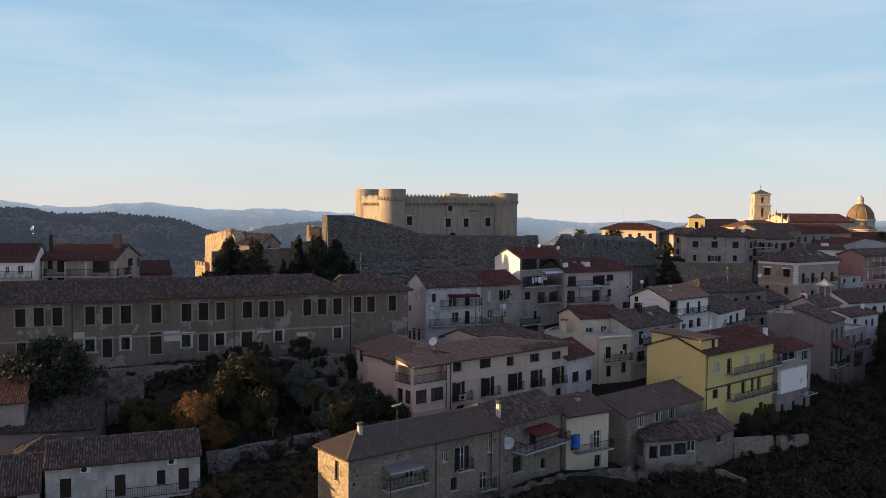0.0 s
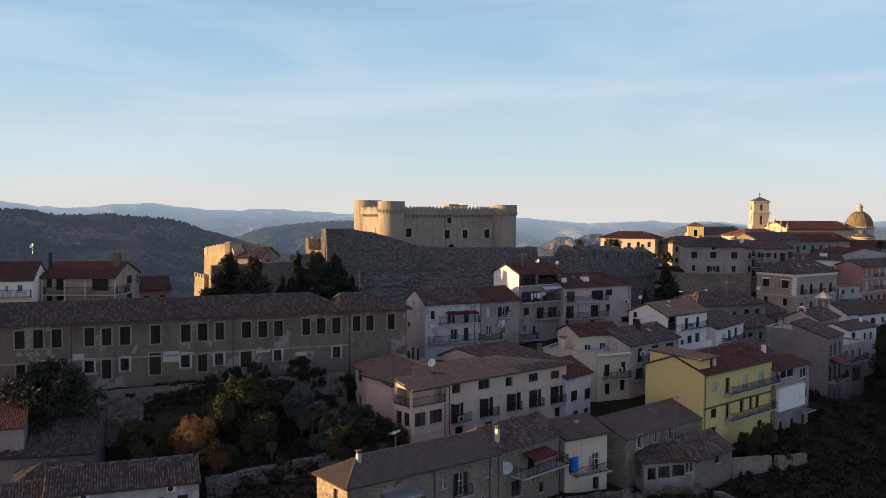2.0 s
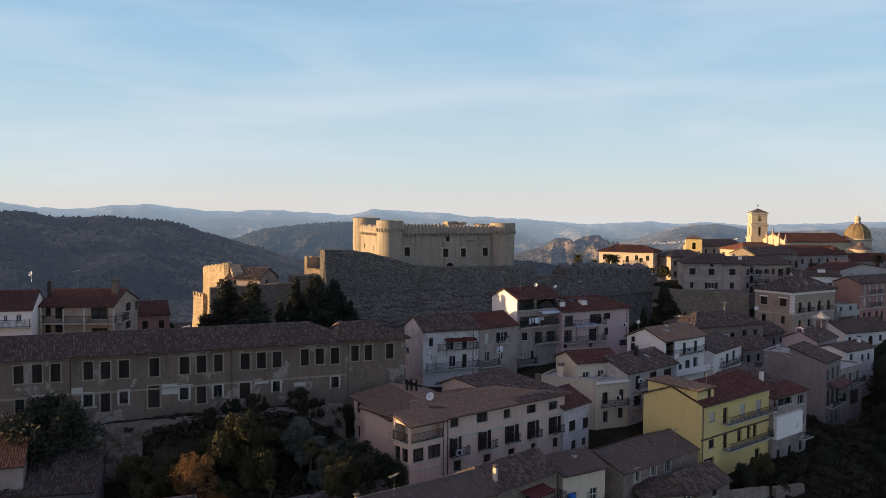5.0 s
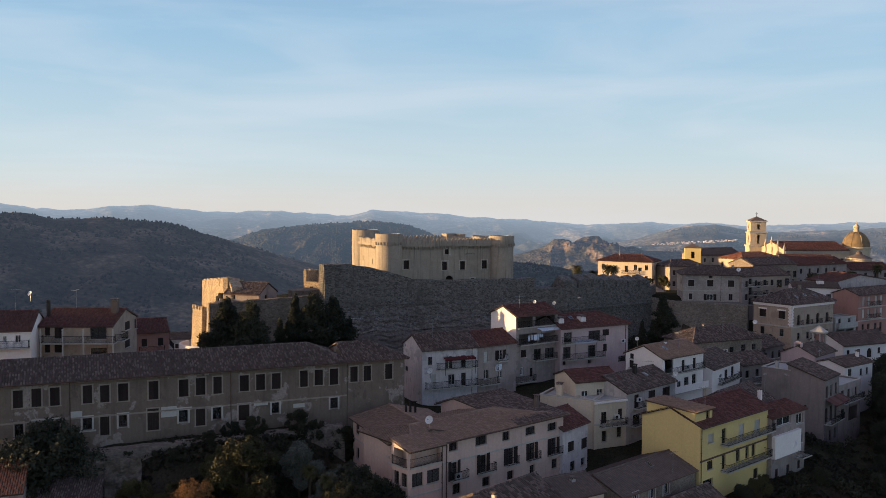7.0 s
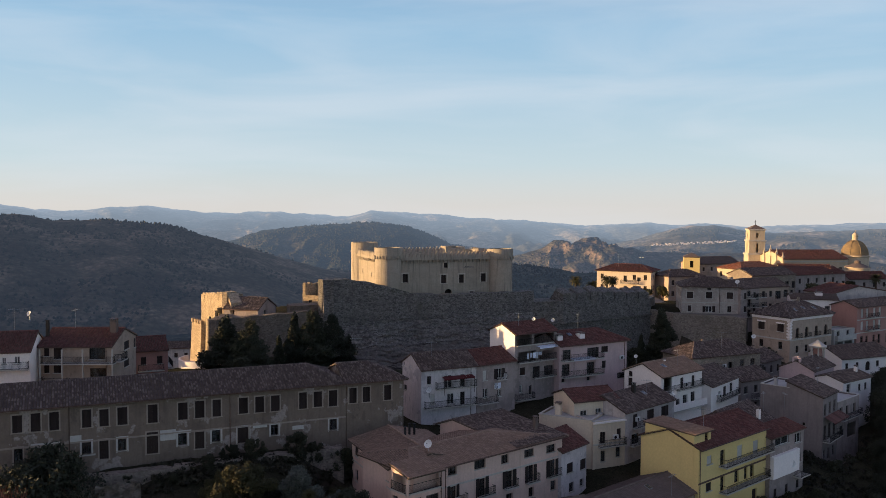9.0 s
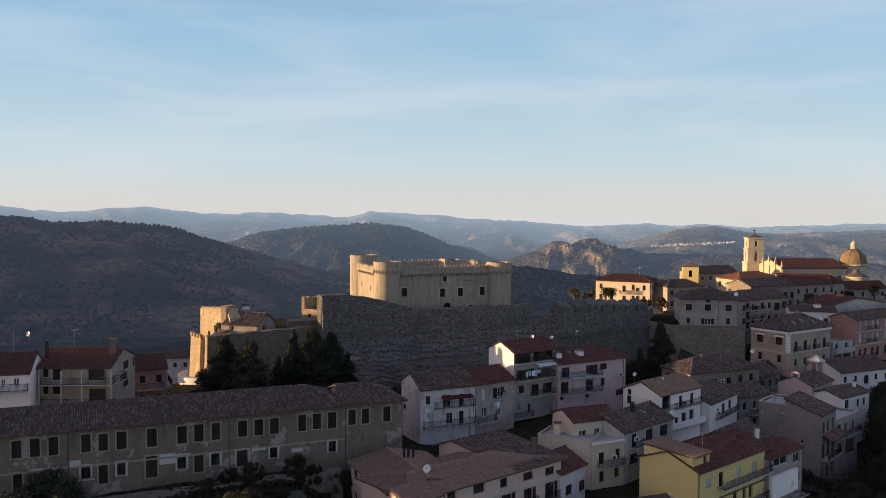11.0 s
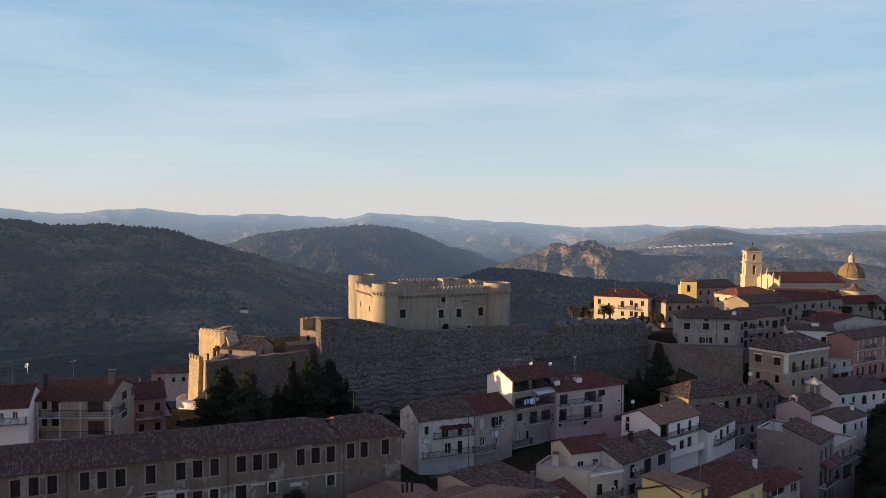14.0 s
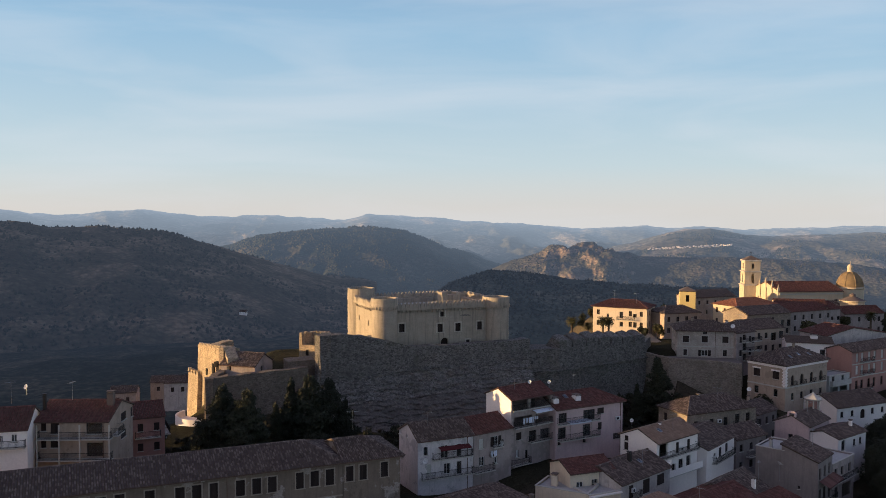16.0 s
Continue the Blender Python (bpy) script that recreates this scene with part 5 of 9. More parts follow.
red_block.balcony('front', 6.2, 7.9, 2.55, 0.7, 'bars', 'trim')
red_block.strip('front', 5.5, 'trim', 0.05, 0.14)
red_block.strip('front', 8.5, 'trim', 0.05, 0.14)
red_block.finish()

arch_house = House('town_house', 'white house with dark roof and arched window', (84.0, 175.5), (97.8, 181.5), 9.0, 3.0, 10.8, wall='white', rise=1.9, over=0.4, tiles='tile')
arch_house.op('front', 6.95, 4.73, 1.5, 2.0, 'archdoor')
arch_house.auto('front', 5, 1, 0.8, 1.2)
arch_house.finish()

garage_block = House('garage', 'grey concrete garage block with open bays and a balcony above', (88.3, 188.4), (94.8, 192.4), 4.0, 7.5, 14.8, wall='concrete', roof='flat', category='garage')
garage_block.op('front', 0.5, 2.2, 2.8, 2.4, 'void')
garage_block.op('front', 4.0, 2.2, 2.8, 2.4, 'void')
garage_block.balcony('front', 0.2, 7.2, 5.2, 0.8, 'concrete', 'trim')
garage_block.op('front', 1.0, 5.3, 1.0, 1.8, 'dark')
garage_block.op('front', 4.6, 5.3, 1.0, 1.8, 'dark')
garage_block.finish()

white_flat_house = House('town_house', 'white house with low roof and small roof hut', (83.6, 200.6), (93.6, 198.0), 7.0, 14.0, 20.7, wall='white', rise=0.9, over=0.3, tiles='tile_brown')
for u in (1.4, 4.2, 7.4):
    white_flat_house.op('front', u, 3.6, 1.1, 1.5, 'dark')
    white_flat_house.op('front', u, 0.6, 1.0, 1.9, 'shut')
white_flat_house.balcony('front', 3.6, 8.9, 3.3, 0.8, 'bars', 'trim')
white_flat_house.chimney(6.4, 2.6, 8.0, 1.6, 1.2, 'white')
white_flat_house.finish()

pale_shed = House('town_house', 'white gabled house with red roof', (95.8, 206.2), (114.0, 211.0), 10.0, 12.0, 21.2, wall='offwhite', roof='cross', rise=1.8, ridge=0.41, over=0.3, tiles='tile_red')
pale_shed.op('front', 3.0, 5.6, 1.0, 1.4, 'dark')
pale_shed.finish()

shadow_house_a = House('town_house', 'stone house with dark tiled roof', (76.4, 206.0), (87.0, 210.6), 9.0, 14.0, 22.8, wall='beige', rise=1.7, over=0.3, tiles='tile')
shadow_house_a.op('front', 7.28, 5.68, 1.8, 1.9, 'dark')
shadow_house_a.op('front', 10.97, 6.03, 1.5, 1.8, 'dark')
shadow_house_a.auto('front', 5, 2)
shadow_house_a.auto('left', 3, 2)
shadow_house_a.finish()

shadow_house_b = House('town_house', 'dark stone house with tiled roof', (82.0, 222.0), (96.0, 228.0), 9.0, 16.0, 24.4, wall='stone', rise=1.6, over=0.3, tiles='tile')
shadow_house_b.op('front', 11.67, 4.71, 1.2, 1.8, 'dark')
shadow_house_b.op('front', 14.66, 4.67, 1.2, 1.8, 'dark')
shadow_house_b.op('front', 17.28, 4.64, 1.2, 1.8, 'dark')
shadow_house_b.auto('front', 6, 2)
shadow_house_b.finish()

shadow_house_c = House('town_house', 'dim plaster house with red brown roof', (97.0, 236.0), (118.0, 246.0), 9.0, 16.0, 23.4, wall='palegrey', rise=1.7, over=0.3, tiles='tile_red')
shadow_house_c.op('front', 19.53, 4.07, 0.9, 1.1, 'dark')
shadow_house_c.op('front', 23.02, 4.02, 1.2, 1.1, 'dark')
shadow_house_c.auto('front', 7, 2)
shadow_house_c.auto('left', 3, 1)
shadow_house_c.finish()

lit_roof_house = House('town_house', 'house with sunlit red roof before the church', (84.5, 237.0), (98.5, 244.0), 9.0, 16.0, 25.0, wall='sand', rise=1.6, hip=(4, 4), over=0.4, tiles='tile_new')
lit_roof_house.auto('front', 5, 2)
lit_roof_house.auto('left', 3, 2)
lit_roof_house.finish()

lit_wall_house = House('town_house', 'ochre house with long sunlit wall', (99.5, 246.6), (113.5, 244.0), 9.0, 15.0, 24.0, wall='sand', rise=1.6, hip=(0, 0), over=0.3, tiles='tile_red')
lit_wall_house.auto('front', 5, 1, 0.8, 1.2)
lit_wall_house.finish()

chapel_house = House('town_house', 'pale grey house with red brown roof below the round chapel', (121.2, 250.0), (134.6, 253.2), 7.0, 13.0, 21.3, wall='palegrey', rise=1.8, over=0.3, tiles='tile_red')
chapel_house.auto('front', 4, 2, 0.9, 1.4)
chapel_house.finish()

hotel = House('hotel', 'cream three-storey hotel with balconies', (46.0, 247.0), (60.0, 240.0), 10.0, 14.0, 24.0, wall='cream', rise=1.6, hip=(4, 4), over=0.5, tiles='tile_red', category='hotel')
hotel.op('front', 7.84, 6.79, 1.0, 1.8, 'dark')
hotel.op('front', 11.76, 7.17, 1.0, 1.0, 'dark')
hotel.op('front', 7.88, 4.34, 1.0, 1.3, 'dark')
hotel.op('front', 11.80, 4.25, 1.0, 1.5, 'dark')
hotel.op('front', 4.04, 6.73, 0.7, 1.1, 'dark')
hotel.balcony('front', 7.20, 12.26, 6.40, 1.0, 'bars', 'trim')
hotel.op('right', 10.26, 5.93, 3.1, 1.2, 'dark')
hotel.op('right', 15.76, 5.52, 3.2, 1.2, 'dark')
hotel.op('right', 10.45, 3.05, 3.1, 1.4, 'dark')
hotel.op('right', 15.95, 2.75, 3.3, 1.2, 'dark')
hotel.auto('front', 5, 3)
hotel.auto('right', 4, 3)
hotel.auto('left', 3, 3)
hotel.finish()

old_town_house = House('town_house', 'plain stone house with grey roof', (64.5, 238.0), (75.5, 241.0), 9.0, 14.0, 22.8, wall='beige', rise=1.6, hip=(3, 3), over=0.3, tiles='tile')
old_town_house.op('front', 4.08, 3.62, 0.7, 1.4, 'dark')
old_town_house.op('front', 6.25, 3.54, 0.7, 1.5, 'dark')
old_town_house.auto('front', 4, 2)
old_town_house.finish()

chapel_house = House('town_house', 'stone chapel house with red roof', (80.5, 262.0), (95.0, 268.0), 9.0, 14.0, 24.8, wall='beige', rise=1.8, over=0.3, tiles='tile_brown')
chapel_house.op('front', 1.33, 5.24, 0.7, 1.2, 'dark')
chapel_house.op('front', 4.17, 5.47, 0.7, 1.2, 'dark')
chapel_house.op('front', 6.82, 5.71, 0.7, 1.1, 'dark')
chapel_house.auto('front', 5, 2, 0.8, 1.2)
chapel_house.auto('left', 2, 1)
chapel_house.finish()

balcony_house = House('town_house', 'plaster house with long iron balcony and red brown roof', (-55.2, 117.0), (-45.2, 117.3), 10.0, 14.0, 22.6, wall='beige', rise=1.7, over=0.5, tiles='tile_red')
balcony_house.op('front', 0.70, 7.09, 0.7, 1.2, 'shut')
balcony_house.op('front', 2.00, 6.70, 1.2, 1.6, 'shut')
balcony_house.op('front', 6.85, 6.64, 2.2, 1.6, 'dark')
balcony_house.op('front', 0.66, 4.74, 0.7, 1.2, 'shut')
balcony_house.op('front', 1.97, 4.75, 1.2, 1.2, 'shut')
balcony_house.balcony('front', 0.52, 10.54, 6.22, 1.3, 'bars', 'trim')
balcony_house.balcony('front', 0.52, 10.54, 3.3, 1.3, 'bars', 'trim')
balcony_house.op('front', 6.9, 3.5, 2.2, 1.9, 'dark')
balcony_house.balcony('right', 0.6, 3.4, 6.22, 1.0, 'bars', 'trim')
for u in (0.6, 3.6, 6.4, 10.4):
    part('post', MB().box(u - 0.09, u + 0.09, -1.28, -1.1, 0.0, 8.2), MAT['trim'], balcony_house.ob)
balcony_house.op('right', 4.87, 7.09, 2.2, 1.2, 'shut')
balcony_house.op('right', 4.77, 4.55, 2.2, 1.1, 'shut')
balcony_house.op('right', 10.35, 6.76, 0.8, 1.4, 'shut')
balcony_house.chimney(9.0, 3.8, 11.6, 0.9, 0.9, 'tile_brown')
balcony_house.chimney(0.2, 2.5, 11.5, 0.4, 0.4, 'iron')
balcony_house.pipe('front', 9.2)
balcony_house.finish()

washing_house = House('town_house', 'white house with washing on its balcony', (-67.0, 109.5), (-54.3, 112.6), 9.0, 14.0, 22.6, wall='white', rise=2.0, over=0.3, tiles='tile_red')
washing_house.op('front', 9.62, 6.92, 0.5, 0.9, 'win')
washing_house.op('front', 11.12, 6.90, 0.7, 1.0, 'win')
washing_house.balcony('front', 8.31, 12.96, 6.27, 0.9, 'bars', 'trim')
washing_house.finish()

corner_red_house = House('town_house', 'small brick-coloured house with red roof', (-46.8, 130.6), (-42.4, 132.6), 8.0, 12.0, 19.6, wall='red', rise=1.5, over=0.4, tiles='tile_red')
corner_red_house.balcony('front', 0.4, 4.2, 4.4, 0.9, 'bars', 'trim')
corner_red_house.balcony('right', 0.6, 6.4, 4.4, 0.9, 'bars', 'trim')
corner_red_house.auto('front', 2, 2, 0.8, 1.2)
corner_red_house.auto('right', 2, 2)
corner_red_house.finish()

fort_house = House('fort_house', 'pale plastered house within the outer fort', (-40.0, 158.0), (-33.2, 155.9), 6.8, 18.0, 23.0, wall='palegrey', rise=1.8, over=0.3, tiles='tile', pad=False)
fort_house.op('front', 1.3, 3.9, 0.9, 1.1, 'archdoor')
fort_house.op('right', 2.2, 3.6, 0.8, 1.0, 'dark')
fort_house.finish()

dim_house = House('town_house', 'dim grey house between old roofs', (63.0, 164.4), (69.0, 169.6), 7.0, 5.0, 12.0, wall='grey', rise=1.5, over=0.3, tiles='tile')
dim_house.auto('front', 3, 2)
dim_house.finish()

small_white_house = House('town_house', 'small white house with a low tiled roof and a chimney', (72.4, 150.4), (80.4, 156.4), 6.0, 1.0, 11.0, wall='white', rise=0.9, over=0.3, tiles='tile')
small_white_house.op('front', 1.2, 7.4, 1.4, 2.0, 'dark')
small_white_house.op('front', 5.4, 7.8, 0.8, 1.2, 'shut')
small_white_house.op('front', 7.6, 7.8, 0.8, 1.2, 'shut')
small_white_house.chimney(8.2, 2.0, 11.6, 0.5, 0.5, 'white')
small_white_house.finish()

slope_house = House('town_house', 'grey rendered house stepping down the slope', (65.1, 136.9), (71.6, 142.9), 5.5, -5.0, 10.4, wall='palegrey', roof='flat')
slope_house.op('front', 0.8, 12.6, 1.2, 1.8, 'dark')
slope_house.op('front', 3.4, 12.8, 1.0, 1.5, 'dark')
slope_house.op('front', 6.4, 12.8, 1.0, 1.5, 'dark')
slope_house.op('front', 1.0, 9.4, 1.2, 1.9, 'shut')
slope_house.op('front', 4.0, 8.8, 3.6, 2.4, 'void')
slope_house.balcony('front', 0.3, 8.4, 12.4, 0.9, 'bars', 'trim')
slope_house.finish()




valley_house_a = House('town_house', 'small house below the fortress hill', (-84.0, 262.0), (-76.0, 263.5), 7.0, -8.0, -2.0, wall='offwhite', rise=1.5, group='houses in the valley', over=0.3, tiles='tile')
valley_house_a.op('front', 2.0, 3.0, 1.0, 1.4, 'shut')
valley_house_a.op('front', 5.0, 3.0, 1.0, 1.4, 'shut')
valley_house_a.finish()

valley_house_b = House('town_house', 'small house below the fortress hill', (-78.0, 272.0), (-70.0, 270.5), 7.0, -9.0, -3.0, wall='palegrey', rise=1.5, group='houses in the valley', over=0.3, tiles='tile_red')
valley_house_b.op('front', 2.0, 3.0, 1.0, 1.4, 'shut')
valley_house_b.op('front', 5.0, 3.0, 1.0, 1.4, 'shut')
valley_house_b.finish()

valley_house_c = House('town_house', 'small house below the fortress hill', (-95.0, 282.0), (-87.0, 283.5), 7.0, -12.0, -6.0, wall='beige', rise=1.5, group='houses in the valley', over=0.3, tiles='tile')
valley_house_c.op('front', 2.0, 3.0, 1.0, 1.4, 'shut')
valley_house_c.op('front', 5.0, 3.0, 1.0, 1.4, 'shut')
valley_house_c.finish()

valley_house_d = House('town_house', 'small house below the fortress hill', (-70.0, 282.0), (-62.0, 280.5), 7.0, -9.0, -3.0, wall='offwhite', rise=1.5, group='houses in the valley', over=0.3, tiles='tile_red')
valley_house_d.op('front', 2.0, 3.0, 1.0, 1.4, 'shut')
valley_house_d.op('front', 5.0, 3.0, 1.0, 1.4, 'shut')
valley_house_d.finish()

valley_house_e = House('town_house', 'small house below the fortress hill', (-104.0, 270.0), (-96.0, 271.5), 7.0, -13.0, -7.0, wall='palegrey', rise=1.5, group='houses in the valley', over=0.3, tiles='tile')
valley_house_e.op('front', 2.0, 3.0, 1.0, 1.4, 'shut')
valley_house_e.op('front', 5.0, 3.0, 1.0, 1.4, 'shut')
valley_house_e.finish()


farmhouse = House('farmhouse', 'small white farmhouse on the valley slope', (-329.0, 1420.0), (-317.0, 1421.5), 9.0, -128.0, -121.0, wall='white', rise=2.6, over=0.3, tiles='tile', pitch=0.6, pad=False)
farmhouse.auto('front', 3, 1, 1.0, 1.4)
farmhouse.finish()


# ---- castle and its walls ----
def strata_mat():
    """Bedded rock: level bands of light and dark with scrub in the cracks."""
    m, n, l, b = node_mat("bedded_rock", 0.95)
    mottle = noise_node(n, l, 2.2, 9, 0.8)
    beds = noise_node(n, l, 1.0, 7, 0.7, stretch=(0.16, 0.16, 1.9))
    where = noise_node(n, l, 0.13, 5, 0.6)
    blot = noise_node(n, l, 0.35, 8, 0.75)
    col = ramp_node(n, l, mottle, [(0.3, (0.055, 0.05, 0.045)), (0.5, (0.135, 0.121, 0.109)), (0.7, (0.23, 0.207, 0.186))])
    col = mix_node(n, l, map_node(n, l, blot, 0.42, 0.62, 0, 0.6), col, (0.062, 0.055, 0.045))
    cracks = n.new("ShaderNodeMath")
    cracks.operation = "MULTIPLY"
    l.new(map_node(n, l, beds, 0.57, 0.63, 0, 0.9), cracks.inputs[0])
    l.new(map_node(n, l, where, 0.4, 0.55, 0.15, 1.0), cracks.inputs[1])
    col = mix_node(n, l, cracks.outputs["Value"], col, (0.024, 0.021, 0.019))
    l.new(col, b.inputs["Base Color"])
    bump_node(n, l, b, mix_node(n, l, 0.4, mottle, beds), 0.9, 0.35)
    return m


MAT["ledge"] = strata_mat()


def wall_run(mb, pts, zb, thick, cap=0.0):
    """A thick wall along points of (x, y, top)."""
    n = len(pts)
    nrm = []
    for i in range(n):
        a, b = Vector(pts[max(0, i - 1)][:2]), Vector(pts[min(n - 1, i + 1)][:2])
        d = (b - a).normalized()
        nrm.append(Vector((-d.y, d.x)))
    for i in range(n - 1):
        (x0, y0, z0), (x1, y1, z1) = pts[i], pts[i + 1]
        f0, f1 = Vector((x0, y0)), Vector((x1, y1))
        b0, b1 = f0 + nrm[i] * thick, f1 + nrm[i + 1] * thick
        bt0, bt1 = f0 - nrm[i] * 0.9, f1 - nrm[i + 1] * 0.9      # battered foot
        mb.face((*bt0, zb), (*bt1, zb), (*f1, z1), (*f0, z0))
        mb.face((*f0, z0), (*f1, z1), (*b1, z1), (*b0, z0))
        mb.face((*b0, z0), (*b1, z1), (*b1, zb), (*b0, zb))
    for i in (0, n - 1):
        x, y, z = pts[i]
        f = Vector((x, y))
        b, bt = f + nrm[i] * thick, f - nrm[i] * 0.9
        mb.face((*bt, zb), (*f, z), (*b, z), (*b, zb))


def ragged(pts, step, amp, seed):
    """Breaks a wall's top into short uneven lengths."""
    rng, out = random.Random(seed), []
    for p, q in zip(pts, pts[1:]):
        k = max(1, int(math.hypot(q[0] - p[0], q[1] - p[1]) / step))
        for i in range(k):
            w = i / k
            out.append((p[0] + (q[0] - p[0]) * w, p[1] + (q[1] - p[1]) * w, p[2] + (q[2] - p[2]) * w + rng.uniform(-amp, amp)))
    out.append(pts[-1])
    return out


def build_castle():
    fl, fr, bl, br = (-10.5, 175.3), (13.4, 184.6), (-17.0, 194.4), (6.7, 203.7)
    zb, zt = 20.0, 31.2
    c = tagged(new("castle"), "square pale stone castle keep with round corner towers and pointed merlons", "castle")
    c.location = (0, 0, zb)

    def tower(p, r, top, flare=0.16, name="tower"):
        prof = [(r * 1.12, 0), (r * 1.02, 3.2), (r, 4.0), (r, top - zb - 2.6), (r + 0.03, top - zb - 2.4), (r + flare, top - zb - 1.7), (r + flare, top - zb), (r - 0.25, top - zb), (r - 0.25, top - zb - 0.7), (0.01, top - zb - 0.7)]
        t = part(name, MB().lathe((*p, 0), prof, 40), MAT["castle"], c)
        cb = MB().box(r - 0.05, r + flare + 0.12, -0.13, 0.13, 0, 0.7).mesh("corbel", MAT["castle"])
        for i in range(26 if flare else 0):
            w = 2 * math.pi * i / 26
            part("corbel", cb, None, t, "", Matrix.Translation((p[0], p[1], top - zb - 2.3)) @ Matrix.Rotation(w, 4, "Z"))
        return t

    tower(fl, 2.65, 33.6)
    tower(fr, 2.6, 33.0)
    tower(bl, 3.1, 33.9, 0.0)
    tower(br, 2.6, 31.9)
    merlon = MB()
    for s in (-1, 1):
        merlon.face((-0.36, s * 0.2, 0), (0.36, s * 0.2, 0), (0.36, s * 0.2, 0.55), (0, s * 0.2, 1.15), (-0.36, s * 0.2, 0.55))
    for (x0, z0), (x1, z1) in (((-0.36, 0), (-0.36, 0.55)), ((-0.36, 0.55), (0, 1.15)), ((0, 1.15), (0.36, 0.55)), ((0.36, 0.55), (0.36, 0))):
        merlon.face((x0, -0.2, z0), (x1, -0.2, z1), (x1, 0.2, z1), (x0, 0.2, z0))
    merlon_me = merlon.mesh("merlon", MAT["castle"])
    corbel_me = MB().box(-0.14, 0.14, -0.42, 0.1, 0.45, 0.76).box(-0.12, 0.12, -0.24, 0.1, 0.1, 0.449).mesh("corbel", MAT["castle"])
    sides = [(fl, fr, True), (fr, br, False), (br, bl, False), (bl, fl, True)]
    for a, b, seen in sides:
        a, b = Vector(a), Vector(b)
        if a == Vector(bl):
            a, b = a + Vector((-1.9, -0.6)), b + Vector((-0.7, -0.25))
        d = (b - a)
        ln = d.length
        m = Matrix.Translation((a.x, a.y, 0)) @ Matrix.Rotation(math.atan2(d.y, d.x), 4, "Z")
        ops = []
        if (a - Vector(fl)).length < 0.1:      # the side towards the town
            ops = list(CASTLE_OPENINGS)
            part("inscription", MB().box(17.0, 19.4, -0.03, 0.02, 9.05, 9.2).box(17.3, 19.0, -0.03, 0.02, 9.26, 9.36), MAT["rampart"], c, "faint dark weathered inscription", m)
        elif seen:
            ops = [(5.0, 7.2, 0.5, 1.1), (11.5, 6.8, 0.5, 1.1), (14.5, 3.0, 0.5, 1.2)]
        mb = MB()
        us = sorted({0.0, ln, *(o[0] for o in ops), *(o[0] + o[2] for o in ops)})
        zs = sorted({0.0, zt - zb, *(o[1] for o in ops), *(o[1] + o[3] for o in ops)})
        for u0, u1 in zip(us, us[1:]):
            for z0, z1 in zip(zs, zs[1:]):
                if any(o[0] < (u0 + u1) / 2 < o[0] + o[2] and o[1] < (z0 + z1) / 2 < o[1] + o[3] for o in ops):
                    continue
                mb.face((u0, 0, z0), (u1, 0, z0), (u1, 0, z1), (u0, 0, z1))
        for u, z, w, h in ops:
            for q in (((u, 0, z), (u, 0.9, z), (u, 0.9, z + h), (u, 0, z + h)), ((u + w, 0, z), (u + w, 0.9, z), (u + w, 0.9, z + h), (u + w, 0, z + h)),
                      ((u, 0, z + h), (u + w, 0, z + h), (u + w, 0.9, z + h), (u, 0.9, z + h)), ((u, 0, z), (u + w, 0, z), (u + w, 0.9, z), (u, 0.9, z))):
                mb.face(*q)
        top = zt - zb
        mb.face((0, 0, top), (ln, 0, top), (ln, 1.4, top), (0, 1.4, top))
        mb.face((0, 1.4, top), (ln, 1.4, top), (ln, 1.4, 0), (0, 1.4, 0))
        mb.box(0, ln, -0.46, 0.35, top - 0.35, top + 0.25)
        w_ob = part("curtain_wall", mb, MAT["castle"], c, "", m)
        n = int((ln - 5) / 0.86)
        for i in range(n):
            u = 2.8 + (ln - 5.6) * (i + 0.5) / n
            part("merlon", merlon_me, None, w_ob, "", Matrix.Translation((u, -0.24, top + 0.25)))
            part("corbel", corbel_me, None, w_ob, "", Matrix.Translation((u, 0, top - 1.1)))
        for u, z, w, h in ops:
            if h > 1.9:
                part("gate", m_arch(r1(w), r1(h), "castle"), None, w_ob, "", Matrix.Translation((u, 0, z)))
                part("gate_leaf", m_board(r1(w), r1(h), "wood"), None, w_ob, "dark wooden gate leaf", Matrix.Translation((u, 0.6, z)))
            else:
                part("window", m_frame(r1(w), r1(h), "shutter"), None, w_ob, "", Matrix.Translation((u, 0.3, z)))
                part("window_shutter", m_board(r1(w), r1(h), "shutter"), None, w_ob, "", Matrix.Translation((u, 0.42, z)))
                if w > 0.7:
                    part("window_surround", m_surround(r1(w), r1(h), "castle_trim", 0.28), None, w_ob, "", Matrix.Translation((u, 0, z)))
    inner = MB()
    a, b, d = Vector(fl), Vector(fr), Vector(bl)
    inner.face(*((p.x, p.y, 10.2) for p in (a, b, b + d - a, d)))
    part("roof_walk", inner, MAT["concrete"], c)
    hut = MB().box(0, 4.4, 0, 3.0, 10.2, 12.5, Matrix.Translation((1.6, 192, 0)) @ Matrix.Rotation(0.37, 4, "Z"))
    part("stair_hut", hut, MAT["castle"], c)
    rim = Matrix.Translation((1.6, 192, 0)) @ Matrix.Rotation(0.37, 4, "Z")
    part("hut_parapet", MB().box(-0.1, 1.2, -0.1, 3.1, 12.503, 13.1, rim).box(3.3, 4.5, -0.1, 3.1, 12.503, 13.0, rim).box(1.2, 3.3, 2.6, 3.1, 12.503, 13.1, rim), MAT["castle"], c)
    return c


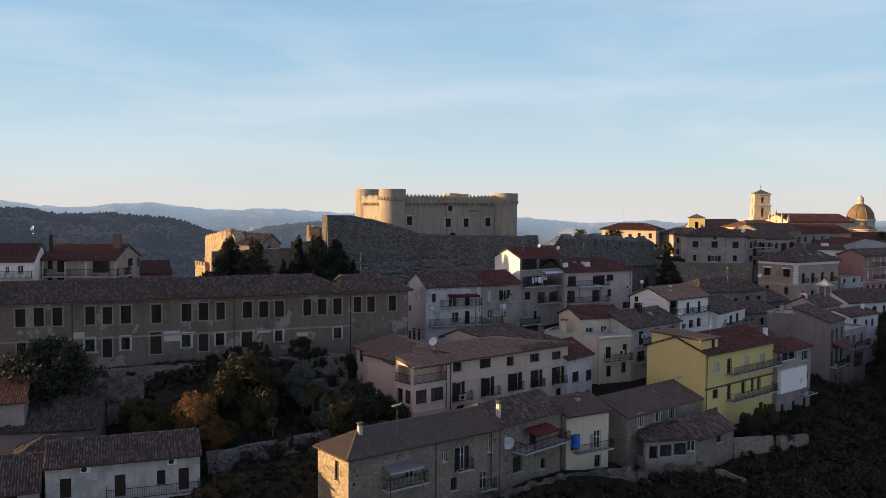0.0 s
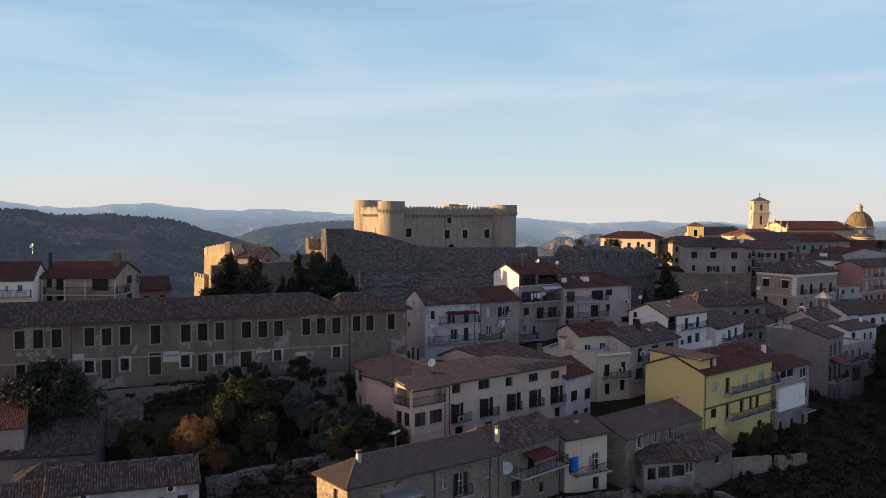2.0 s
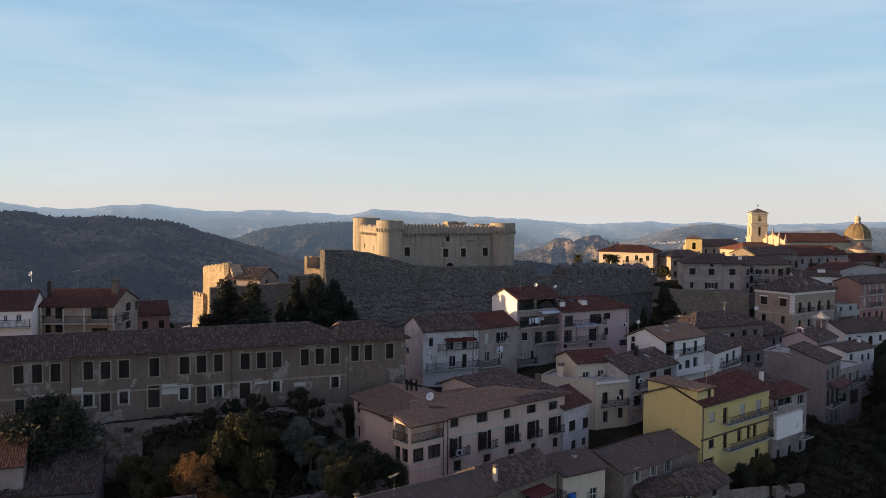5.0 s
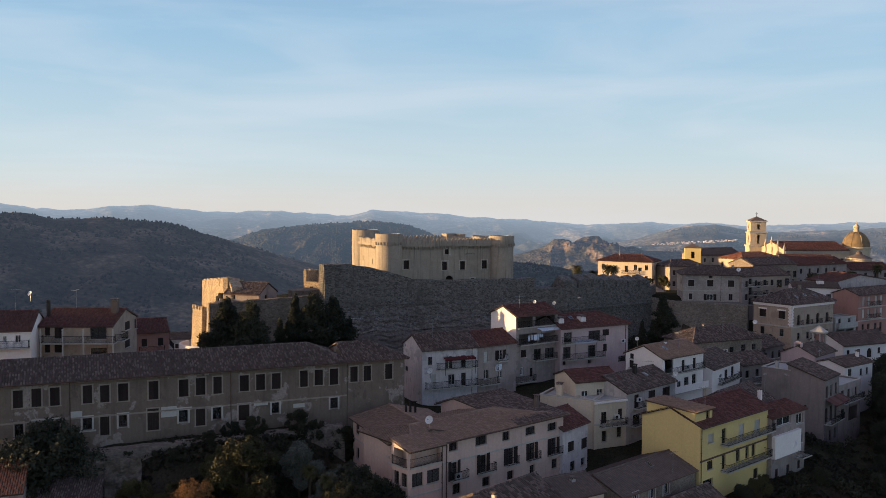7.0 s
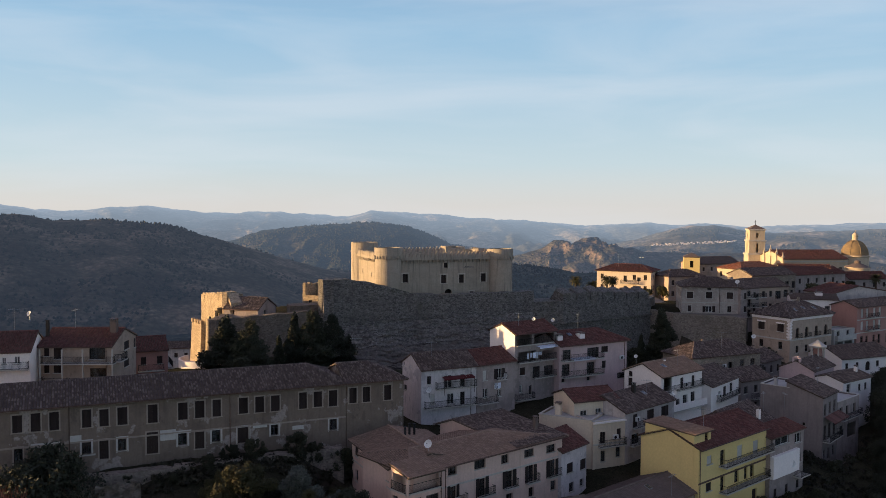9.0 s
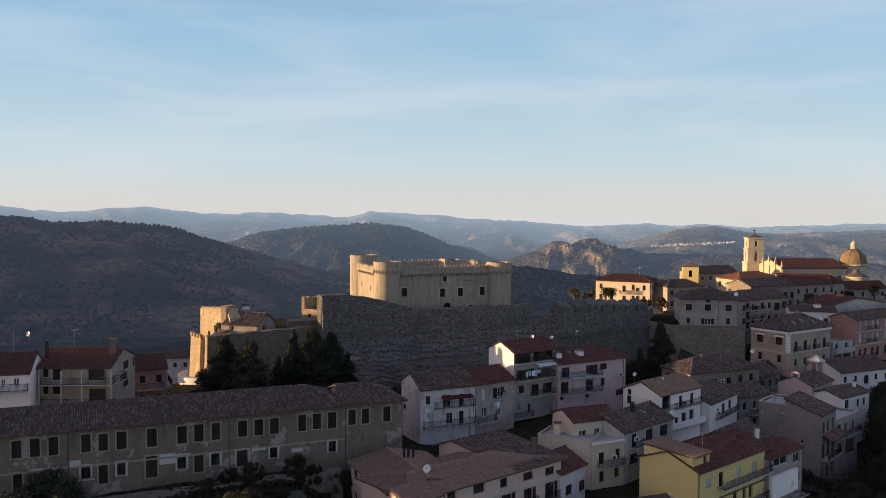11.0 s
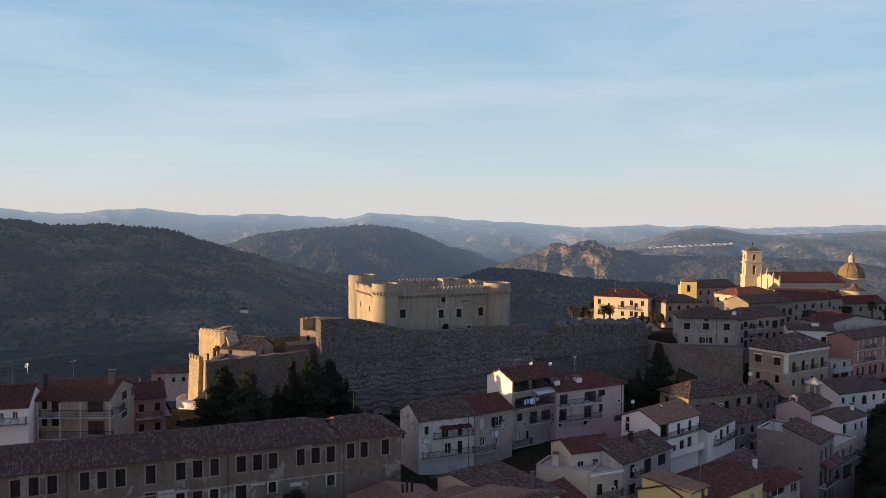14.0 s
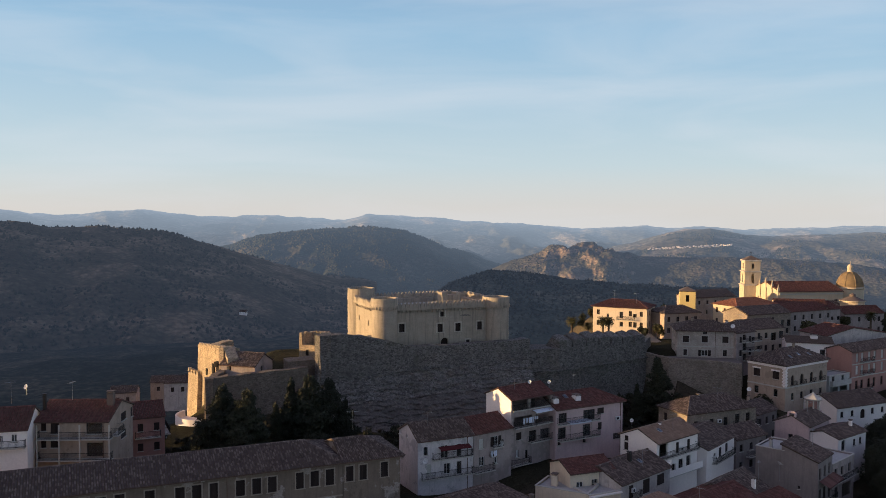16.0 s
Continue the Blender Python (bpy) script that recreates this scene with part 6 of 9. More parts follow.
CASTLE_OPENINGS = [(3.2, 6.2, 1.25, 1.8), (11.8, 5.8, 1.25, 1.8), (15.9, 5.8, 1.25, 1.8), (21.0, 5.9, 1.25, 1.8), (12.4, 9.1, 0.95, 1.1), (12.6, 2.6, 1.7, 2.0), (18.4, 3.2, 0.9, 0.7), (23.9, 6.6, 0.4, 0.7)]
build_castle()


def build_walls():
    ram = tagged(new("rampart"), "tall rough brown stone rampart below the castle", "rampart")
    tops = [(-21.4, 157.0, 28.4), (-16.9, 159.8, 28.3), (-12.5, 162.5, 27.4), (-9.2, 164.6, 26.3), (-4.4, 167.6, 24.7), (1.8, 171.4, 24.3), (15.6, 180.0, 23.9), (20.5, 183.0, 24.0)]
    mb = MB()
    wall_run(mb, ragged(tops, 1.1, 0.10, 3), 12.0, 2.2)
    part("wall", mb, MAT["rampart"], ram)
    mb = MB()
    wall_run(mb, ragged([(-22.9, 170.0, 27.2), (-21.4, 157.1, 28.3)], 1.2, 0.1, 4), 12.0, 2.0)
    part("side_wall", mb, MAT["rampart"], ram)
    fill = MB()
    fill.face((-20.5, 158.6, 26.6), (-12, 163.6, 25.4), (-13.5, 176, 25.4), (-22.0, 170, 25.8))
    part("walkway", fill, MAT["concrete"], ram)
    for p, q in zip(tops, tops[1:]):
        a, d = Vector((p[0], p[1], 0)), Vector((q[0] - p[0], q[1] - p[1], 0))
        part("cordon", MB().box(0, d.length, -0.75, 0.2, 19.9, 20.15), MAT["rampart"], ram, "", Matrix.Translation(a) @ Matrix.Rotation(math.atan2(d.y, d.x), 4, "Z"))

    ledge = tagged(new("rock_ledge"), "layered dark rock ledges under the rampart", "rock")
    v, f, nu, nz = [], [], 180, 60
    a, b = Vector((-22.0, 155.6)), Vector((20.0, 181.6))
    nrm = Vector((0.527, -0.85))
    for j in range(nz + 1):
        w = j / nz
        z = 20.3 - 9.5 * w
        for i in range(nu + 1):
            u = i / nu
            p = a.lerp(b, u)
            bed = z * 1.15 + 1.1 * noise.noise((u * 7, 3.0, 1.0)) + 0.5 * noise.noise((u * 21, 7.0, 1.0))
            bed = math.floor(bed) + min(1.0, (bed % 1.0) * 1.5)
            band = 0.5 * noise.noise((u * 4, z * 1.1, 2.0)) + 0.45 * noise.noise((u * 18, bed, 5.0)) + 0.4 * noise.noise((u * 60, z * 2.6, 8.0))
            step = 1 - min(max((bed / 1.15 - 10.8) / 9.5, 0.0), 1.0)
            out = 0.2 + 2.2 * step + 5.5 * step * step + band * (0.4 + 0.6 * w)
            v.append((p.x + nrm.x * out, p.y + nrm.y * out, z))
    for j0 in range(0, nz, 10):
        for i0 in range(0, nu, 30):
            rows = [v[j * (nu + 1) + i0:j * (nu + 1) + i0 + 31] for j in range(j0, j0 + 11)]
            mb = MB()
            mb.v = [p for row in rows for p in row]
            mb.f = [(31 * j + i, 31 * j + i + 1, 31 * j + i + 32, 31 * j + i + 31) for j in range(10) for i in range(30)]
            part("rock_bed", mb, MAT["ledge" if j0 >= 30 else "rampart"], ledge)

    bas = tagged(new("bastion"), "broad weathered bastion with rounded sloping merlons", "bastion")
    mb = MB()
    line = [(19.6, 190.0, 21.6), (20.6, 183.0, 21.6), (27.0, 184.5, 21.6), (34.0, 189.5, 21.4), (50.2, 201.5, 20.4), (54.0, 212, 20.2)]
    wall_run(mb, line, 3.0, 5.5)
    part("wall", mb, MAT["rampart"], bas)
    for p, q in zip(line, line[1:]):
        a, d = Vector((p[0], p[1], 0)), Vector((q[0] - p[0], q[1] - p[1], 0))
        part("cordon", MB().box(0, d.length, -0.75, 0.1, 16.6, 16.95), MAT["rampart"], bas, "", Matrix.Translation(a) @ Matrix.Rotation(math.atan2(d.y, d.x), 4, "Z"))
    rng = random.Random(8)
    for p, q, n in ((line[2], line[3], 2), (line[3], line[4], 5)):
        a, d = Vector((p[0], p[1], 0)), Vector((q[0] - p[0], q[1] - p[1], 0))
        rot = Matrix.Rotation(math.atan2(d.y, d.x), 4, "Z")
        step = d.length / n
        for i in range(n):
            mb = MB()
            w, hgt = step * 0.88, rng.uniform(2.6, 3.0)
            prof = [(-w / 2, 0.84), (-w * 0.44, 0.95), (-w * 0.2, 0.98 + rng.uniform(-0.05, 0.04)), (w * 0.15, 1.0), (w * 0.42, 0.92 + rng.uniform(-0.06, 0.04)), (w / 2, 0.82)]
            prof = [(x, z * hgt) for x, z in prof]
            for (x0, z0), (x1, z1) in zip(prof, prof[1:]):
                mb.face((x0, -0.12, -1.6), (x1, -0.12, -1.6), (x1, 0.1, z1 * 0.62), (x0, 0.1, z0 * 0.62))
                mb.face((x0, 0.1, z0 * 0.62), (x1, 0.1, z1 * 0.62), (x1, 2.6, z1), (x0, 2.6, z0))
                mb.face((x0, 2.6, z0), (x1, 2.6, z1), (x1, 5.0, -0.6), (x0, 5.0, -0.6))
            for x, z in (prof[0], prof[-1]):
                mb.face((x, -0.12, -1.6), (x, 0.1, z * 0.62), (x, 2.6, z), (x, 5.0, -0.6))
            o = a + d * ((i + 0.5) / n)
            z = p[2] + (q[2] - p[2]) * (i + 0.5) / n
            part("merlon", mb, MAT["rampart"], bas, "", Matrix.Translation((o.x, o.y, z)) @ rot)

    fort = tagged(new("outer_fort"), "sunlit ruined stone tower of the outer wall", "tower")
    mb = MB()
    wall_run(mb, ragged([(-49.6, 177.5, 23.4), (-45.5, 170.3, 24.2), (-40.2, 161.5, 25.2)], 1.4, 0.16, 5), 0.0, 3.0)
    wall_run(mb, ragged([(-40.2, 161.5, 25.2), (-38.6, 157.6, 24.0)], 1.4, 0.2, 6), 0.0, 2.0)
    wall_run(mb, ragged([(-44.5, 182.5, 23.6), (-49.6, 177.5, 23.4)], 1.4, 0.3, 6), 0.0, 2.0)
    part("wall", mb, MAT["fort"], fort)
    # Dark blocks on the uncut wall stand in for shaded window openings.
    for x, y, z, w, hh in ((-45.8, 170.9, 18.4, 0.9, 1.3), (-43.4, 166.7, 19.4, 1.3, 2.0), (-44.2, 168.1, 14.6, 0.8, 1.2)):
        part("window", MB().box(-w / 2, w / 2, -0.42, 0.3, z, z + hh), MAT["opening_shade"], fort, "dark block painted as shade of an empty window", Matrix.Translation((x, y, 0)) @ Matrix.Rotation(math.atan2(-16.0, 9.4), 4, "Z"))
    lean = math.atan2(-16.0, 9.4)
    for i in range(7):
        k = (i + 0.5) / 7
        x, y = -49.6 + 9.4 * k, 177.5 - 16.0 * k
        z = 23.4 + 1.8 * k
        merlon = MB().box(-1.12, 1.12, -0.14, 1.0, -1.3, 0.12).box(-1.0, 1.0, 0.1, 0.8, 0.12, 0.42)
        part("merlon", merlon, MAT["fort"], fort, "", Matrix.Translation((x, y, z)) @ Matrix.Rotation(lean, 4, "Z"))
    # Another dark block stands in for the shade of a doorway.
    part("arch", MB().box(-1.1, 1.1, -0.5, 0.4, 20.4, 21.9).lathe((0, -0.05, 21.9), [(1.1, -0.45), (1.1, 0.4), (0.01, 0.4)], 16), MAT["opening_shade"], fort, "dark block painted as shade of an arched doorway", Matrix.Translation((-41.6, 163.8, 0)) @ Matrix.Rotation(lean, 4, "Z"))
    part("pier", MB().box(-0.5, 0.5, -0.5, 0.9, 18.0, 25.7), MAT["fort"], fort, "", Matrix.Translation((-40.3, 160.6, 0)) @ Matrix.Rotation(-0.3, 4, "Z"))
    PADS.extend([(83.0, 146.0, 2.4, 5.0), (87.0, 153.0, 3.0, 5.0), (91.0, 161.0, 3.4, 5.0), (96.0, 169.0, 3.6, 5.0), (36.4, 96.6, -0.4, 4.0), (41.5, 99.4, -0.8, 4.0), (46.5, 101.8, -1.2, 4.0), (-46.0, 151.0, 12.0, 6.0), (-52.0, 143.0, 12.5, 6.0), (-16.0, 80.0, 4.9, 5.0), (-9.0, 83.0, 5.2, 4.0), (-21.0, 77.5, 4.4, 4.0)])
    mb = MB()
    wall_run(mb, [(-52.0, 178.5, 17.6), (-48.6, 173.6, 17.6)], 0.0, 2.5)
    for i in range(4):
        k = i / 3.4
        x, y = -52.0 + 3.4 * k, 178.5 - 4.9 * k
        mb.box(-0.45, 0.45, 0.0, 0.6, 17.6, 18.4, Matrix.Translation((x, y, 0)) @ Matrix.Rotation(-0.96, 4, "Z"))
    part("lower_wall", mb, MAT["fort"], fort)
    cur = tagged(new("curtain_wall"), "long low stone curtain wall behind dark trees", "wall")
    mb, stub = MB(), MB()
    wall_run(stub, [(-27.6, 158.4, 23.3), (-22.6, 160.2, 23.4)], 12.0, 4.5)
    wall_run(mb, ragged([(-40.6, 149.5, 21.9), (-33.0, 152.6, 22.2), (-23.6, 157.0, 22.6)], 1.3, 0.12, 9), 5.0, 1.6)
    part("wall", mb, MAT["curtain"], cur)
    part("coping", stub, MAT["curtain"], cur)
    mb = MB()
    wall_run(mb, ragged([(-40.4, 161.5, 21.8), (-40.6, 149.6, 21.9)], 1.3, 0.12, 9), 4.0, 1.4)
    part("side_wall", mb, MAT["curtain"], cur)
    tur = tagged(new("turret"), "square roofless turret with a broken front lit by the sun", "turret")
    tur.matrix_world = Matrix.Translation((-28.6, 178.2, 12.0)) @ Matrix.Rotation(radians(-24), 4, "Z")
    mb = MB().box(0, 0.7, 0, 5.0, 0, 13.6).box(0.7, 3.9, 4.3, 5.0, 0, 13.4).box(3.9, 4.6, 0, 5.0, 0, 12.2).box(0.7, 3.9, 0, 0.7, 0, 11.4)
    for i in range(5):      # crumbling stub merlons
        mb.box(0.72 + 0.8 * i, 1.2 + 0.8 * i, 4.3, 5.0, 13.4, 13.75)
    mb.box(0.05, 0.65, 0.0, 0.9, 13.6, 13.95).box(0.05, 0.65, 1.7, 2.6, 13.6, 13.9)
    part("wall", mb, MAT["fort"], tur)
    part("floor", MB().box(0.7, 3.9, 0.7, 4.3, 8.0, 10.4), MAT["fort"], tur)
    # Dark block as the shade of a window, no hole cut.
    part("window", MB().box(1.6, 2.3, -0.02, 0.4, 9.2, 10.4), MAT["opening_shade"], tur, "dark block painted as shade of an empty window")
    ter = tagged(new("terrace"), "curved white terrace parapet lit by the sun", "terrace")
    ter.location = (-43.0, 157.5, 11.5)
    mb = MB().lathe((0, 0, 0), [(5.2, -8), (5.2, 2.3), (4.9, 2.3), (4.9, 1.2), (0.01, 1.2)], 28, 150, 300)
    part("parapet", mb, MAT["white"], ter)


build_walls()


# ---- church ----
def build_church():
    t = tagged(new("bell_tower"), "tall pale stone bell tower with arched openings", "bell tower")
    t.matrix_world = Matrix.Translation((107.3, 288.4, 15.0)) @ Matrix.Rotation(radians(-5), 4, "Z") @ Matrix.Diagonal((0.88, 0.88, 1, 1))
    shaft = MB()
    for z0, z1, w in ((0, 11.6, 3.3), (11.6, 16.0, 3.0), (16.4, 19.6, 2.85)):
        aw = 1.0
        for k in range(4):
            m = Matrix.Rotation(radians(90 * k), 4, "Z")
            holes = z0 > 5
            zo, zc = z0 + 0.7, z1 - 0.8
            if not holes:
                shaft.face(*(m @ Vector(p) for p in ((-w, -w, z0), (w, -w, z0), (w, -w, z1), (-w, -w, z1))))
            else:
                h = aw / 2
                for x0, x1, a, b in ((-w, -h, z0, z1), (h, w, z0, z1), (-h, h, z0, zo), (-h, h, zc, z1)):
                    shaft.face(*(m @ Vector(p) for p in ((x0, -w, a), (x1, -w, a), (x1, -w, b), (x0, -w, b))))
                for x in (-h, h):
                    shaft.face(*(m @ Vector(p) for p in ((x, -w, zo), (x, -w + 0.7, zo), (x, -w + 0.7, zc), (x, -w, zc))))
        shaft.face((-w, -w, z1), (w, -w, z1), (w, w, z1), (-w, w, z1))
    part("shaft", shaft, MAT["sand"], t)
    for z, w in ((11.4, 3.55), (15.9, 3.3), (19.6, 3.2)):
        part("cornice", MB().box(-w, w, -w, w, z, z + 0.45), MAT["trim"], t)
    cap = MB()
    for k in range(4):
        m = Matrix.Rotation(radians(90 * k), 4, "Z")
        cap.face(*(m @ Vector(p) for p in ((-3.1, -3.1, 20.05), (3.1, -3.1, 20.05), (0, 0, 21.5))))
    part("roof", cap, MAT["tile_brown"], t)
    part("cross", MB().box(-0.07, 0.07, -0.07, 0.07, 21.3, 23.0).box(-0.45, 0.45, -0.06, 0.06, 22.3, 22.45), MAT["iron"], t)
    s = tagged(new("bell_tower"), "small square ochre bell tower with one arch", "bell tower")
    s.matrix_world = Matrix.Translation((77.2, 259.5, 13.0)) @ Matrix.Rotation(radians(-14), 4, "Z")
    mb, w, z1 = MB(), 2.35, 14.2
    for k in range(4):
        m = Matrix.Rotation(radians(90 * k), 4, "Z")
        for x0, x1, a, b in ((-w, -0.5, 0, z1), (0.5, w, 0, z1), (-0.5, 0.5, 0, 11.0), (-0.5, 0.5, 13.0, z1)):
            mb.face(*(m @ Vector(p) for p in ((x0, -w, a), (x1, -w, a), (x1, -w, b), (x0, -w, b))))
        for x in (-0.5, 0.5):
            mb.face(*(m @ Vector(p) for p in ((x, -w, 11.0), (x, -w + 0.6, 11.0), (x, -w + 0.6, 13.0), (x, -w, 13.0))))
    mb.face((-w, -w, 10.6), (w, -w, 10.6), (w, w, 10.6), (-w, w, 10.6))
    part("shaft", mb, MAT["yellow"], s)
    # Black box added so the arches look shaded inside.
    part("bell_chamber", MB().box(-w + 0.6, w - 0.6, -w + 0.6, w - 0.6, 10.62, 14.0), MAT["opening_shade"], s, "dark box painted as shade inside the bell opening")
    cap = MB()
    for k in range(4):
        m = Matrix.Rotation(radians(90 * k), 4, "Z")
        cap.face(*(m @ Vector(p) for p in ((-2.6, -2.6, 14.2), (2.6, -2.6, 14.2), (0, 0, 15.4))))
        cap.face(*(m @ Vector(p) for p in ((-2.6, -2.6, 14.2), (2.6, -2.6, 14.2), (w, -w, 14.0), (-w, -w, 14.0))))
    part("roof", cap, MAT["tile_brown"], s)

    nave = House("church", "long church nave with lit front, tiled roof and round windows", (109.6, 269.6), (130.9, 271.6), 17.5, 13.0, 26.0, wall="sand", rise=2.4, over=0.4, tiles="tile_red", pitch=0.36, category="church")
    for i in range(4):
        nave.op("front", 3.0 + 5.2 * i, 9.2, 1.1, 1.1, "dark")
    nave.op("left", 8.2, 6.5, 1.3, 3.0, "dark")
    nave.op("left", 3.0, 8.5, 0.9, 1.7, "dark")
    nave.op("left", 13.6, 8.5, 0.9, 1.7, "dark")
    nave.strip("front", 12.0, "trim", 0.3, 0.3)
    nave.strip("left", 8.0 - 0.6, "trim", 0.2, 0.3)
    nave.finish()
    for i in range(5):
        m = Matrix.Translation((-0.1, 0.4 + 16.7 * i / 4, nave.h + 0.2 + (1.9 if i == 2 else 1.0 if i in (1, 3) else 0.0)))
        part("pinnacle", MB().box(-0.3, 0.3, -0.3, 0.3, -0.6, 0.7, m).tube(m @ Vector((0, 0, 0.7)), m @ Vector((0, 0, 2.0)), 0.34, 0.04, 6), MAT["sand"], nave.ob)
    pil = MB().box(-0.35, -0.01, -0.45, 0.45, 0, nave.h + 0.5).mesh("pilaster", MAT["sand"])
    for i in range(5):
        part("pilaster", pil, None, nave.ob, "", Matrix.Translation((0, 0.5 + 16.5 * i / 4, 0)))
    aisle = House("church_aisle", "low church aisle with dark tiled lean-to roof", (110.4, 265.0), (128.8, 266.8), 4.4, 13.0, 21.4, wall="sand", roof="mono", rise=1.5, over=0.4, tiles="tile", pitch=0.36, category="church", pad=False)
    aisle.finish()
    d = tagged(new("church_dome"), "weathered ochre tiled church dome on a low drum with lantern", "dome")
    d.location = (136.2, 278.0, 15.0)
    part("drum", MB().lathe((0, 0, 0), [(4.3, 0), (4.3, 11.2), (4.6, 11.4), (4.6, 11.8), (4.2, 11.9)], 40), MAT["sand"], d)
    prof = [(4.2 * math.cos(radians(a)), 11.9 + 4.9 * math.sin(radians(a))) for a in range(0, 84, 6)]
    part("dome_shell", MB().lathe((0, 0, 0), prof, 40), MAT["dome"], d)
    for k in range(8):
        ribs, w = MB(), math.pi / 4 * k
        for (r0, z0), (r1_, z1_) in zip(prof, prof[1:]):
            ribs.tube((r0 * math.cos(w), r0 * math.sin(w), z0), (r1_ * math.cos(w), r1_ * math.sin(w), z1_), 0.13, 0.13, 5, False)
        part("rib", ribs, MAT["dome"], d)
    part("lantern", MB().lathe((0, 0, 0), [(0.95, 16.5), (0.85, 18.0), (1.05, 18.1), (1.0, 18.3), (0.7, 18.9), (0.1, 19.3), (0.06, 20.2)], 20), MAT["sand"], d)
    ap = tagged(new("chapel_drum"), "low round chapel with flat conical cap", "chapel")
    ap.location = (129.6, 262.5, 14.0)
    part("wall", MB().lathe((0, 0, 0), [(3.5, 0), (3.5, 9.6), (3.8, 9.7), (3.8, 10.0)], 32), MAT["sand"], ap)
    part("roof", MB().lathe((0, 0, 0), [(3.8, 10.0), (0.9, 11.2), (0.9, 11.8), (0.0, 12.3)], 32), MAT["tile_brown"], ap)


MAT["dome"] = tile_mat("dome_scales", (0.17, 0.115, 0.06), (0.25, 0.175, 0.09), (0.33, 0.24, 0.13), 0.75)
build_church()


# ---- ground ----
def smooth(a, b, x):
    t = np.clip((x - a) / (b - a), 0, 1)
    return t * t * (3 - 2 * t)


FAR_AZ = [-38, -27.3, -25.3, -22.7, -21.3, -19.3, -15.4, -11.2, -6.2, -4.6, -0.8, 3.8, 9.8, 13.8, 15.6, 17.3, 20.1, 24, 27.6, 37]
FAR_Z = [24, 49, 19, 17, 37, 41, 4, 14, -14, 19, 5, -22, -57, -37, -52, -38, -54, -35, -28, -31]
# The crest west of -30 is unseen, raised to shade the valley.
LEFT_AZ = [-80, -60, -45, -36, -27.3, -26.1, -24.3, -21.7, -17.7, -15.9, -14.2, -11.3, -8.3, -4]
LEFT_Z = [60, 140, 120, 60, 22, 24, 9, 12, 0, -20, -39, -71, -104, -130]
MID_AZ = [-17, -13.6, -11.6, -8.3, -4.2, -2.3, -0.7, 1.0, 2.2, 3.1, 3.8, 5.6, 9]
MID_Z = [-140, -86, -45, -30, -21, -34, -64, -106, -122, -146, -157, -188, -230]
ROCK_AZ = [1.5, 3.6, 5.0, 6.0, 7.6, 9.5, 10.5, 11.4, 12.6, 13.5, 16, 18, 22, 26, 32]
ROCK_Z = [-230, -138, -110, -96, -78, -62, -60, -62, -82, -90, -92, -90, -90, -100, -140]
NEAR_AZ = [-2, 1, 3.6, 6, 9, 12.6, 16, 20, 26, 34]
NEAR_Z = [-125, -76, -54, -57, -67, -75, -76, -77, -96, -130]
RIGHT_AZ = [10, 13, 14.25, 15.8, 17.9, 19.2, 21, 24, 28, 40]
RIGHT_Z = [-140, -100, -72, -44, -32, -44, -60, -48, -42, -50]


def fbm(x, y, scale, octaves=5):
    v = np.zeros(len(x))
    amp, tot, f = 1.0, 0.0, 1.0 / scale
    for _ in range(octaves):
        v += amp * np.fromiter((noise.noise((a, b, 3.3)) for a, b in zip((x * f).tolist(), (y * f).tolist())), float, len(x))
        tot += amp
        amp *= 0.5
        f *= 2.03
    return v / tot


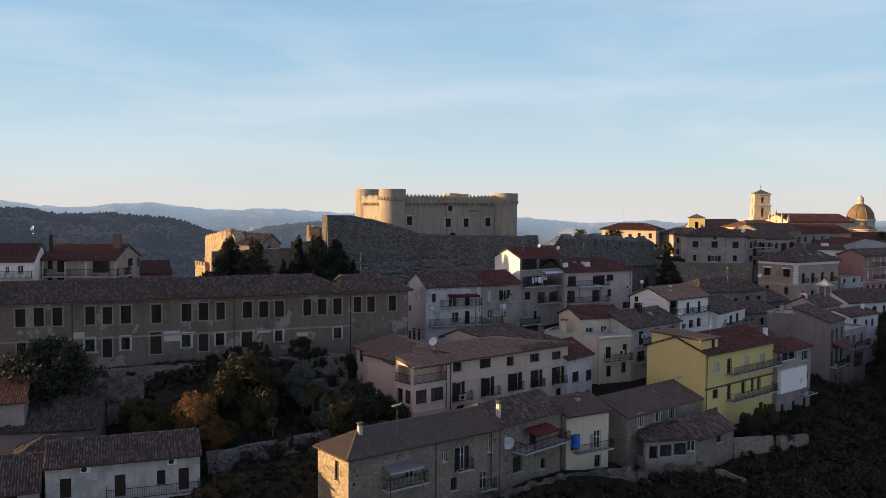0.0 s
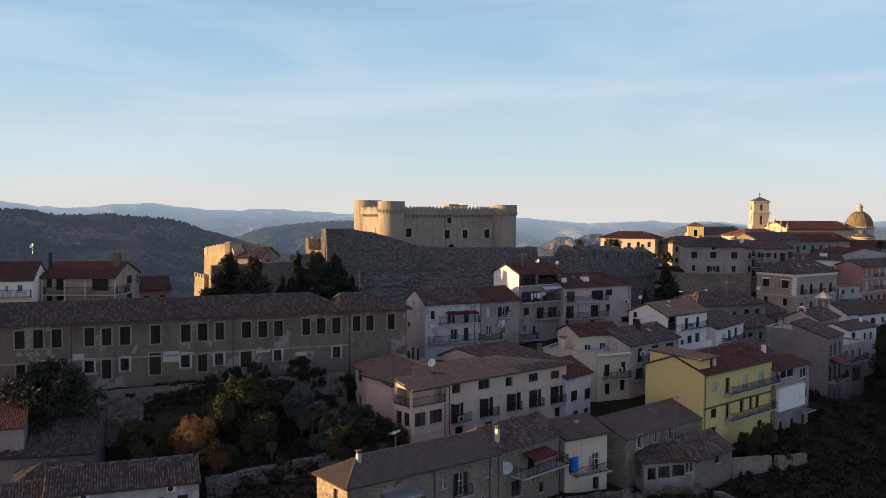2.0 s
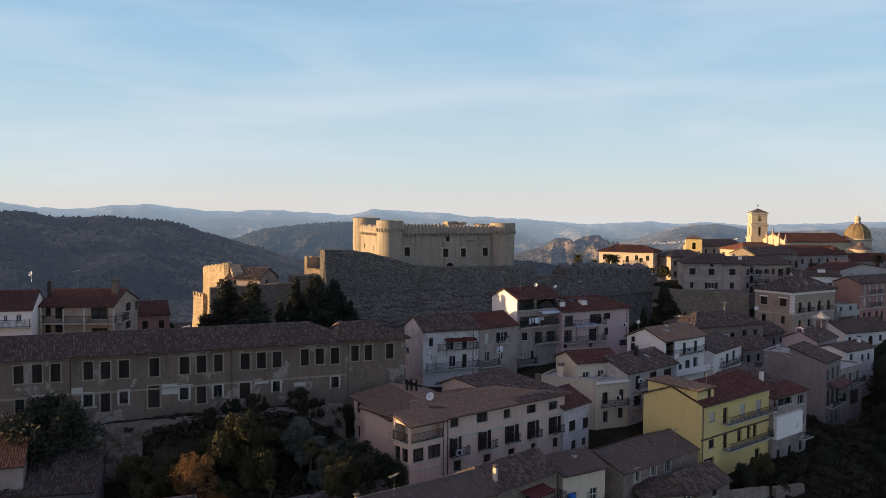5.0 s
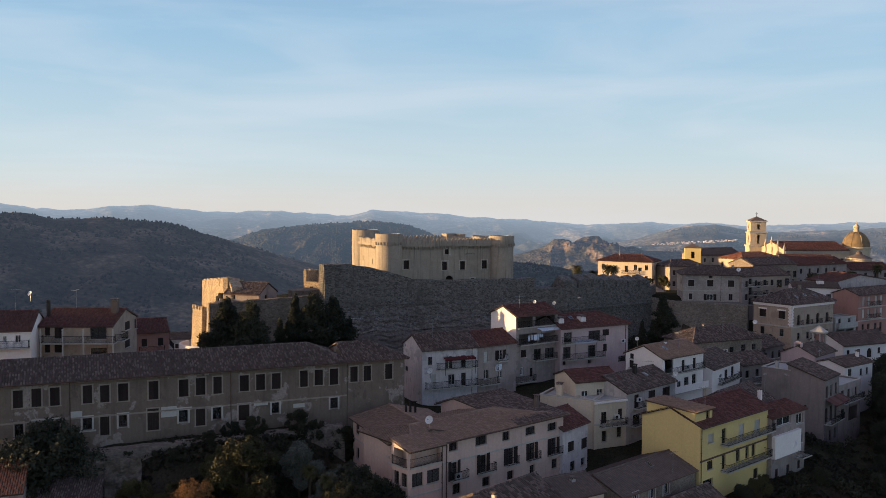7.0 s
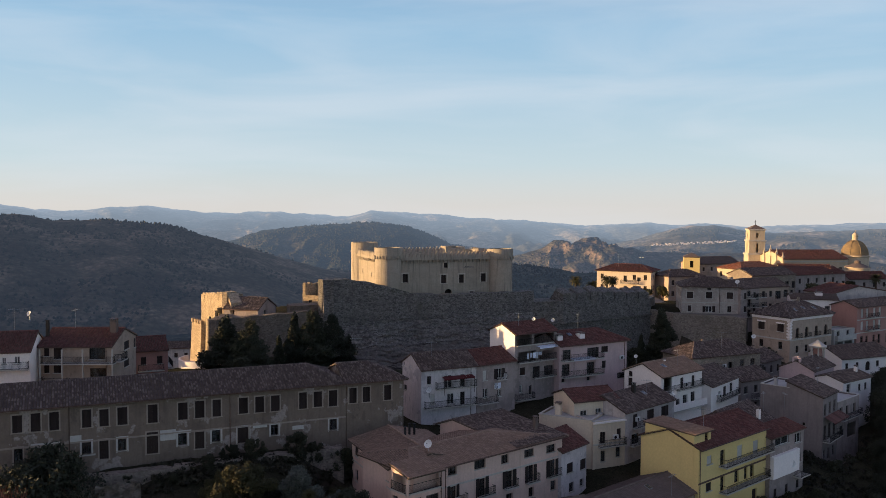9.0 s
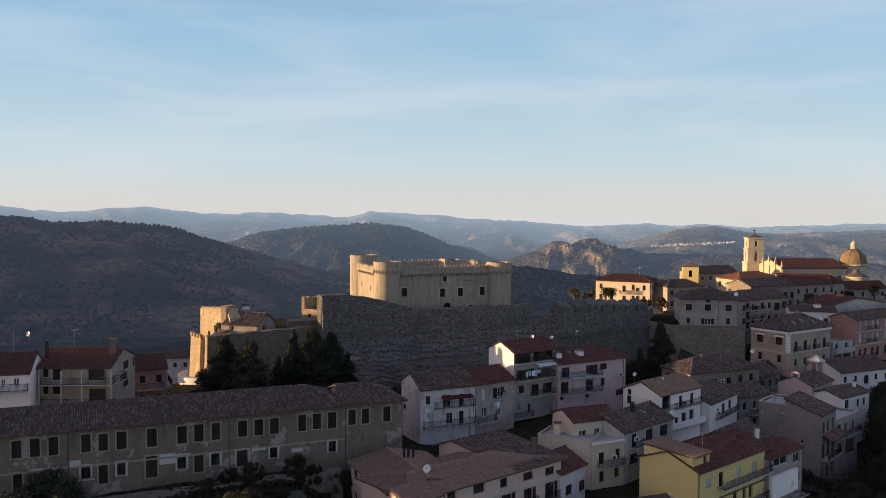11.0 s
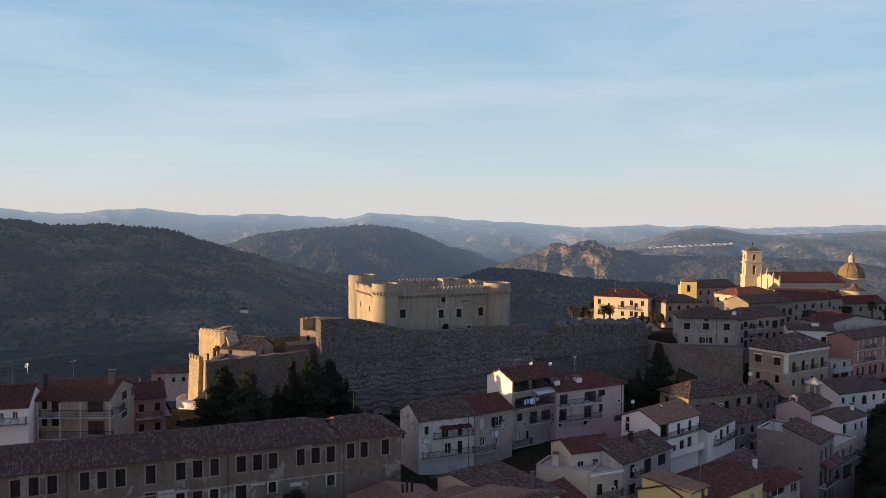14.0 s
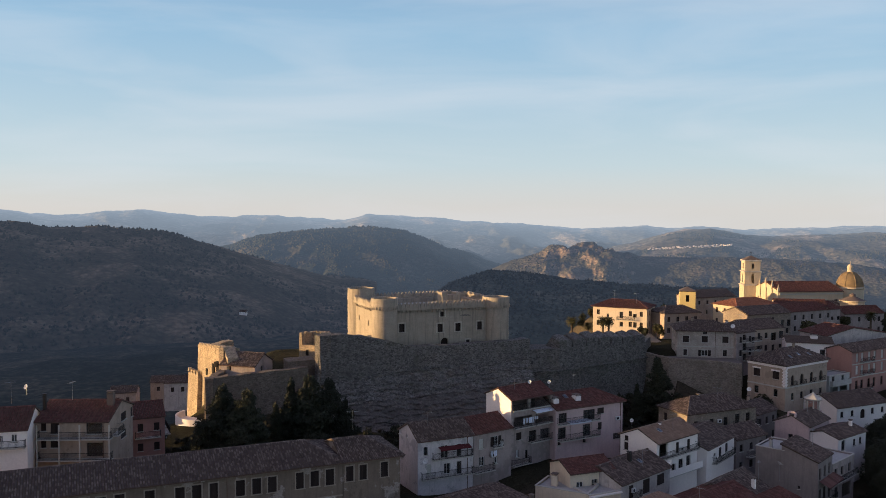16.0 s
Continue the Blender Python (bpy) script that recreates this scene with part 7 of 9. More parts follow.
def ground_height(x, y):
    """The hill that carries the town, the valley behind it and the hills beyond."""
    x, y = np.asarray(x, float), np.asarray(y, float)
    r, az = np.hypot(x, y), np.degrees(np.arctan2(x, y))
    town = np.interp(y, [-400, 0, 45, 70, 84, 92, 98, 106, 118, 135, 150, 160, 175, 260, 310, 360], [-60, -45, -12, 2.6, 5.2, 6.2, 9.5, 10.5, 10.8, 12.2, 14.2, 16.0, 19.5, 15.5, 13, 2])
    # the slope on the east falls into a gully
    gully = smooth(36, 62, x) * (1 - smooth(112, 150, y))
    town = town - gully * (9 + 0.10 * np.clip(x - 36, 0, 80))
    town = town - smooth(60, 130, x) * 5 * (1 - smooth(200, 240, y))
    town = town - 5.5 * smooth(2, 26, x) * (1 - smooth(94, 108, y))
    town = town - 6.0 * smooth(-5, 40, x) * smooth(128, 145, y) * (1 - smooth(184, 205, y))
    town = town - 5.0 * smooth(22, 44, x) * (1 - smooth(80, 105, x)) * smooth(138, 155, y) * (1 - smooth(187, 195, y))
    # open drop to the valley on the west and north
    drop = np.maximum.reduce([smooth(-37, -110, x) * smooth(138, 176, y), smooth(330, 640, y), smooth(203, 290, y) * (1 - smooth(2, 34, x)), smooth(228, 285, y) * (1 - smooth(38, 58, x)) * 0.6, smooth(-90, -330, x), smooth(190, 420, x)])
    h = town * (1 - drop) + drop * (-120)
    pads = np.array(PADS)
    if len(pads):
        wsum, vsum = np.full(len(x), 0.16), np.zeros(len(x))
        for px, py, pz, pr in pads:
            w = np.exp(-((x - px) ** 2 + (y - py) ** 2) / (2 * (pr * 0.62 + 1.5) ** 2))
            wsum += w
            vsum += w * (pz + 0.3 - h)
        h = h + vsum / wsum * (r < 400)
    rough = fbm(x, y, 420, 6)
    valley = -128 - 76 * smooth(850, 2100, r) + 22 * rough + 10 * fbm(x + 900, y, 110, 4)
    far = smooth(420, 900, r)
    # the hill breaks off behind the castle
    h = h - smooth(9, 14, x) * (1 - smooth(32, 40, x)) * smooth(193, 200, y) * (1 - far) * np.clip(h - 12, 0, 30)
    # rock foot of the rampart
    h = h - smooth(-27, -21, x) * (1 - smooth(18, 26, x)) * smooth(145, 149, y) * (1 - smooth(1, 3, y - 157 - 0.62 * (x + 21.4))) * np.clip(h - 10.9, 0, 30)
    # hollow under the bastion and the street wall
    foot = np.interp(x, [20, 27, 34, 50.2, 55.8, 66, 72], [183, 184.5, 189.5, 201.5, 193.2, 190, 188])
    h = h - smooth(16, 24, x) * (1 - smooth(64, 74, x)) * smooth(156, 164, y) * (1 - smooth(-0.5, 2.0, y - foot)) * np.clip(h - 7.5, 0, 30) * 0.92
    h = h * (1 - far) + valley * far
    return h


def build_ridge(name, label, azs, zs, rad, near, back, base, rugged, mat, grain=0.55, crag=0.0):
    """One far range of hills: a broad ridge whose crest follows zs along the bearings azs, cut by spurs and gullies."""
    az = np.linspace(azs[0], azs[-1], 460)
    rr = rad + np.concatenate([np.linspace(-2.4, 0, 60) * near, np.linspace(0.06, 1.5, 10) * back])
    rr = rr[rr < 4960]
    aa, rr = np.meshgrid(np.radians(az), rr, indexing="ij")
    shape = aa.shape
    x, y = (rr * np.sin(aa)).ravel(), (rr * np.cos(aa)).ravel()
    crest = np.interp(np.degrees(aa.ravel()), azs, zs)
    d = rr.ravel() - rad
    prof = np.where(d < 0, np.exp(-(d / near) ** 2), np.exp(-(d / back) ** 2))
    folds = fbm(x, y, near * grain, 6)
    spurs = 0.5 - np.abs(fbm(x + 300, y * 0.45, near * grain * 0.8, 4)) * 2.4
    z = base + (crest - base) * prof + rugged * (folds + spurs) * np.clip(1.06 - prof, 0, 1) * np.clip(prof * 2.5, 0, 1) + rugged * 0.12 * fbm(x, y, near * 0.08, 3)
    if crag:
        cliff = fbm(x, y, 95.0, 5)
        deg = np.degrees(aa.ravel())
        z = z + crag * np.clip(deg - 6.6, 0, 1) * np.clip(13.4 - deg, 0, 1) * np.clip(prof * 1.8 - 0.5, 0, 1) * (np.tanh(9 * (cliff - 0.02)) * 0.5 + cliff)
    idx = np.arange(shape[0] * shape[1]).reshape(shape)
    f = np.stack([idx[:-1, :-1], idx[1:, :-1], idx[1:, 1:], idx[:-1, 1:]], -1).reshape(-1, 4)
    me = fast_mesh(name, np.stack([x, y, z], 1), f, mat)
    me.polygons.foreach_set("use_smooth", np.ones(len(me.polygons), bool))
    tagged(new(name, me), label, "hills", kind="structure")
    return np.stack([x, y, z], 1).reshape(*shape, 3)


def far_woods(name, label, grid, count, size, mat, seed, cols=(0.0, 1.0), rows=(0.0, 0.9), bare=-0.05):
    """Tree crowns too many to count, thick in drifts and thin on the bare spurs of a far slope."""
    rng = np.random.default_rng(seed)
    na, nr = grid.shape[:2]
    i = rng.uniform(cols[0] * (na - 2), cols[1] * (na - 2), count * 3)
    j = rng.uniform(rows[0] * (nr - 2), rows[1] * (nr - 2), count * 3)
    i0, j0 = i.astype(int), j.astype(int)
    u, v = (i - i0)[:, None], (j - j0)[:, None]
    p = (grid[i0, j0] * (1 - u) + grid[i0 + 1, j0] * u) * (1 - v) + (grid[i0, j0 + 1] * (1 - u) + grid[i0 + 1, j0 + 1] * u) * v
    p = p[fbm(p[:, 0], p[:, 1], 190.0, 4) > bare][:count]
    k = len(p)
    ring = np.array([[math.cos(a), math.sin(a)] for a in np.linspace(0, 2 * math.pi, 6)[:-1]])
    unit = np.concatenate([np.column_stack([ring * 0.35, np.full(5, -0.3)]), np.column_stack([ring * 0.5, np.full(5, 0.35)]), [[0, 0, 1.0]]])
    s = rng.uniform(0.55, 1.25, (k, 1, 1)) * size
    tall = rng.uniform(0.6, 1.15, (k, 1, 1))
    verts = unit[None] * s * np.concatenate([np.ones((k, 1, 2)), tall], 2) + rng.normal(0, 0.07, (k, 11, 3)) * s + p[:, None]
    quads = [(a, (a + 1) % 5, 5 + (a + 1) % 5, 5 + a) for a in range(5)]
    tris = [(5 + a, 5 + (a + 1) % 5, 10, 10) for a in range(5)]
    me = bpy.data.meshes.new(name)
    base = (np.arange(k) * 11)[:, None, None]
    q = (np.array(quads)[None] + base).reshape(-1, 4).tolist()
    t = (np.array(tris)[None, :, :3] + base).reshape(-1, 3).tolist()
    me.from_pydata(verts.reshape(-1, 3).tolist(), [], q + t)
    me.materials.append(mat)
    me.polygons.foreach_set("use_smooth", np.ones(len(me.polygons), bool))
    tagged(new(name, me), label, "woods", kind="stuff")


# Emission colours by distance that stand in for haze.
HAZE_GLOW = [(0.0, (0, 0, 0)), (0.14, (0.003, 0.0042, 0.0068)), (0.28, (0.010, 0.0145, 0.023)), (0.40, (0.0195, 0.0255, 0.0355)), (0.56, (0.031, 0.042, 0.058)), (0.70, (0.056, 0.073, 0.094)), (0.80, (0.094, 0.116, 0.138)), (0.93, (0.168, 0.208, 0.246))]


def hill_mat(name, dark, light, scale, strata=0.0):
    """Distant slopes; haze of the air is painted in as emission rising with distance."""
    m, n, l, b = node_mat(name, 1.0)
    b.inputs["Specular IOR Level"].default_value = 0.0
    big = noise_node(n, l, scale, 8, 0.7)
    fine = noise_node(n, l, scale * 9, 6, 0.75)
    pos = n.new("ShaderNodeNewGeometry").outputs["Position"]
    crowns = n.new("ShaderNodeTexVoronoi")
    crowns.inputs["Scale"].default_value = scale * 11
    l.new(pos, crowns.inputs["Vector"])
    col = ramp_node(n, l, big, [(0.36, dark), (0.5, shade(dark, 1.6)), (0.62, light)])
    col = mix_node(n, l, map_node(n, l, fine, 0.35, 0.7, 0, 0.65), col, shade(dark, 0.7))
    if strata:
        beds = noise_node(n, l, 1.0, 5, 0.65, stretch=(0.012, 0.012, 0.09))
        tilt = n.new("ShaderNodeSeparateXYZ")
        l.new(n.new("ShaderNodeNewGeometry").outputs["True Normal"], tilt.inputs["Vector"])
        bare = mix_node(n, l, map_node(n, l, beds, 0.42, 0.56), shade(strata, 0.45), strata)
        col = mix_node(n, l, map_node(n, l, tilt.outputs["Z"], 0.78, 0.64, 0, 0.9), col, bare)
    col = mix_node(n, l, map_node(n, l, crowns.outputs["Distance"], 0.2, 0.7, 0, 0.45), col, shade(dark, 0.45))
    l.new(col, b.inputs["Base Color"])
    # Painted haze: the surface glows more the farther it lies.
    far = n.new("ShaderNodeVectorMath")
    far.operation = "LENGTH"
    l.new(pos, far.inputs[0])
    l.new(ramp_node(n, l, map_node(n, l, far.outputs["Value"], 0, 5000), HAZE_GLOW), b.inputs["Emission Color"])
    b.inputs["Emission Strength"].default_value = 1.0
    lumps = mix_node(n, l, 0.5, fine, map_node(n, l, crowns.outputs["Distance"], 0, 0.8, 1, 0))
    bump_node(n, l, b, lumps, 0.7, 7.0)
    return m


def build_ground():
    az = np.concatenate([np.linspace(-180, -46, 40), np.linspace(-44, -33, 16), np.linspace(-32, 32, 330), np.linspace(33, 44, 16), np.linspace(46, 179, 40)])
    rad = np.concatenate([[0.02, 3], np.linspace(12, 44, 9), np.linspace(47, 130, 84), np.linspace(132, 320, 95), np.geomspace(325, 4930, 150)])
    aa, rr = np.meshgrid(np.radians(az), rad, indexing="ij")
    x, y = (rr * np.sin(aa)).ravel(), (rr * np.cos(aa)).ravel()
    z = ground_height(x, y)
    near = np.hypot(x, y) < 330
    z = z + near * 0.5 * fbm(x, y, 5.0, 4)
    na, nr = len(az), len(rad)
    idx = np.arange(na * nr).reshape(na, nr)
    nxt = np.roll(idx, -1, 0)
    f = np.stack([idx[:, :-1], nxt[:, :-1], nxt[:, 1:], idx[:, 1:]], -1).reshape(-1, 4)
    me = fast_mesh("ground", np.stack([x, y, z], 1), f, ground_mat())
    me.polygons.foreach_set("use_smooth", np.ones(len(me.polygons), bool))
    # The far floor takes the same painted haze.
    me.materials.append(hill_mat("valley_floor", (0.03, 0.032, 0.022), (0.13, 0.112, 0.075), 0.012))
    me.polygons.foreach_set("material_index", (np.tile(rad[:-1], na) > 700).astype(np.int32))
    tagged(new("ground", me), "scrubby slopes, wooded valley and far hills", "ground", kind="structure")


def ground_mat():
    m, n, l, b = node_mat("scrub_and_soil", 1.0)
    b.inputs["Specular IOR Level"].default_value = 0.0
    geo = n.new("ShaderNodeNewGeometry")
    big = noise_node(n, l, 0.006, 8, 0.65)
    mid = noise_node(n, l, 0.045, 7, 0.7)
    fine = noise_node(n, l, 0.9, 6, 0.75)
    wood = ramp_node(n, l, mid, [(0.3, (0.02, 0.022, 0.014)), (0.5, (0.045, 0.044, 0.028)), (0.7, (0.09, 0.078, 0.048))])
    field = ramp_node(n, l, mid, [(0.35, (0.025, 0.026, 0.017)), (0.6, (0.055, 0.05, 0.033)), (0.8, (0.10, 0.088, 0.06))])
    col = mix_node(n, l, map_node(n, l, big, 0.47, 0.6), wood, field)
    col = mix_node(n, l, map_node(n, l, fine, 0.35, 0.7, 0, 0.7), col, (0.035, 0.033, 0.022))
    sep = n.new("ShaderNodeSeparateXYZ")
    l.new(geo.outputs["Normal"], sep.inputs["Vector"])
    rock = ramp_node(n, l, mid, [(0.3, (0.05, 0.042, 0.032)), (0.7, (0.13, 0.105, 0.078))])
    col = mix_node(n, l, map_node(n, l, sep.outputs["Z"], 0.86, 0.72, 0, 0.75), col, rock)
    tufts = noise_node(n, l, 3.2, 8, 0.8)
    col = mix_node(n, l, map_node(n, l, tufts, 0.5, 0.62, 0, 0.75), col, (0.014, 0.014, 0.009))
    col = mix_node(n, l, map_node(n, l, tufts, 0.42, 0.36, 0, 0.6), col, (0.115, 0.092, 0.058))
    l.new(col, b.inputs["Base Color"])
    bump_node(n, l, b, mix_node(n, l, 0.5, fine, tufts), 0.9, 0.5)
    return m


build_ground()
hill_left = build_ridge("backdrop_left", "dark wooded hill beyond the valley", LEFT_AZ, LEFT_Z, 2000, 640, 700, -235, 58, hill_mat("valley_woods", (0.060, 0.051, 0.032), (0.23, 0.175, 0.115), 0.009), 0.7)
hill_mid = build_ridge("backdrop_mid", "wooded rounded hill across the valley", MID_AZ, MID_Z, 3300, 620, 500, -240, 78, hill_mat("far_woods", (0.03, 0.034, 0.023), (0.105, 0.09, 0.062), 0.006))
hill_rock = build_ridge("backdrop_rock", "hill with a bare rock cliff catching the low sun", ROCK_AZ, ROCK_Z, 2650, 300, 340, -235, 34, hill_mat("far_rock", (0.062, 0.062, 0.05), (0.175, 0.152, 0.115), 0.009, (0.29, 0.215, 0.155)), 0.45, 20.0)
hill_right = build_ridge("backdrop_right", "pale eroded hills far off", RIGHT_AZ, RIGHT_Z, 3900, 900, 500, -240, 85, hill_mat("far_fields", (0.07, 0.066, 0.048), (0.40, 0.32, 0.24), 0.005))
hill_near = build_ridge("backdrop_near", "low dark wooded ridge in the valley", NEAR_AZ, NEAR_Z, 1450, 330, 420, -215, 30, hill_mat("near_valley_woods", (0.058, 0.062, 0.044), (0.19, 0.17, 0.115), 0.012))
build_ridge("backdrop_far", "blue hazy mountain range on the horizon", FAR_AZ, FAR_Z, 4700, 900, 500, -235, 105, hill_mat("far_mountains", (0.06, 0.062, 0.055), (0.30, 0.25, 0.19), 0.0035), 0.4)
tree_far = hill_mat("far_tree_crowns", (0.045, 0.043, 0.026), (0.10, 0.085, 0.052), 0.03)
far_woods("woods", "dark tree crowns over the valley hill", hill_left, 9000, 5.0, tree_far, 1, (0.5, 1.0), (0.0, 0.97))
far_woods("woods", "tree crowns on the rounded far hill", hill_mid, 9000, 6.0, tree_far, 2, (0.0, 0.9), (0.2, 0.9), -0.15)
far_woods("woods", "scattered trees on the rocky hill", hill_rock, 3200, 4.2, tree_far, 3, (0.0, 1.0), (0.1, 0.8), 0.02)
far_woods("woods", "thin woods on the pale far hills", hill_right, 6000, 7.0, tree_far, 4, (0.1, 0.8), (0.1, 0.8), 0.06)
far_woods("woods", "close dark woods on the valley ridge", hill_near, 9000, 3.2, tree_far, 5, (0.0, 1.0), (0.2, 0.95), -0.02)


# ---- plants ----
def ground_z(x, y):
    return float(ground_height([x], [y])[0])


def leaf_cloud(rng, lobes, count, size, flat=0.5, droop=0.0):
    """Leaf blades strewn over the shells of several lobes (centre, radii)."""
    lobes = [(np.array(c, float), np.array(r, float)) for c, r in lobes]
    vol = np.array([np.prod(r) ** (2 / 3) for _, r in lobes])
    pick = rng.choice(len(lobes), count, p=vol / vol.sum())
    d = rng.normal(size=(count, 3))
    d /= np.linalg.norm(d, axis=1)[:, None]
    shell = rng.uniform(0.5, 1.06, count) ** 0.6
    c = np.stack([lobes[i][0] for i in range(len(lobes))])[pick]
    r = np.stack([lobes[i][1] for i in range(len(lobes))])[pick]
    lump = 1 + 0.16 * np.sin(7 * d[:, 0] + pick) * np.cos(6 * d[:, 1] + 2 * pick) + 0.1 * np.sin(11 * d[:, 2])
    p = c + d * r * (shell * lump)[:, None]
    a = rng.normal(size=(count, 3))
    a[:, 2] -= droop
    a /= np.linalg.norm(a, axis=1)[:, None]
    b = np.cross(a, d * (1 - flat) + rng.normal(size=(count, 3)) * flat)
    b /= np.linalg.norm(b, axis=1)[:, None] + 1e-9
    s = size * rng.uniform(0.6, 1.4, count)
    a, b = a * s[:, None], b * (s * 0.55)[:, None]
    v = np.stack([p - a, p + b * 0.9, p + a, p - b * 0.9], 1).reshape(-1, 3)
    f = np.arange(count * 4).reshape(-1, 4)
    return v, f


def limbs(mb, rng, base, top, r, n, spread, ends):
    mb.tube(base, top, r, r * 0.55, 8)
    a, b = Vector(base), Vector(top)
    for i in range(n):
        w = 2 * math.pi * (i + rng.random() * 0.6) / n
        p = a.lerp(b, 0.45 + 0.5 * rng.random())
        q = p + Vector((math.cos(w) * spread, math.sin(w) * spread, ends * (0.6 + 0.6 * rng.random())))
        mb.tube(p, p.lerp(q, 0.5) + Vector((0, 0, 0.1)), r * 0.4, r * 0.28, 6)
        mb.tube(p.lerp(q, 0.5) + Vector((0, 0, 0.1)), q, r * 0.28, r * 0.08, 6)


def make_tree(name, label, seed, height, width, mat, leaves, size, category="tree", low=0.35, lobes_n=18):
    """A broad tree: tapered trunk, limbs and a crown of many leaves in uneven lobes."""
    rng, nr = random.Random(seed), np.random.default_rng(seed)
    t = tagged(new(name), label, category, "trees of the slopes" if category == "tree" else "shrubs of the slopes")
    mb = MB()
    limbs(mb, rng, (0, 0, -0.6), (rng.uniform(-0.2, 0.2), rng.uniform(-0.2, 0.2), height * 0.6), 0.05 * height * 0.6, 7, width * 0.32, height * 0.22)
    part("trunk", mb, MAT["bark"], t)
    lobes = []
    for i in range(lobes_n):
        w, k = rng.random() * 6.28, rng.random() ** 0.5
        z = height * (low + (0.92 - low) * rng.random())
        reach = width * 0.34 * k * (1.15 - abs(z / height - 0.55))
        s = width * rng.uniform(0.09, 0.21)
        lobes.append(((math.cos(w) * reach * 1.2, math.sin(w) * reach * 1.2, z), (s * rng.uniform(0.8, 1.2), s * rng.uniform(0.8, 1.2), s * rng.uniform(0.7, 1.3))))
    for i in range(lobes_n // 2):      # sprays standing up out of the crown
        w, k = rng.random() * 6.28, rng.random() ** 0.5 * width * 0.3
        lobes.append(((math.cos(w) * k, math.sin(w) * k, height * rng.uniform(0.72, 0.98)), (width * 0.07, width * 0.07, height * rng.uniform(0.09, 0.16))))
    v, f = leaf_cloud(nr, lobes, leaves, size)
    part("crown", fast_mesh("crown", v, f, MAT[mat]), None, t)
    return t


def make_conifer(name, label, seed, height, width, leaves=5200, mat="conifer", taper=0.8):
    rng, nr = random.Random(seed), np.random.default_rng(seed)
    t = tagged(new(name), label, "conifer", "pines before the old walls")
    trunk = part("trunk", MB().tube((0, 0, -0.6), (0, 0, height * 0.9), 0.04 * height * 0.7, 0.04, 8), MAT["bark"], t)
    for i in range(14):
        z = height * (0.1 + 0.8 * i / 14)
        w = i * 2.4
        q = width * 0.42 * (1 - (z / height) ** 1.3 * taper)
        part("branch", MB().tube((0, 0, z), (math.cos(w) * q, math.sin(w) * q, z + q * 0.35), 0.07, 0.015, 5), MAT["bark"], trunk)
    lobes = []
    for i in range(64):
        k = (i / 63) ** 0.9
        z = height * (0.04 + 0.94 * k)
        q = width * 0.5 * (1.04 - k ** 1.25 * taper) * rng.uniform(0.45, 1.08)
        w = i * 2.4 + rng.random()
        lobes.append(((math.cos(w) * q * 0.62, math.sin(w) * q * 0.62, z + q * 0.12), (q * 0.34 + 0.12, q * 0.34 + 0.12, height * rng.uniform(0.03, 0.06))))
    v, f = leaf_cloud(nr, lobes, leaves, 0.17, 0.6, -0.4)
    part("crown", fast_mesh("crown", v, f, MAT[mat]), None, t)
    return t


def make_palm(name, label, seed, trunk, spread, fronds=54):
    rng = random.Random(seed)
    t = tagged(new(name), label, "palm", "palms of the town")
    mb = MB()
    for i in range(8):
        mb.tube((0, 0, trunk * i / 8 - 0.3), (0, 0, trunk * (i + 1) / 8 - 0.3), 0.26, 0.3, 9)
    part("trunk", mb, MAT["bark"], t)
    fb = MB()
    for i in range(fronds):
        w = 2.4 * i + rng.random() * 0.3
        el = radians(82 - 112 * (i / fronds) + rng.uniform(-8, 8))
        ln = spread * rng.uniform(0.85, 1.1)
        pts, p, e = [], Vector((0, 0, trunk)), el
        for k in range(7):
            pts.append(p.copy())
            p = p + Vector((math.cos(w) * math.cos(e), math.sin(w) * math.cos(e), math.sin(e))) * ln / 6
            e -= 0.22
        side = Vector((-math.sin(w), math.cos(w), 0))
        for k in range(6):
            for s in (-1, 1):
                for j in range(3):
                    a = pts[k].lerp(pts[k + 1], j / 3)
                    wd = ln * 0.2 * math.sin(math.pi * (0.12 + 0.84 * (k + j / 3) / 6))
                    d = (pts[k + 1] - pts[k]).normalized()
                    tip = a + side * s * wd + d * wd * 0.6 - Vector((0, 0, wd * 0.35))
                    fb.face(a, a + d * 0.07, tip)
        for a, b in zip(pts, pts[1:]):
            fb.tube(a, b, 0.025, 0.02, 4, False)
    part("crown", fb, MAT["palm"], t)
    return t


def at(x, y, s=1.0, turn=0.0, z=None, sz=None):
    return Matrix.Translation((x, y, ground_z(x, y) if z is None else z)) @ Matrix.Rotation(turn, 4, "Z") @ Matrix.Diagonal((s, s, s if sz is None else sz, 1))


def place(proto, m):
    """Copies a plant, with its scale, to a pose."""
    ob = copy_thing(proto, m)
    ob.matrix_basis = m
    return ob


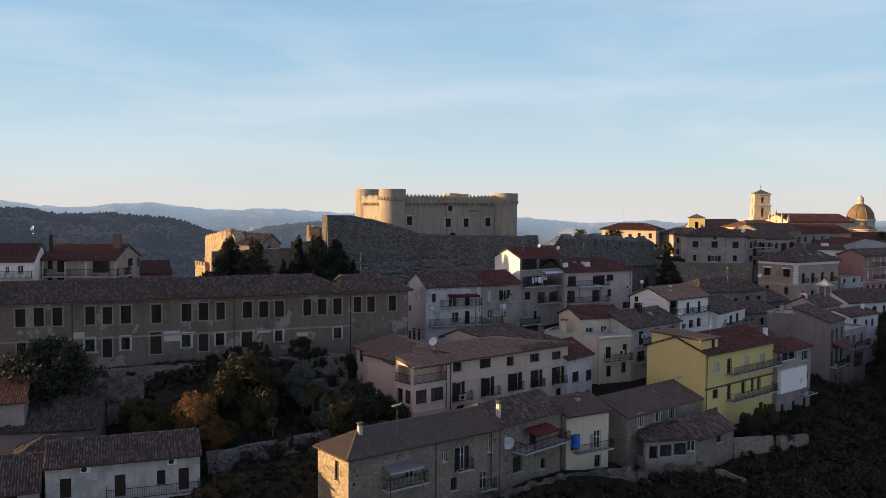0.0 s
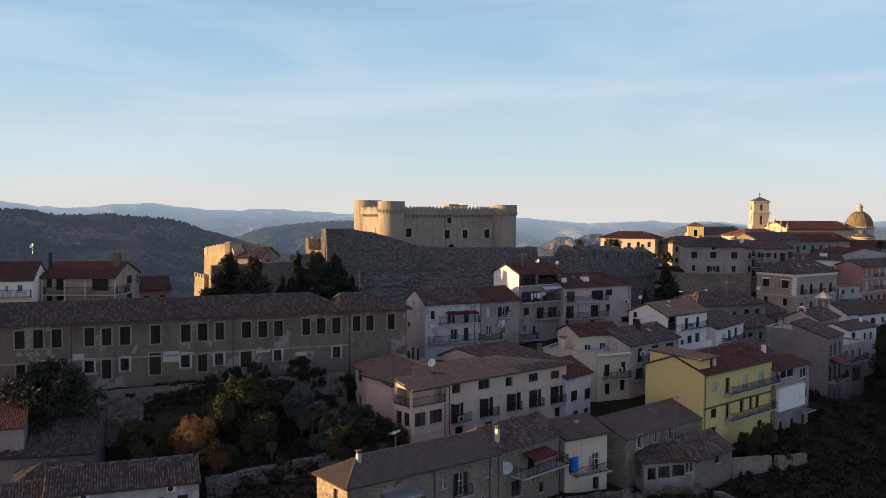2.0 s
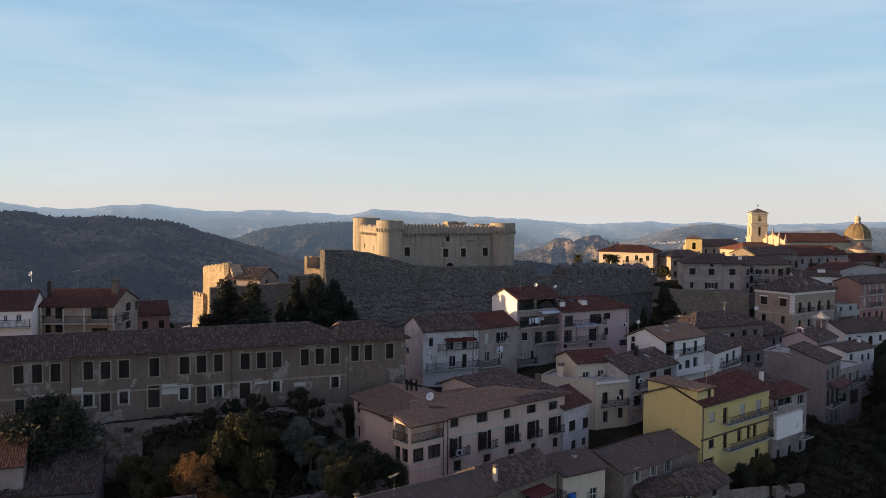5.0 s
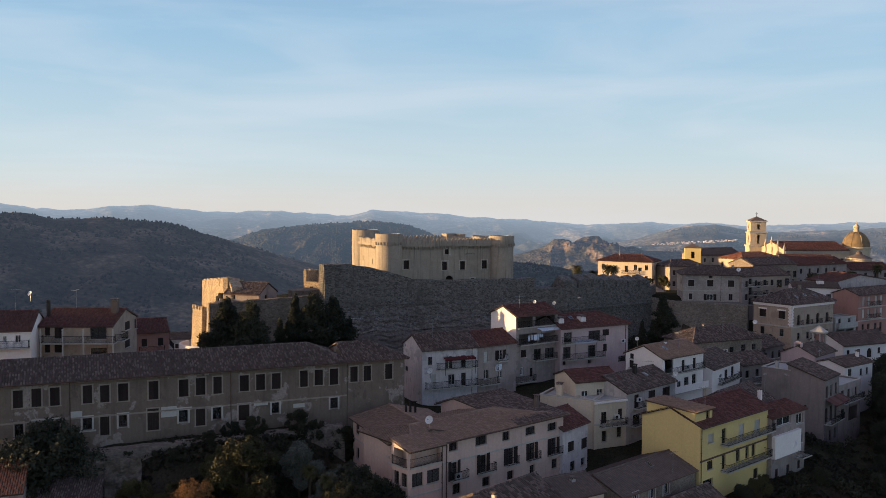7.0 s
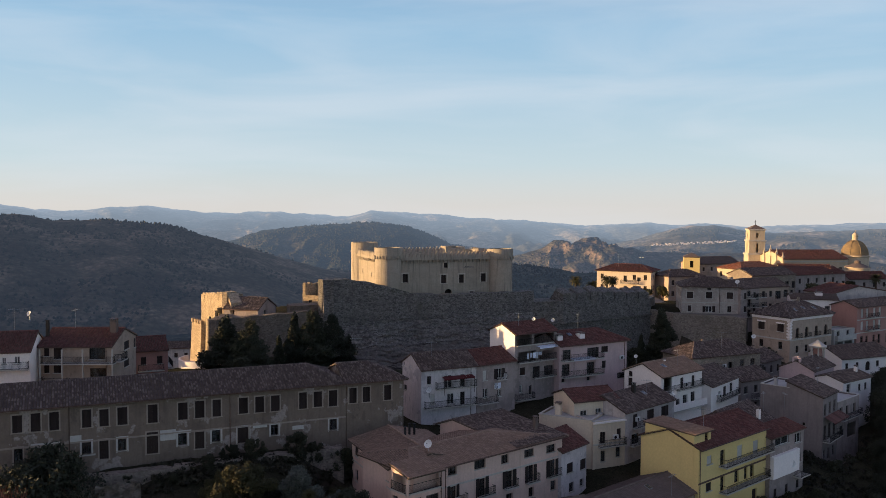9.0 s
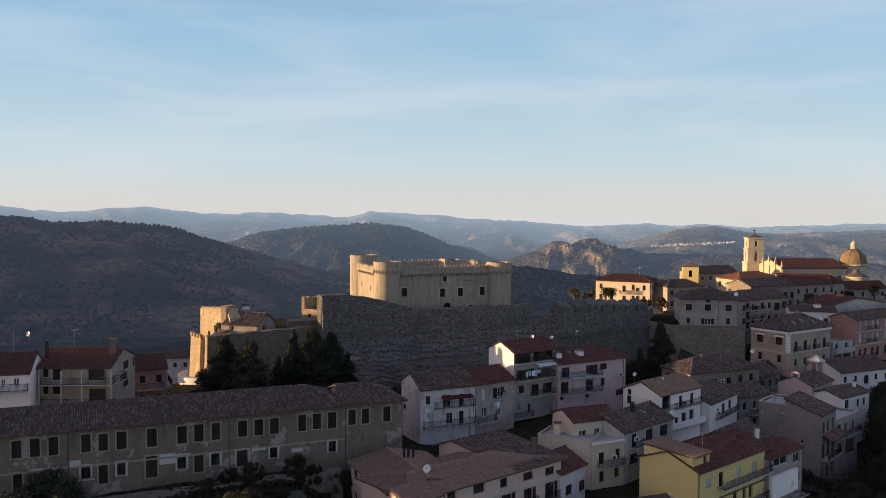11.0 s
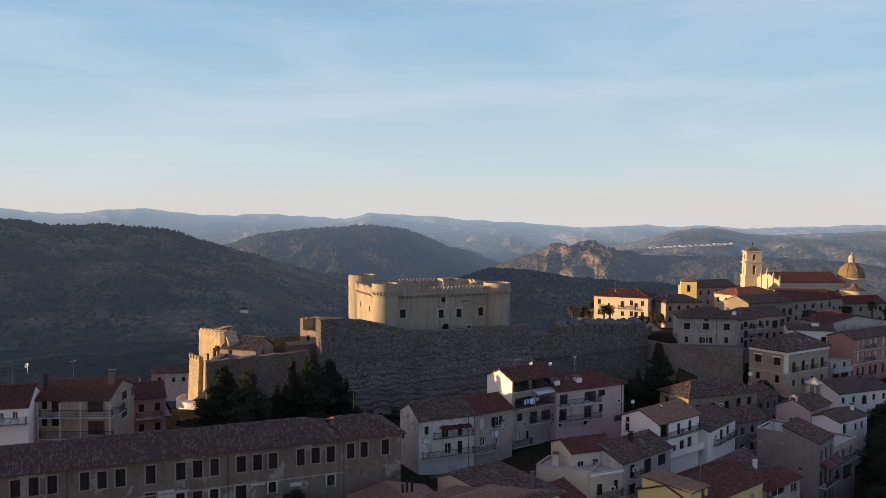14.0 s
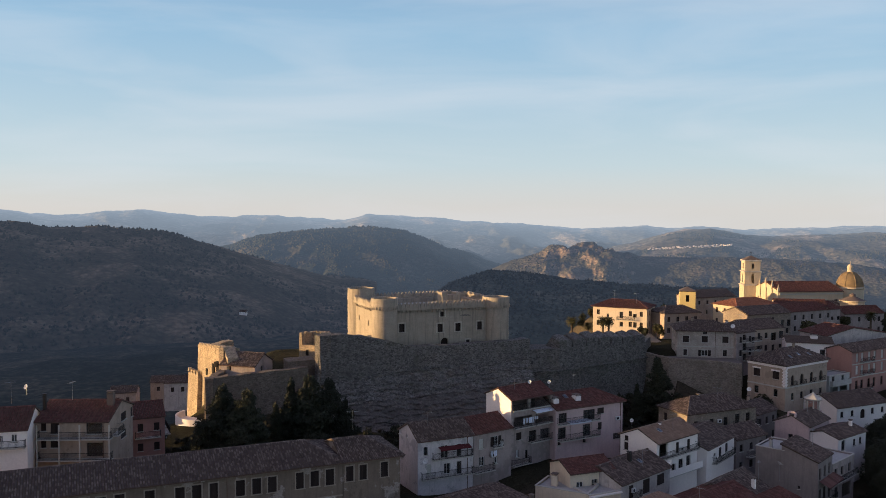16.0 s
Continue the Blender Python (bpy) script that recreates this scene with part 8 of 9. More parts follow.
MAT["tuft"] = leaf_mat("rough_grass", (0.02, 0.02, 0.013), (0.056, 0.049, 0.028))
PROTO = {
    "olive": make_tree("tree", "broad olive-green tree on the garden slope", 11, 6.4, 6.0, "leaf", 26000, 0.1),
    "silver": make_tree("tree", "grey-green leafy tree on the garden slope", 12, 5.6, 5.2, "silver", 24000, 0.1),
    "rust": make_tree("shrub", "rust-brown bare twiggy shrub", 13, 4.2, 3.8, "rust", 9000, 0.06, "shrub", 0.2, 34),
    "bush": make_tree("shrub", "dense dark green shrub on the slope", 14, 2.6, 3.4, "bramble", 4200, 0.13, "shrub", 0.15, 10),
    "bush2": make_tree("shrub", "low spreading dark green scrub", 15, 1.7, 3.4, "bramble", 2600, 0.16, "shrub", 0.1, 8),
    "dry": make_tree("shrub", "dry straw-coloured brush on the slope", 16, 1.6, 2.4, "dry", 2400, 0.15, "shrub", 0.1, 8),
    "far_olive": make_tree("tree", "olive-green tree on the hillside", 18, 6.4, 6.0, "leaf", 1100, 0.5),
    "far_dark": make_tree("tree", "dark evergreen tree on the hillside", 19, 6.0, 6.6, "conifer", 1200, 0.55, "tree", 0.2, 12),
    "dark": make_tree("tree", "large dark evergreen tree", 17, 6.0, 6.6, "conifer", 24000, 0.12, "tree", 0.1, 34),
}
for key, (x, y, s, t, z) in {"olive": (-20.4, 89.4, 1.22, 0.3, 6.2), "silver": (-15.4, 93.0, 1.0, 0.0, 7.0), "rust": (-25.2, 86.2, 1.3, 0.0, 5.2), "dark": (-42.6, 91.2, 1.6, 0.0, 4.9),
                             "bush": (-8.6, 88.6, 1.25, 0.0, 6.6), "bush2": (-29.0, 88.0, 1.1, 0.0, 5.4), "dry": (-21.5, 74.5, 1.0, 0.0, 3.2)}.items():
    PROTO[key].matrix_basis = at(x, y, s, t, z)
for key, x, y, s, t, z in (("olive", -24.0, 92.5, 0.72, 1.0, None), ("silver", -12.0, 91.0, 0.75, 2.0, None), ("dark", -7.6, 92.0, 0.62, 1.0, None), ("dark", -10.6, 94.5, 0.6, 2.2, None),
                           ("rust", -22.4, 84.4, 0.7, 1.5, None), ("dark", -45.5, 91.0, 0.8, 2.0, None), ("olive", -4.8, 96.2, 0.55, 2.0, None), ("dark", -8.4, 90.0, 1.0, 0.6, None), ("dark", -5.8, 91.6, 0.95, 1.9, None), ("silver", -11.2, 91.0, 0.95, 2.6, None), ("dry", -19.6, 75.6, 0.9, 1.0, None), ("dry", -17.9, 74.9, 0.8, 2.0, None), ("dry", -18.8, 73.8, 0.8, 2.6, None), ("dark", 38.2, 104.2, 0.5, 1.0, None), ("olive", 40.8, 106.0, 0.55, 2.2, None), ("dark", 50.6, 110.4, 0.36, 1.9, None), ("dark", 60.0, 113.0, 0.6, 0.9, None), ("dark", 63.5, 119.0, 0.7, 3.1, None), ("dark", 67.0, 126.0, 0.7, 4.1, None)):
    place(PROTO[key], at(x, y, s, t, z))


def scatter(keys, count, region, seed, smin, smax, keep=None):
    rng, done = random.Random(seed), 0
    while done < count:
        x, y = rng.uniform(region[0], region[1]), rng.uniform(region[2], region[3])
        if keep is not None and not keep(x, y):
            count -= 0.2
            continue
        if any(h.hits(x, y) for h in HOUSES):
            count -= 0.2
            continue
        place(PROTO[rng.choice(keys)], at(x, y, rng.uniform(smin, smax), rng.random() * 6.28))
        done += 1


def thicket(name, label, mat, count, region, seed, smin, smax, keep, leaves=700, size=0.2):
    """Close scrub that nobody could count: many low clumps of leaves over a stretch of ground, as one object."""
    rng, nr = random.Random(seed), np.random.default_rng(seed)
    spots, tries = [], 0
    while len(spots) < count and tries < count * 6:
        tries += 1
        x, y = rng.uniform(region[0], region[1]), rng.uniform(region[2], region[3])
        if keep(x, y) and not any(h.hits(x, y, 0.5) for h in HOUSES):
            spots.append((x, y))
    zs = ground_height([p[0] for p in spots], [p[1] for p in spots])
    vs, fs, base = [], [], 0
    for (x, y), z in zip(spots, zs):
        s = rng.uniform(smin, smax)
        lobes = [((x + rng.uniform(-1, 1) * s * 0.7, y + rng.uniform(-1, 1) * s * 0.7, z + s * rng.uniform(0.2, 0.75)), (s * rng.uniform(0.35, 0.7), s * rng.uniform(0.35, 0.7), s * rng.uniform(0.3, 0.6))) for _ in range(5)]
        v, f = leaf_cloud(nr, lobes, int(leaves * min(1.6, s)), size)
        vs.append(v)
        fs.append(f + base)
        base += len(v)
    me = fast_mesh(name, np.concatenate(vs), np.concatenate(fs), MAT[mat])
    tagged(new(name, me), label, "scrub", kind="stuff")


def garden(x, y):
    return 80.6 + 0.5 * (x + 22.6) < y < 95.0 + 0.42 * (x + 26)


scatter(["bush", "bush", "bush2", "olive"], 34, (-34, -3, 84, 98), 1, 0.4, 0.8, garden)
thicket("scrub", "tangled dark garden scrub between the terraces", "bramble", 420, (-38, -2, 78, 104), 2, 0.5, 1.5, garden, 330, 0.19)
thicket("dry_grass", "dry straw and brush beside the lane", "dry", 46, (-24, -8, 70, 84), 3, 0.25, 0.6, lambda x, y: y < 80 + 0.5 * (x + 22.6), 900, 0.12)
for x, y, k in ((-17.3, 104.6, 0.75), (-22.2, 102.6, 0.6), (-25.2, 101.6, 0.5), (-12.6, 106.6, 0.7), (-10.4, 107.4, 0.8), (-15.2, 105.6, 0.6), (-8.0, 108.6, 0.7)):
    place(PROTO["bush"], at(x, y, k * 1.5, x))
scatter(["bush", "bush2"], 14, (-48, -18, 95, 108), 3, 0.4, 0.75, lambda x, y: 98.4 + 0.42 * (x + 26) < y < 102.4 + 0.42 * (x + 26))
def gully(x, y):
    """Open slope east of the houses, but for the strips before its low walls."""
    near = 33 < x < 47.5 and -4.5 < y - 99.6 - 0.56 * (x - 34.6) < 0.9
    return not near and not (50 < x < 65 and -4.0 < y - 112 - 1.27 * (x - 51.1) < 0.8)


thicket("scrub", "dark overgrown scrub on the eastern gully slope", "bramble", 900, (26, 84, 66, 150), 4, 0.5, 1.3, lambda x, y: gully(x, y) and x > 0.30 * y and y < 100 + 1.1 * (x - 36), 300, 0.2)
thicket("grass", "rough dark grass and bramble tufts over the gully", "tuft", 3600, (24, 74, 68, 145), 14, 0.25, 0.6, lambda x, y: x > 0.28 * y and y < 108 + 1.2 * (x - 36), 120, 0.17)
thicket("grass", "rough grass and weeds at the foot of the walls", "tuft", 1100, (-44, 72, 128, 192), 15, 0.25, 0.65, lambda x, y: 134 < y < 156 + 0.62 * (x + 21), 75, 0.3)
thicket("grass", "weeds and rough grass along the lane", "tuft", 420, (-26, 6, 66, 92), 16, 0.15, 0.38, lambda x, y: y < 80 + 0.5 * (x + 22.6), 90, 0.2)
thicket("grass", "weeds along the foot of the long building", "tuft", 500, (-56, -8, 85, 108), 17, 0.25, 0.6, lambda x, y: 97.6 + 0.42 * (x + 26) < y < 103.2 + 0.42 * (x + 26), 90, 0.22)
scatter(["bush2", "bush", "far_dark"], 30, (34, 78, 76, 126), 4, 0.3, 0.6, lambda x, y: gully(x, y) and y < 104 + 0.9 * (x - 40) and x > 0.36 * y)
thicket("scrub", "dark brambles below the stone houses", "bramble", 240, (2, 38, 68, 98), 5, 0.4, 0.9, lambda x, y: y < 75.5 + 0.8 * (x - 4), 420, 0.22)
thicket("dry_grass", "dry brush below the stone houses", "dry", 50, (2, 38, 68, 98), 6, 0.2, 0.5, lambda x, y: y < 75.5 + 0.8 * (x - 4), 900, 0.12)
thicket("scrub", "dark bushes at the foot of the rampart", "conifer", 60, (-42, 24, 128, 160), 7, 0.5, 1.2, lambda x, y: 136 < y < 152 + 0.62 * (x + 26), 400, 0.3)
thicket("scrub", "dark bushes below the bastion and street wall", "conifer", 110, (22, 72, 148, 192), 8, 0.6, 1.6, lambda x, y: y < 178 + 0.6 * (x - 20), 400, 0.3)
for x, y, k, t in ((78.6, 146.4, 1.15, 0.2), (81.4, 148.6, 1.25, 1.0), (84.5, 152.2, 1.2, 2.0), (76.5, 138.5, 1.0, 3.0), (88.0, 158.0, 1.2, 4.0), (80.0, 140.5, 1.1, 5.0), (91.0, 164.4, 1.2, 0.6), (73.5, 133.5, 0.9, 1.6), (86.0, 147.0, 1.2, 2.6), (94.5, 170.6, 1.1, 3.6), (87.0, 163.0, 1.1, 5.6), (83.2, 159.4, 0.9, 2.9), (72.5, 128.0, 0.8, 4.4), (76.0, 128.5, 1.0, 0.9)):
    place(PROTO["dark"], at(x, y, k, t))
PROTO["far_olive"].matrix_basis, PROTO["far_dark"].matrix_basis = at(-70, 200, 1.0), at(-76, 212, 1.0)
thicket("scrub", "dark shrubs along the foot of the street wall", "bramble", 60, (44, 72, 172, 192), 18, 1.2, 2.4, lambda x, y: 4.0 < np.interp(x, [44, 50.2, 55.8, 66, 72], [197, 201.5, 193.2, 190, 188]) - y < 14, 400, 0.28)
scatter(["far_dark", "far_dark", "far_olive"], 90, (-150, -56, 150, 330), 9, 0.6, 1.2)
scatter(["far_dark", "far_olive"], 40, (50, 170, 225, 330), 10, 0.5, 0.8)

pine = make_conifer("conifer", "dark ragged pine before the fortress wall", 21, 12.6, 11.5, 26000, "conifer", 0.86)
pine.matrix_basis = at(-32.4, 128.0, 1.0, 0, 12.4)
slim_pine = make_conifer("conifer", "slender dark pine beside the rampart", 22, 12.4, 6.4, 15000, "conifer", 0.9)
slim_pine.matrix_basis = at(-22.6, 132.7, 1.0, 0.6, 12.7)
for proto, x, y, s, t in ((pine, -28.0, 125.6, 0.98, 1.0), (pine, -19.9, 134.4, 1.0, 2.0), (pine, -16.8, 135.8, 0.95, 3.0), (slim_pine, -24.8, 131.6, 0.74, 4.0), (slim_pine, -30.4, 129.4, 0.8, 2.2), (slim_pine, -14.4, 136.4, 0.7, 1.2), (slim_pine, 42.0, 175.0, 0.66, 0.4), (slim_pine, 37.6, 172.0, 0.55, 0.8)):
    place(proto, at(x, y, s, t, 12.5 if x < 20 else 7.6))
place(slim_pine, at(46.9, 177.2, 1.5, 2.5, 7.6, 1.06))
palm = make_palm("palm", "sunlit palm behind the bastion", 31, 6.4, 2.0, 80)
palm.matrix_basis = at(34.9, 216.0, 0.97, 0, 17.2)
for x, y, s, z in ((39.0, 216.0, 0.8, 17.1), (42.6, 215.0, 0.95, 17.5), (44.4, 216.5, 0.92, 17.5), (120.5, 233.4, 1.0, 16.4), (-11.8, 89.4, 0.6, 6.1), (-14.0, 91.5, 0.58, 6.5), (-17.2, 85.6, 0.36, 5.7)):
    place(palm, at(x, y, s, x, z))


# ---- field walls, rock and road ----
MAT["terrace"] = stonework("terrace_rubble", (0.28, 0.232, 0.188), 3.4, 0.6, 0.35, 0.8)


def field_wall(label, pts, zb, thick=0.6, mat="stone", seed=1):
    w = tagged(new("retaining_wall"), label, "wall", "rubble walls of the slopes")
    mb = MB()
    wall_run(mb, ragged(pts, 0.9, 0.09, seed), zb, thick)
    part("wall", mb, MAT[mat], w)


field_wall("rough stone terrace wall below the long building", [(-58, 87.6, 11.0), (-41, 94.0, 11.25), (-26, 100.4, 11.4), (-12, 106.6, 11.3)], 5.0, 1.6, "terrace", 1)
field_wall("mossy rubble wall along the lane", [(-22.6, 80.8, 6.1), (-15.9, 84.2, 6.6), (-9.0, 87.8, 7.2), (-4.2, 90.6, 7.4)], 3.5, 0.7, "rampart", 2)
field_wall("low stone wall on the eastern slope", [(34.6, 99.8, 2.7), (37.6, 101.2, 2.5), (40.6, 103.0, 2.2)], -4.0, 0.6, "stone", 3)
field_wall("low stone wall on the eastern slope", [(41.5, 103.2, 2.1), (46.2, 106.0, 1.6)], -4.0, 0.6, "stone", 4)
field_wall("low wall of the garden path", [(51.1, 112.0, 0.9), (56.0, 118.0, 0.7), (63.6, 128.0, 0.0)], -6.0, 0.5, "stone", 5)
field_wall("stone wall of the street before the palace", [(50.4, 201.6, 17.8), (54.2, 195.2, 17.7), (66.2, 190.2, 17.6), (69.0, 189.4, 17.4)], 3.0, 0.8, "terrace", 6)
field_wall("small wall beside the lane", [(28.4, 92.6, 1.4), (31.0, 92.2, 1.2), (33.0, 91.0, 0.6)], -5.0, 0.5, "terrace", 7)


def piazza():
    """The paved square before the palace, held by the street wall."""
    mb = MB()
    edge = [(50.8, 202.2), (54.6, 195.8), (66.2, 190.8), (69.6, 190.2), (70.0, 197.0), (57.0, 199.0), (58.6, 208.0), (60.0, 236.0), (46.0, 238.0), (52.0, 214.0)]
    mb.face(*((x, y, 17.35) for x, y in edge))
    for (x0, y0), (x1, y1) in zip(edge, edge[1:] + edge[:1]):
        mb.face((x0, y0, 17.35), (x1, y1, 17.35), (x1, y1, 12.0), (x0, y0, 12.0))
    tagged(new("pavement", mb.mesh("pavement", MAT["paving"])), "worn grey paving of the square before the palace", "pavement", kind="structure")


MAT["paving"] = plaster("worn_paving", (0.17, 0.15, 0.135), 0.7)
piazza()


def rock_face(label, a, b, z0, z1, lean, seed):
    """A rough natural rock face between two points."""
    r = tagged(new("boulder"), label, "rock")
    a, b = Vector((*a, 0)), Vector((*b, 0))
    d = b - a
    nrm = Vector((d.y, -d.x, 0)).normalized()
    nu, nz, v, f = max(20, int(d.length * 4)), 26, [], []
    for j in range(nz + 1):
        for i in range(nu + 1):
            u, z = i / nu, j / nz
            s = u * d.length
            q = noise.noise((s * 0.9, z * 4, seed)) * 0.6 + noise.noise((s * 2.4, z * 9, seed + 3)) * 0.3 + abs(noise.noise((s * 5, z * 17, seed + 5))) * 0.2
            p = a + d * u + nrm * (lean * (1 - z) ** 1.4 + q)
            v.append((p.x, p.y, z0 + (z1 - z0) * z + 0.5 * noise.noise((s * 0.7, z * 2, seed + 9))))
    for j in range(nz):
        for i in range(nu):
            k = j * (nu + 1) + i
            f.append((k, k + 1, k + nu + 2, k + nu + 1))
    mb = MB()
    mb.v, mb.f = v, f
    part("rock", mb, MAT["rock"], r)


MAT["rock"] = stonework("worn_rock", (0.17, 0.144, 0.118), 2.2, 0.7, 0.4, 0.9)
rock_face("pale bare rock face below the terrace", (-37.6, 92.4), (-33.0, 93.4), 6.0, 11.2, 0.9, 1.7)
rock_face("rough rubble bank below the stone houses", (12.0, 86.4), (20.5, 89.4), -4.0, 2.6, 3.4, 4.1)
rock_face("rough rubble bank under the porch", (20.0, 89.2), (29.0, 92.6), -5.0, 2.2, 3.2, 7.3)
rock_face("worn rock bank below the lane", (4.0, 78.0), (12.5, 85.6), -2.5, 3.0, 2.0, 9.2)


# ---- small things ----
def dish(x, y, z, s=0.34, turn=-30.0, label="pale satellite dish on a bracket"):
    d = tagged(new("satellite_dish"), label, "satellite dish", "satellite dishes of the town")
    d.matrix_world = Matrix.Translation((x, y, z)) @ Matrix.Rotation(radians(turn), 4, "Z")
    part("pole", MB().tube((0, 0, -1.1), (0, 0, 0), 0.035, 0.035, 6), MAT["tin"], d)
    tilt = Matrix.Rotation(radians(62), 4, "X")
    prof = [(0.02, 0.0), (s * 0.5, 0.05), (s * 0.85, 0.13), (s, 0.2), (s * 0.97, 0.215), (s * 0.5, 0.07), (0.02, 0.02)]
    part("reflector", MB().lathe((0, 0, 0), prof, 24), MAT["dish"], d, "", tilt)
    part("arm", MB().tube((0, 0, 0.02), (0, -s * 0.1, s * 0.9), 0.02, 0.015, 5).box(-0.05, 0.05, -s * 0.1 - 0.05, -s * 0.1 + 0.05, s * 0.88, s * 1.05), MAT["tin"], d, "", tilt)


def aerial(x, y, z, h=2.6, turn=20.0):
    a = tagged(new("aerial"), "thin metal television aerial on a roof", "aerial", "roof aerials of the town")
    a.matrix_world = Matrix.Translation((x, y, z)) @ Matrix.Rotation(radians(turn), 4, "Z")
    part("mast", MB().tube((0, 0, -0.6), (0, 0, h), 0.022, 0.018, 6), MAT["tin"], a)
    boom = part("boom", MB().box(-0.015, 0.015, -0.8, 0.8, h - 0.24, h - 0.21), MAT["tin"], a)
    for i in range(7):
        y_ = -0.75 + 0.25 * i
        part("element", MB().box(-0.3 + 0.02 * i, 0.3 - 0.02 * i, y_ - 0.012, y_ + 0.012, h - 0.208, h - 0.186), MAT["tin"], boom)


def washing(h, side, u0, u1, z, out, seed):
    """A line of washing in front of a balcony."""
    rng = random.Random(seed)
    w = tagged(new("washing_line"), "pale clothes hung out to dry on a balcony line", "laundry", "washing lines of the balconies")
    w.matrix_world = h.ob.matrix_world @ h.side[side][0] @ Matrix.Translation((0, -out, z))
    part("line", MB().tube((u0, 0, 0), (u1, 0, 0), 0.012, 0.012, 5), MAT["tin"], w)
    u = u0 + 0.1
    while u < u1 - 0.5:
        wd, hg = rng.uniform(0.35, 0.8), rng.uniform(0.5, 1.0)
        mb = MB()
        k = 6
        for i in range(k):
            a, b = u + wd * i / k, u + wd * (i + 1) / k
            ya, yb = 0.05 * math.sin(i * 1.3), 0.05 * math.sin((i + 1) * 1.3)
            mb.face((a, ya * 0.3, 0), (b, yb * 0.3, 0), (b, yb, -hg), (a, ya, -hg))
            mb.face((a, ya * 0.3 + 0.015, 0), (b, yb * 0.3 + 0.015, 0), (b, yb + 0.015, -hg), (a, ya + 0.015, -hg))
        part("garment", mb, MAT["linen"], w)
        u += wd + rng.uniform(0.05, 0.25)


def awning(h, u0, u1, z, out, drop, mat, label):
    a = tagged(new("awning"), label, "awning", "awnings of the balconies")
    a.matrix_world = h.ob.matrix_world
    mb = MB()
    n = 8
    for i in range(n):
        x0, x1 = u0 + (u1 - u0) * i / n, u0 + (u1 - u0) * (i + 1) / n
        sag = 0.08 * math.sin(math.pi * (i + 0.5) / n)
        mb.face((x0, -0.02, z), (x1, -0.02, z), (x1, -out, z - drop - sag), (x0, -out, z - drop - sag))
        mb.face((x0, -out, z - drop - sag), (x1, -out, z - drop - sag), (x1, -out - 0.02, z - drop - 0.25), (x0, -out - 0.02, z - drop - 0.25))
    part("cloth", mb, MAT[mat], a)
    for x in (u0 + 0.05, u1 - 0.05):
        part("pole", MB().tube((x, -out + 0.05, z - drop - 2.4), (x, -out + 0.05, z - drop - 0.02), 0.03, 0.03, 6), MAT["iron"], a)


def ac_unit(h, side, u, z):
    """Outdoor cooling unit on wall brackets."""
    a = tagged(new("ac_unit"), "white outdoor air conditioning unit on wall brackets", "air conditioner", "cooling units of the facades")
    a.matrix_world = h.ob.matrix_world @ h.side[side][0] @ Matrix.Translation((u, -0.05, z))
    part("case", MB().box(-0.42, 0.42, -0.36, -0.06, 0, 0.58), MAT["dish"], a)
    part("fan_grille", MB().lathe((0, 0, 0), [(0.02, 0.03), (0.2, 0.03), (0.23, 0.0)], 20), MAT["iron"], a, "dark round fan grille", Matrix.Translation((-0.1, -0.365, 0.29)) @ Matrix.Rotation(radians(90), 4, "X"))
    for x in (-0.3, 0.3):
        part("bracket", MB().box(x - 0.02, x + 0.02, -0.36, 0.06, -0.05, -0.003), MAT["tin"], a)


def skylight(h, u, v, w=0.7, d=0.9):
    """A small roof window lying a little proud of the tiles."""
    rv = h.depth * h.ridge
    k = h.rise / rv
    s = tagged(new("skylight"), "small glazed skylight set in the roof tiles", "skylight", "skylights of the roofs")
    s.matrix_world = h.ob.matrix_world @ Matrix.Translation((u, v, h.h + k * v + 0.06)) @ Matrix.Rotation(math.atan(k), 4, "X")
    part("frame", MB().box(0, w, 0, d, -0.05, 0.1), MAT["tin"], s)
    part("pane", MB().box(0.07, w - 0.07, 0.07, d - 0.07, 0.104, 0.112), MAT["glass"], s)


def on_wall(h, side, u, z, out):
    p = h.ob.matrix_world @ h.side[side][0] @ Vector((u, -out, z))
    return p.x, p.y, p.z


def aedicula():
    """A small round temple of columns that crowns a chapel."""
    t = tagged(new("roof_temple"), "small pale temple with columns and pointed cap", "monument")
    t.location = (73.4, 163.2, 10.6)
    part("base", MB().lathe((0, 0, 0), [(1.6, -3), (1.6, 2.2), (1.75, 2.3), (1.75, 2.5), (0.02, 2.5)], 8), MAT["lilac"], t)
    for k in range(6):
        w = math.pi / 3 * k + 0.2
        part("column", MB().tube((1.25 * math.cos(w), 1.25 * math.sin(w), 2.5), (1.25 * math.cos(w), 1.25 * math.sin(w), 4.6), 0.17, 0.14, 10), MAT["trim"], t)
    part("core", MB().lathe((0, 0, 0), [(0.8, 2.5), (0.8, 4.6)], 16), MAT["red"], t)
    part("cap", MB().lathe((0, 0, 0), [(0.02, 4.6), (1.65, 4.6), (1.75, 4.9), (1.4, 5.05), (0.6, 5.6), (0.06, 6.1)], 8), MAT["trim"], t)


aedicula()


def far_village():
    """Tiny pale houses strung along a far ridge."""
    rng, mb = random.Random(5), MB()
    for i in range(110):
        k = rng.random() ** 0.8
        az, r = radians(14.0 + 5.2 * k), 3250 + rng.uniform(-60, 60)
        z = 37 - r * (141 - 20 * k + rng.uniform(-4, 4)) / 3500
        w = rng.uniform(0.9, 2.2)
        mb.box(-w * 1.6, w * 1.6, -w, w, -2, rng.uniform(0.6, 1.6), Matrix.Translation((r * math.sin(az), r * math.cos(az), z)))
    tagged(new("far_village", mb.mesh("far_village", MAT["white"])), "tiny pale village houses on a far ridge", "village", kind="stuff")


far_village()


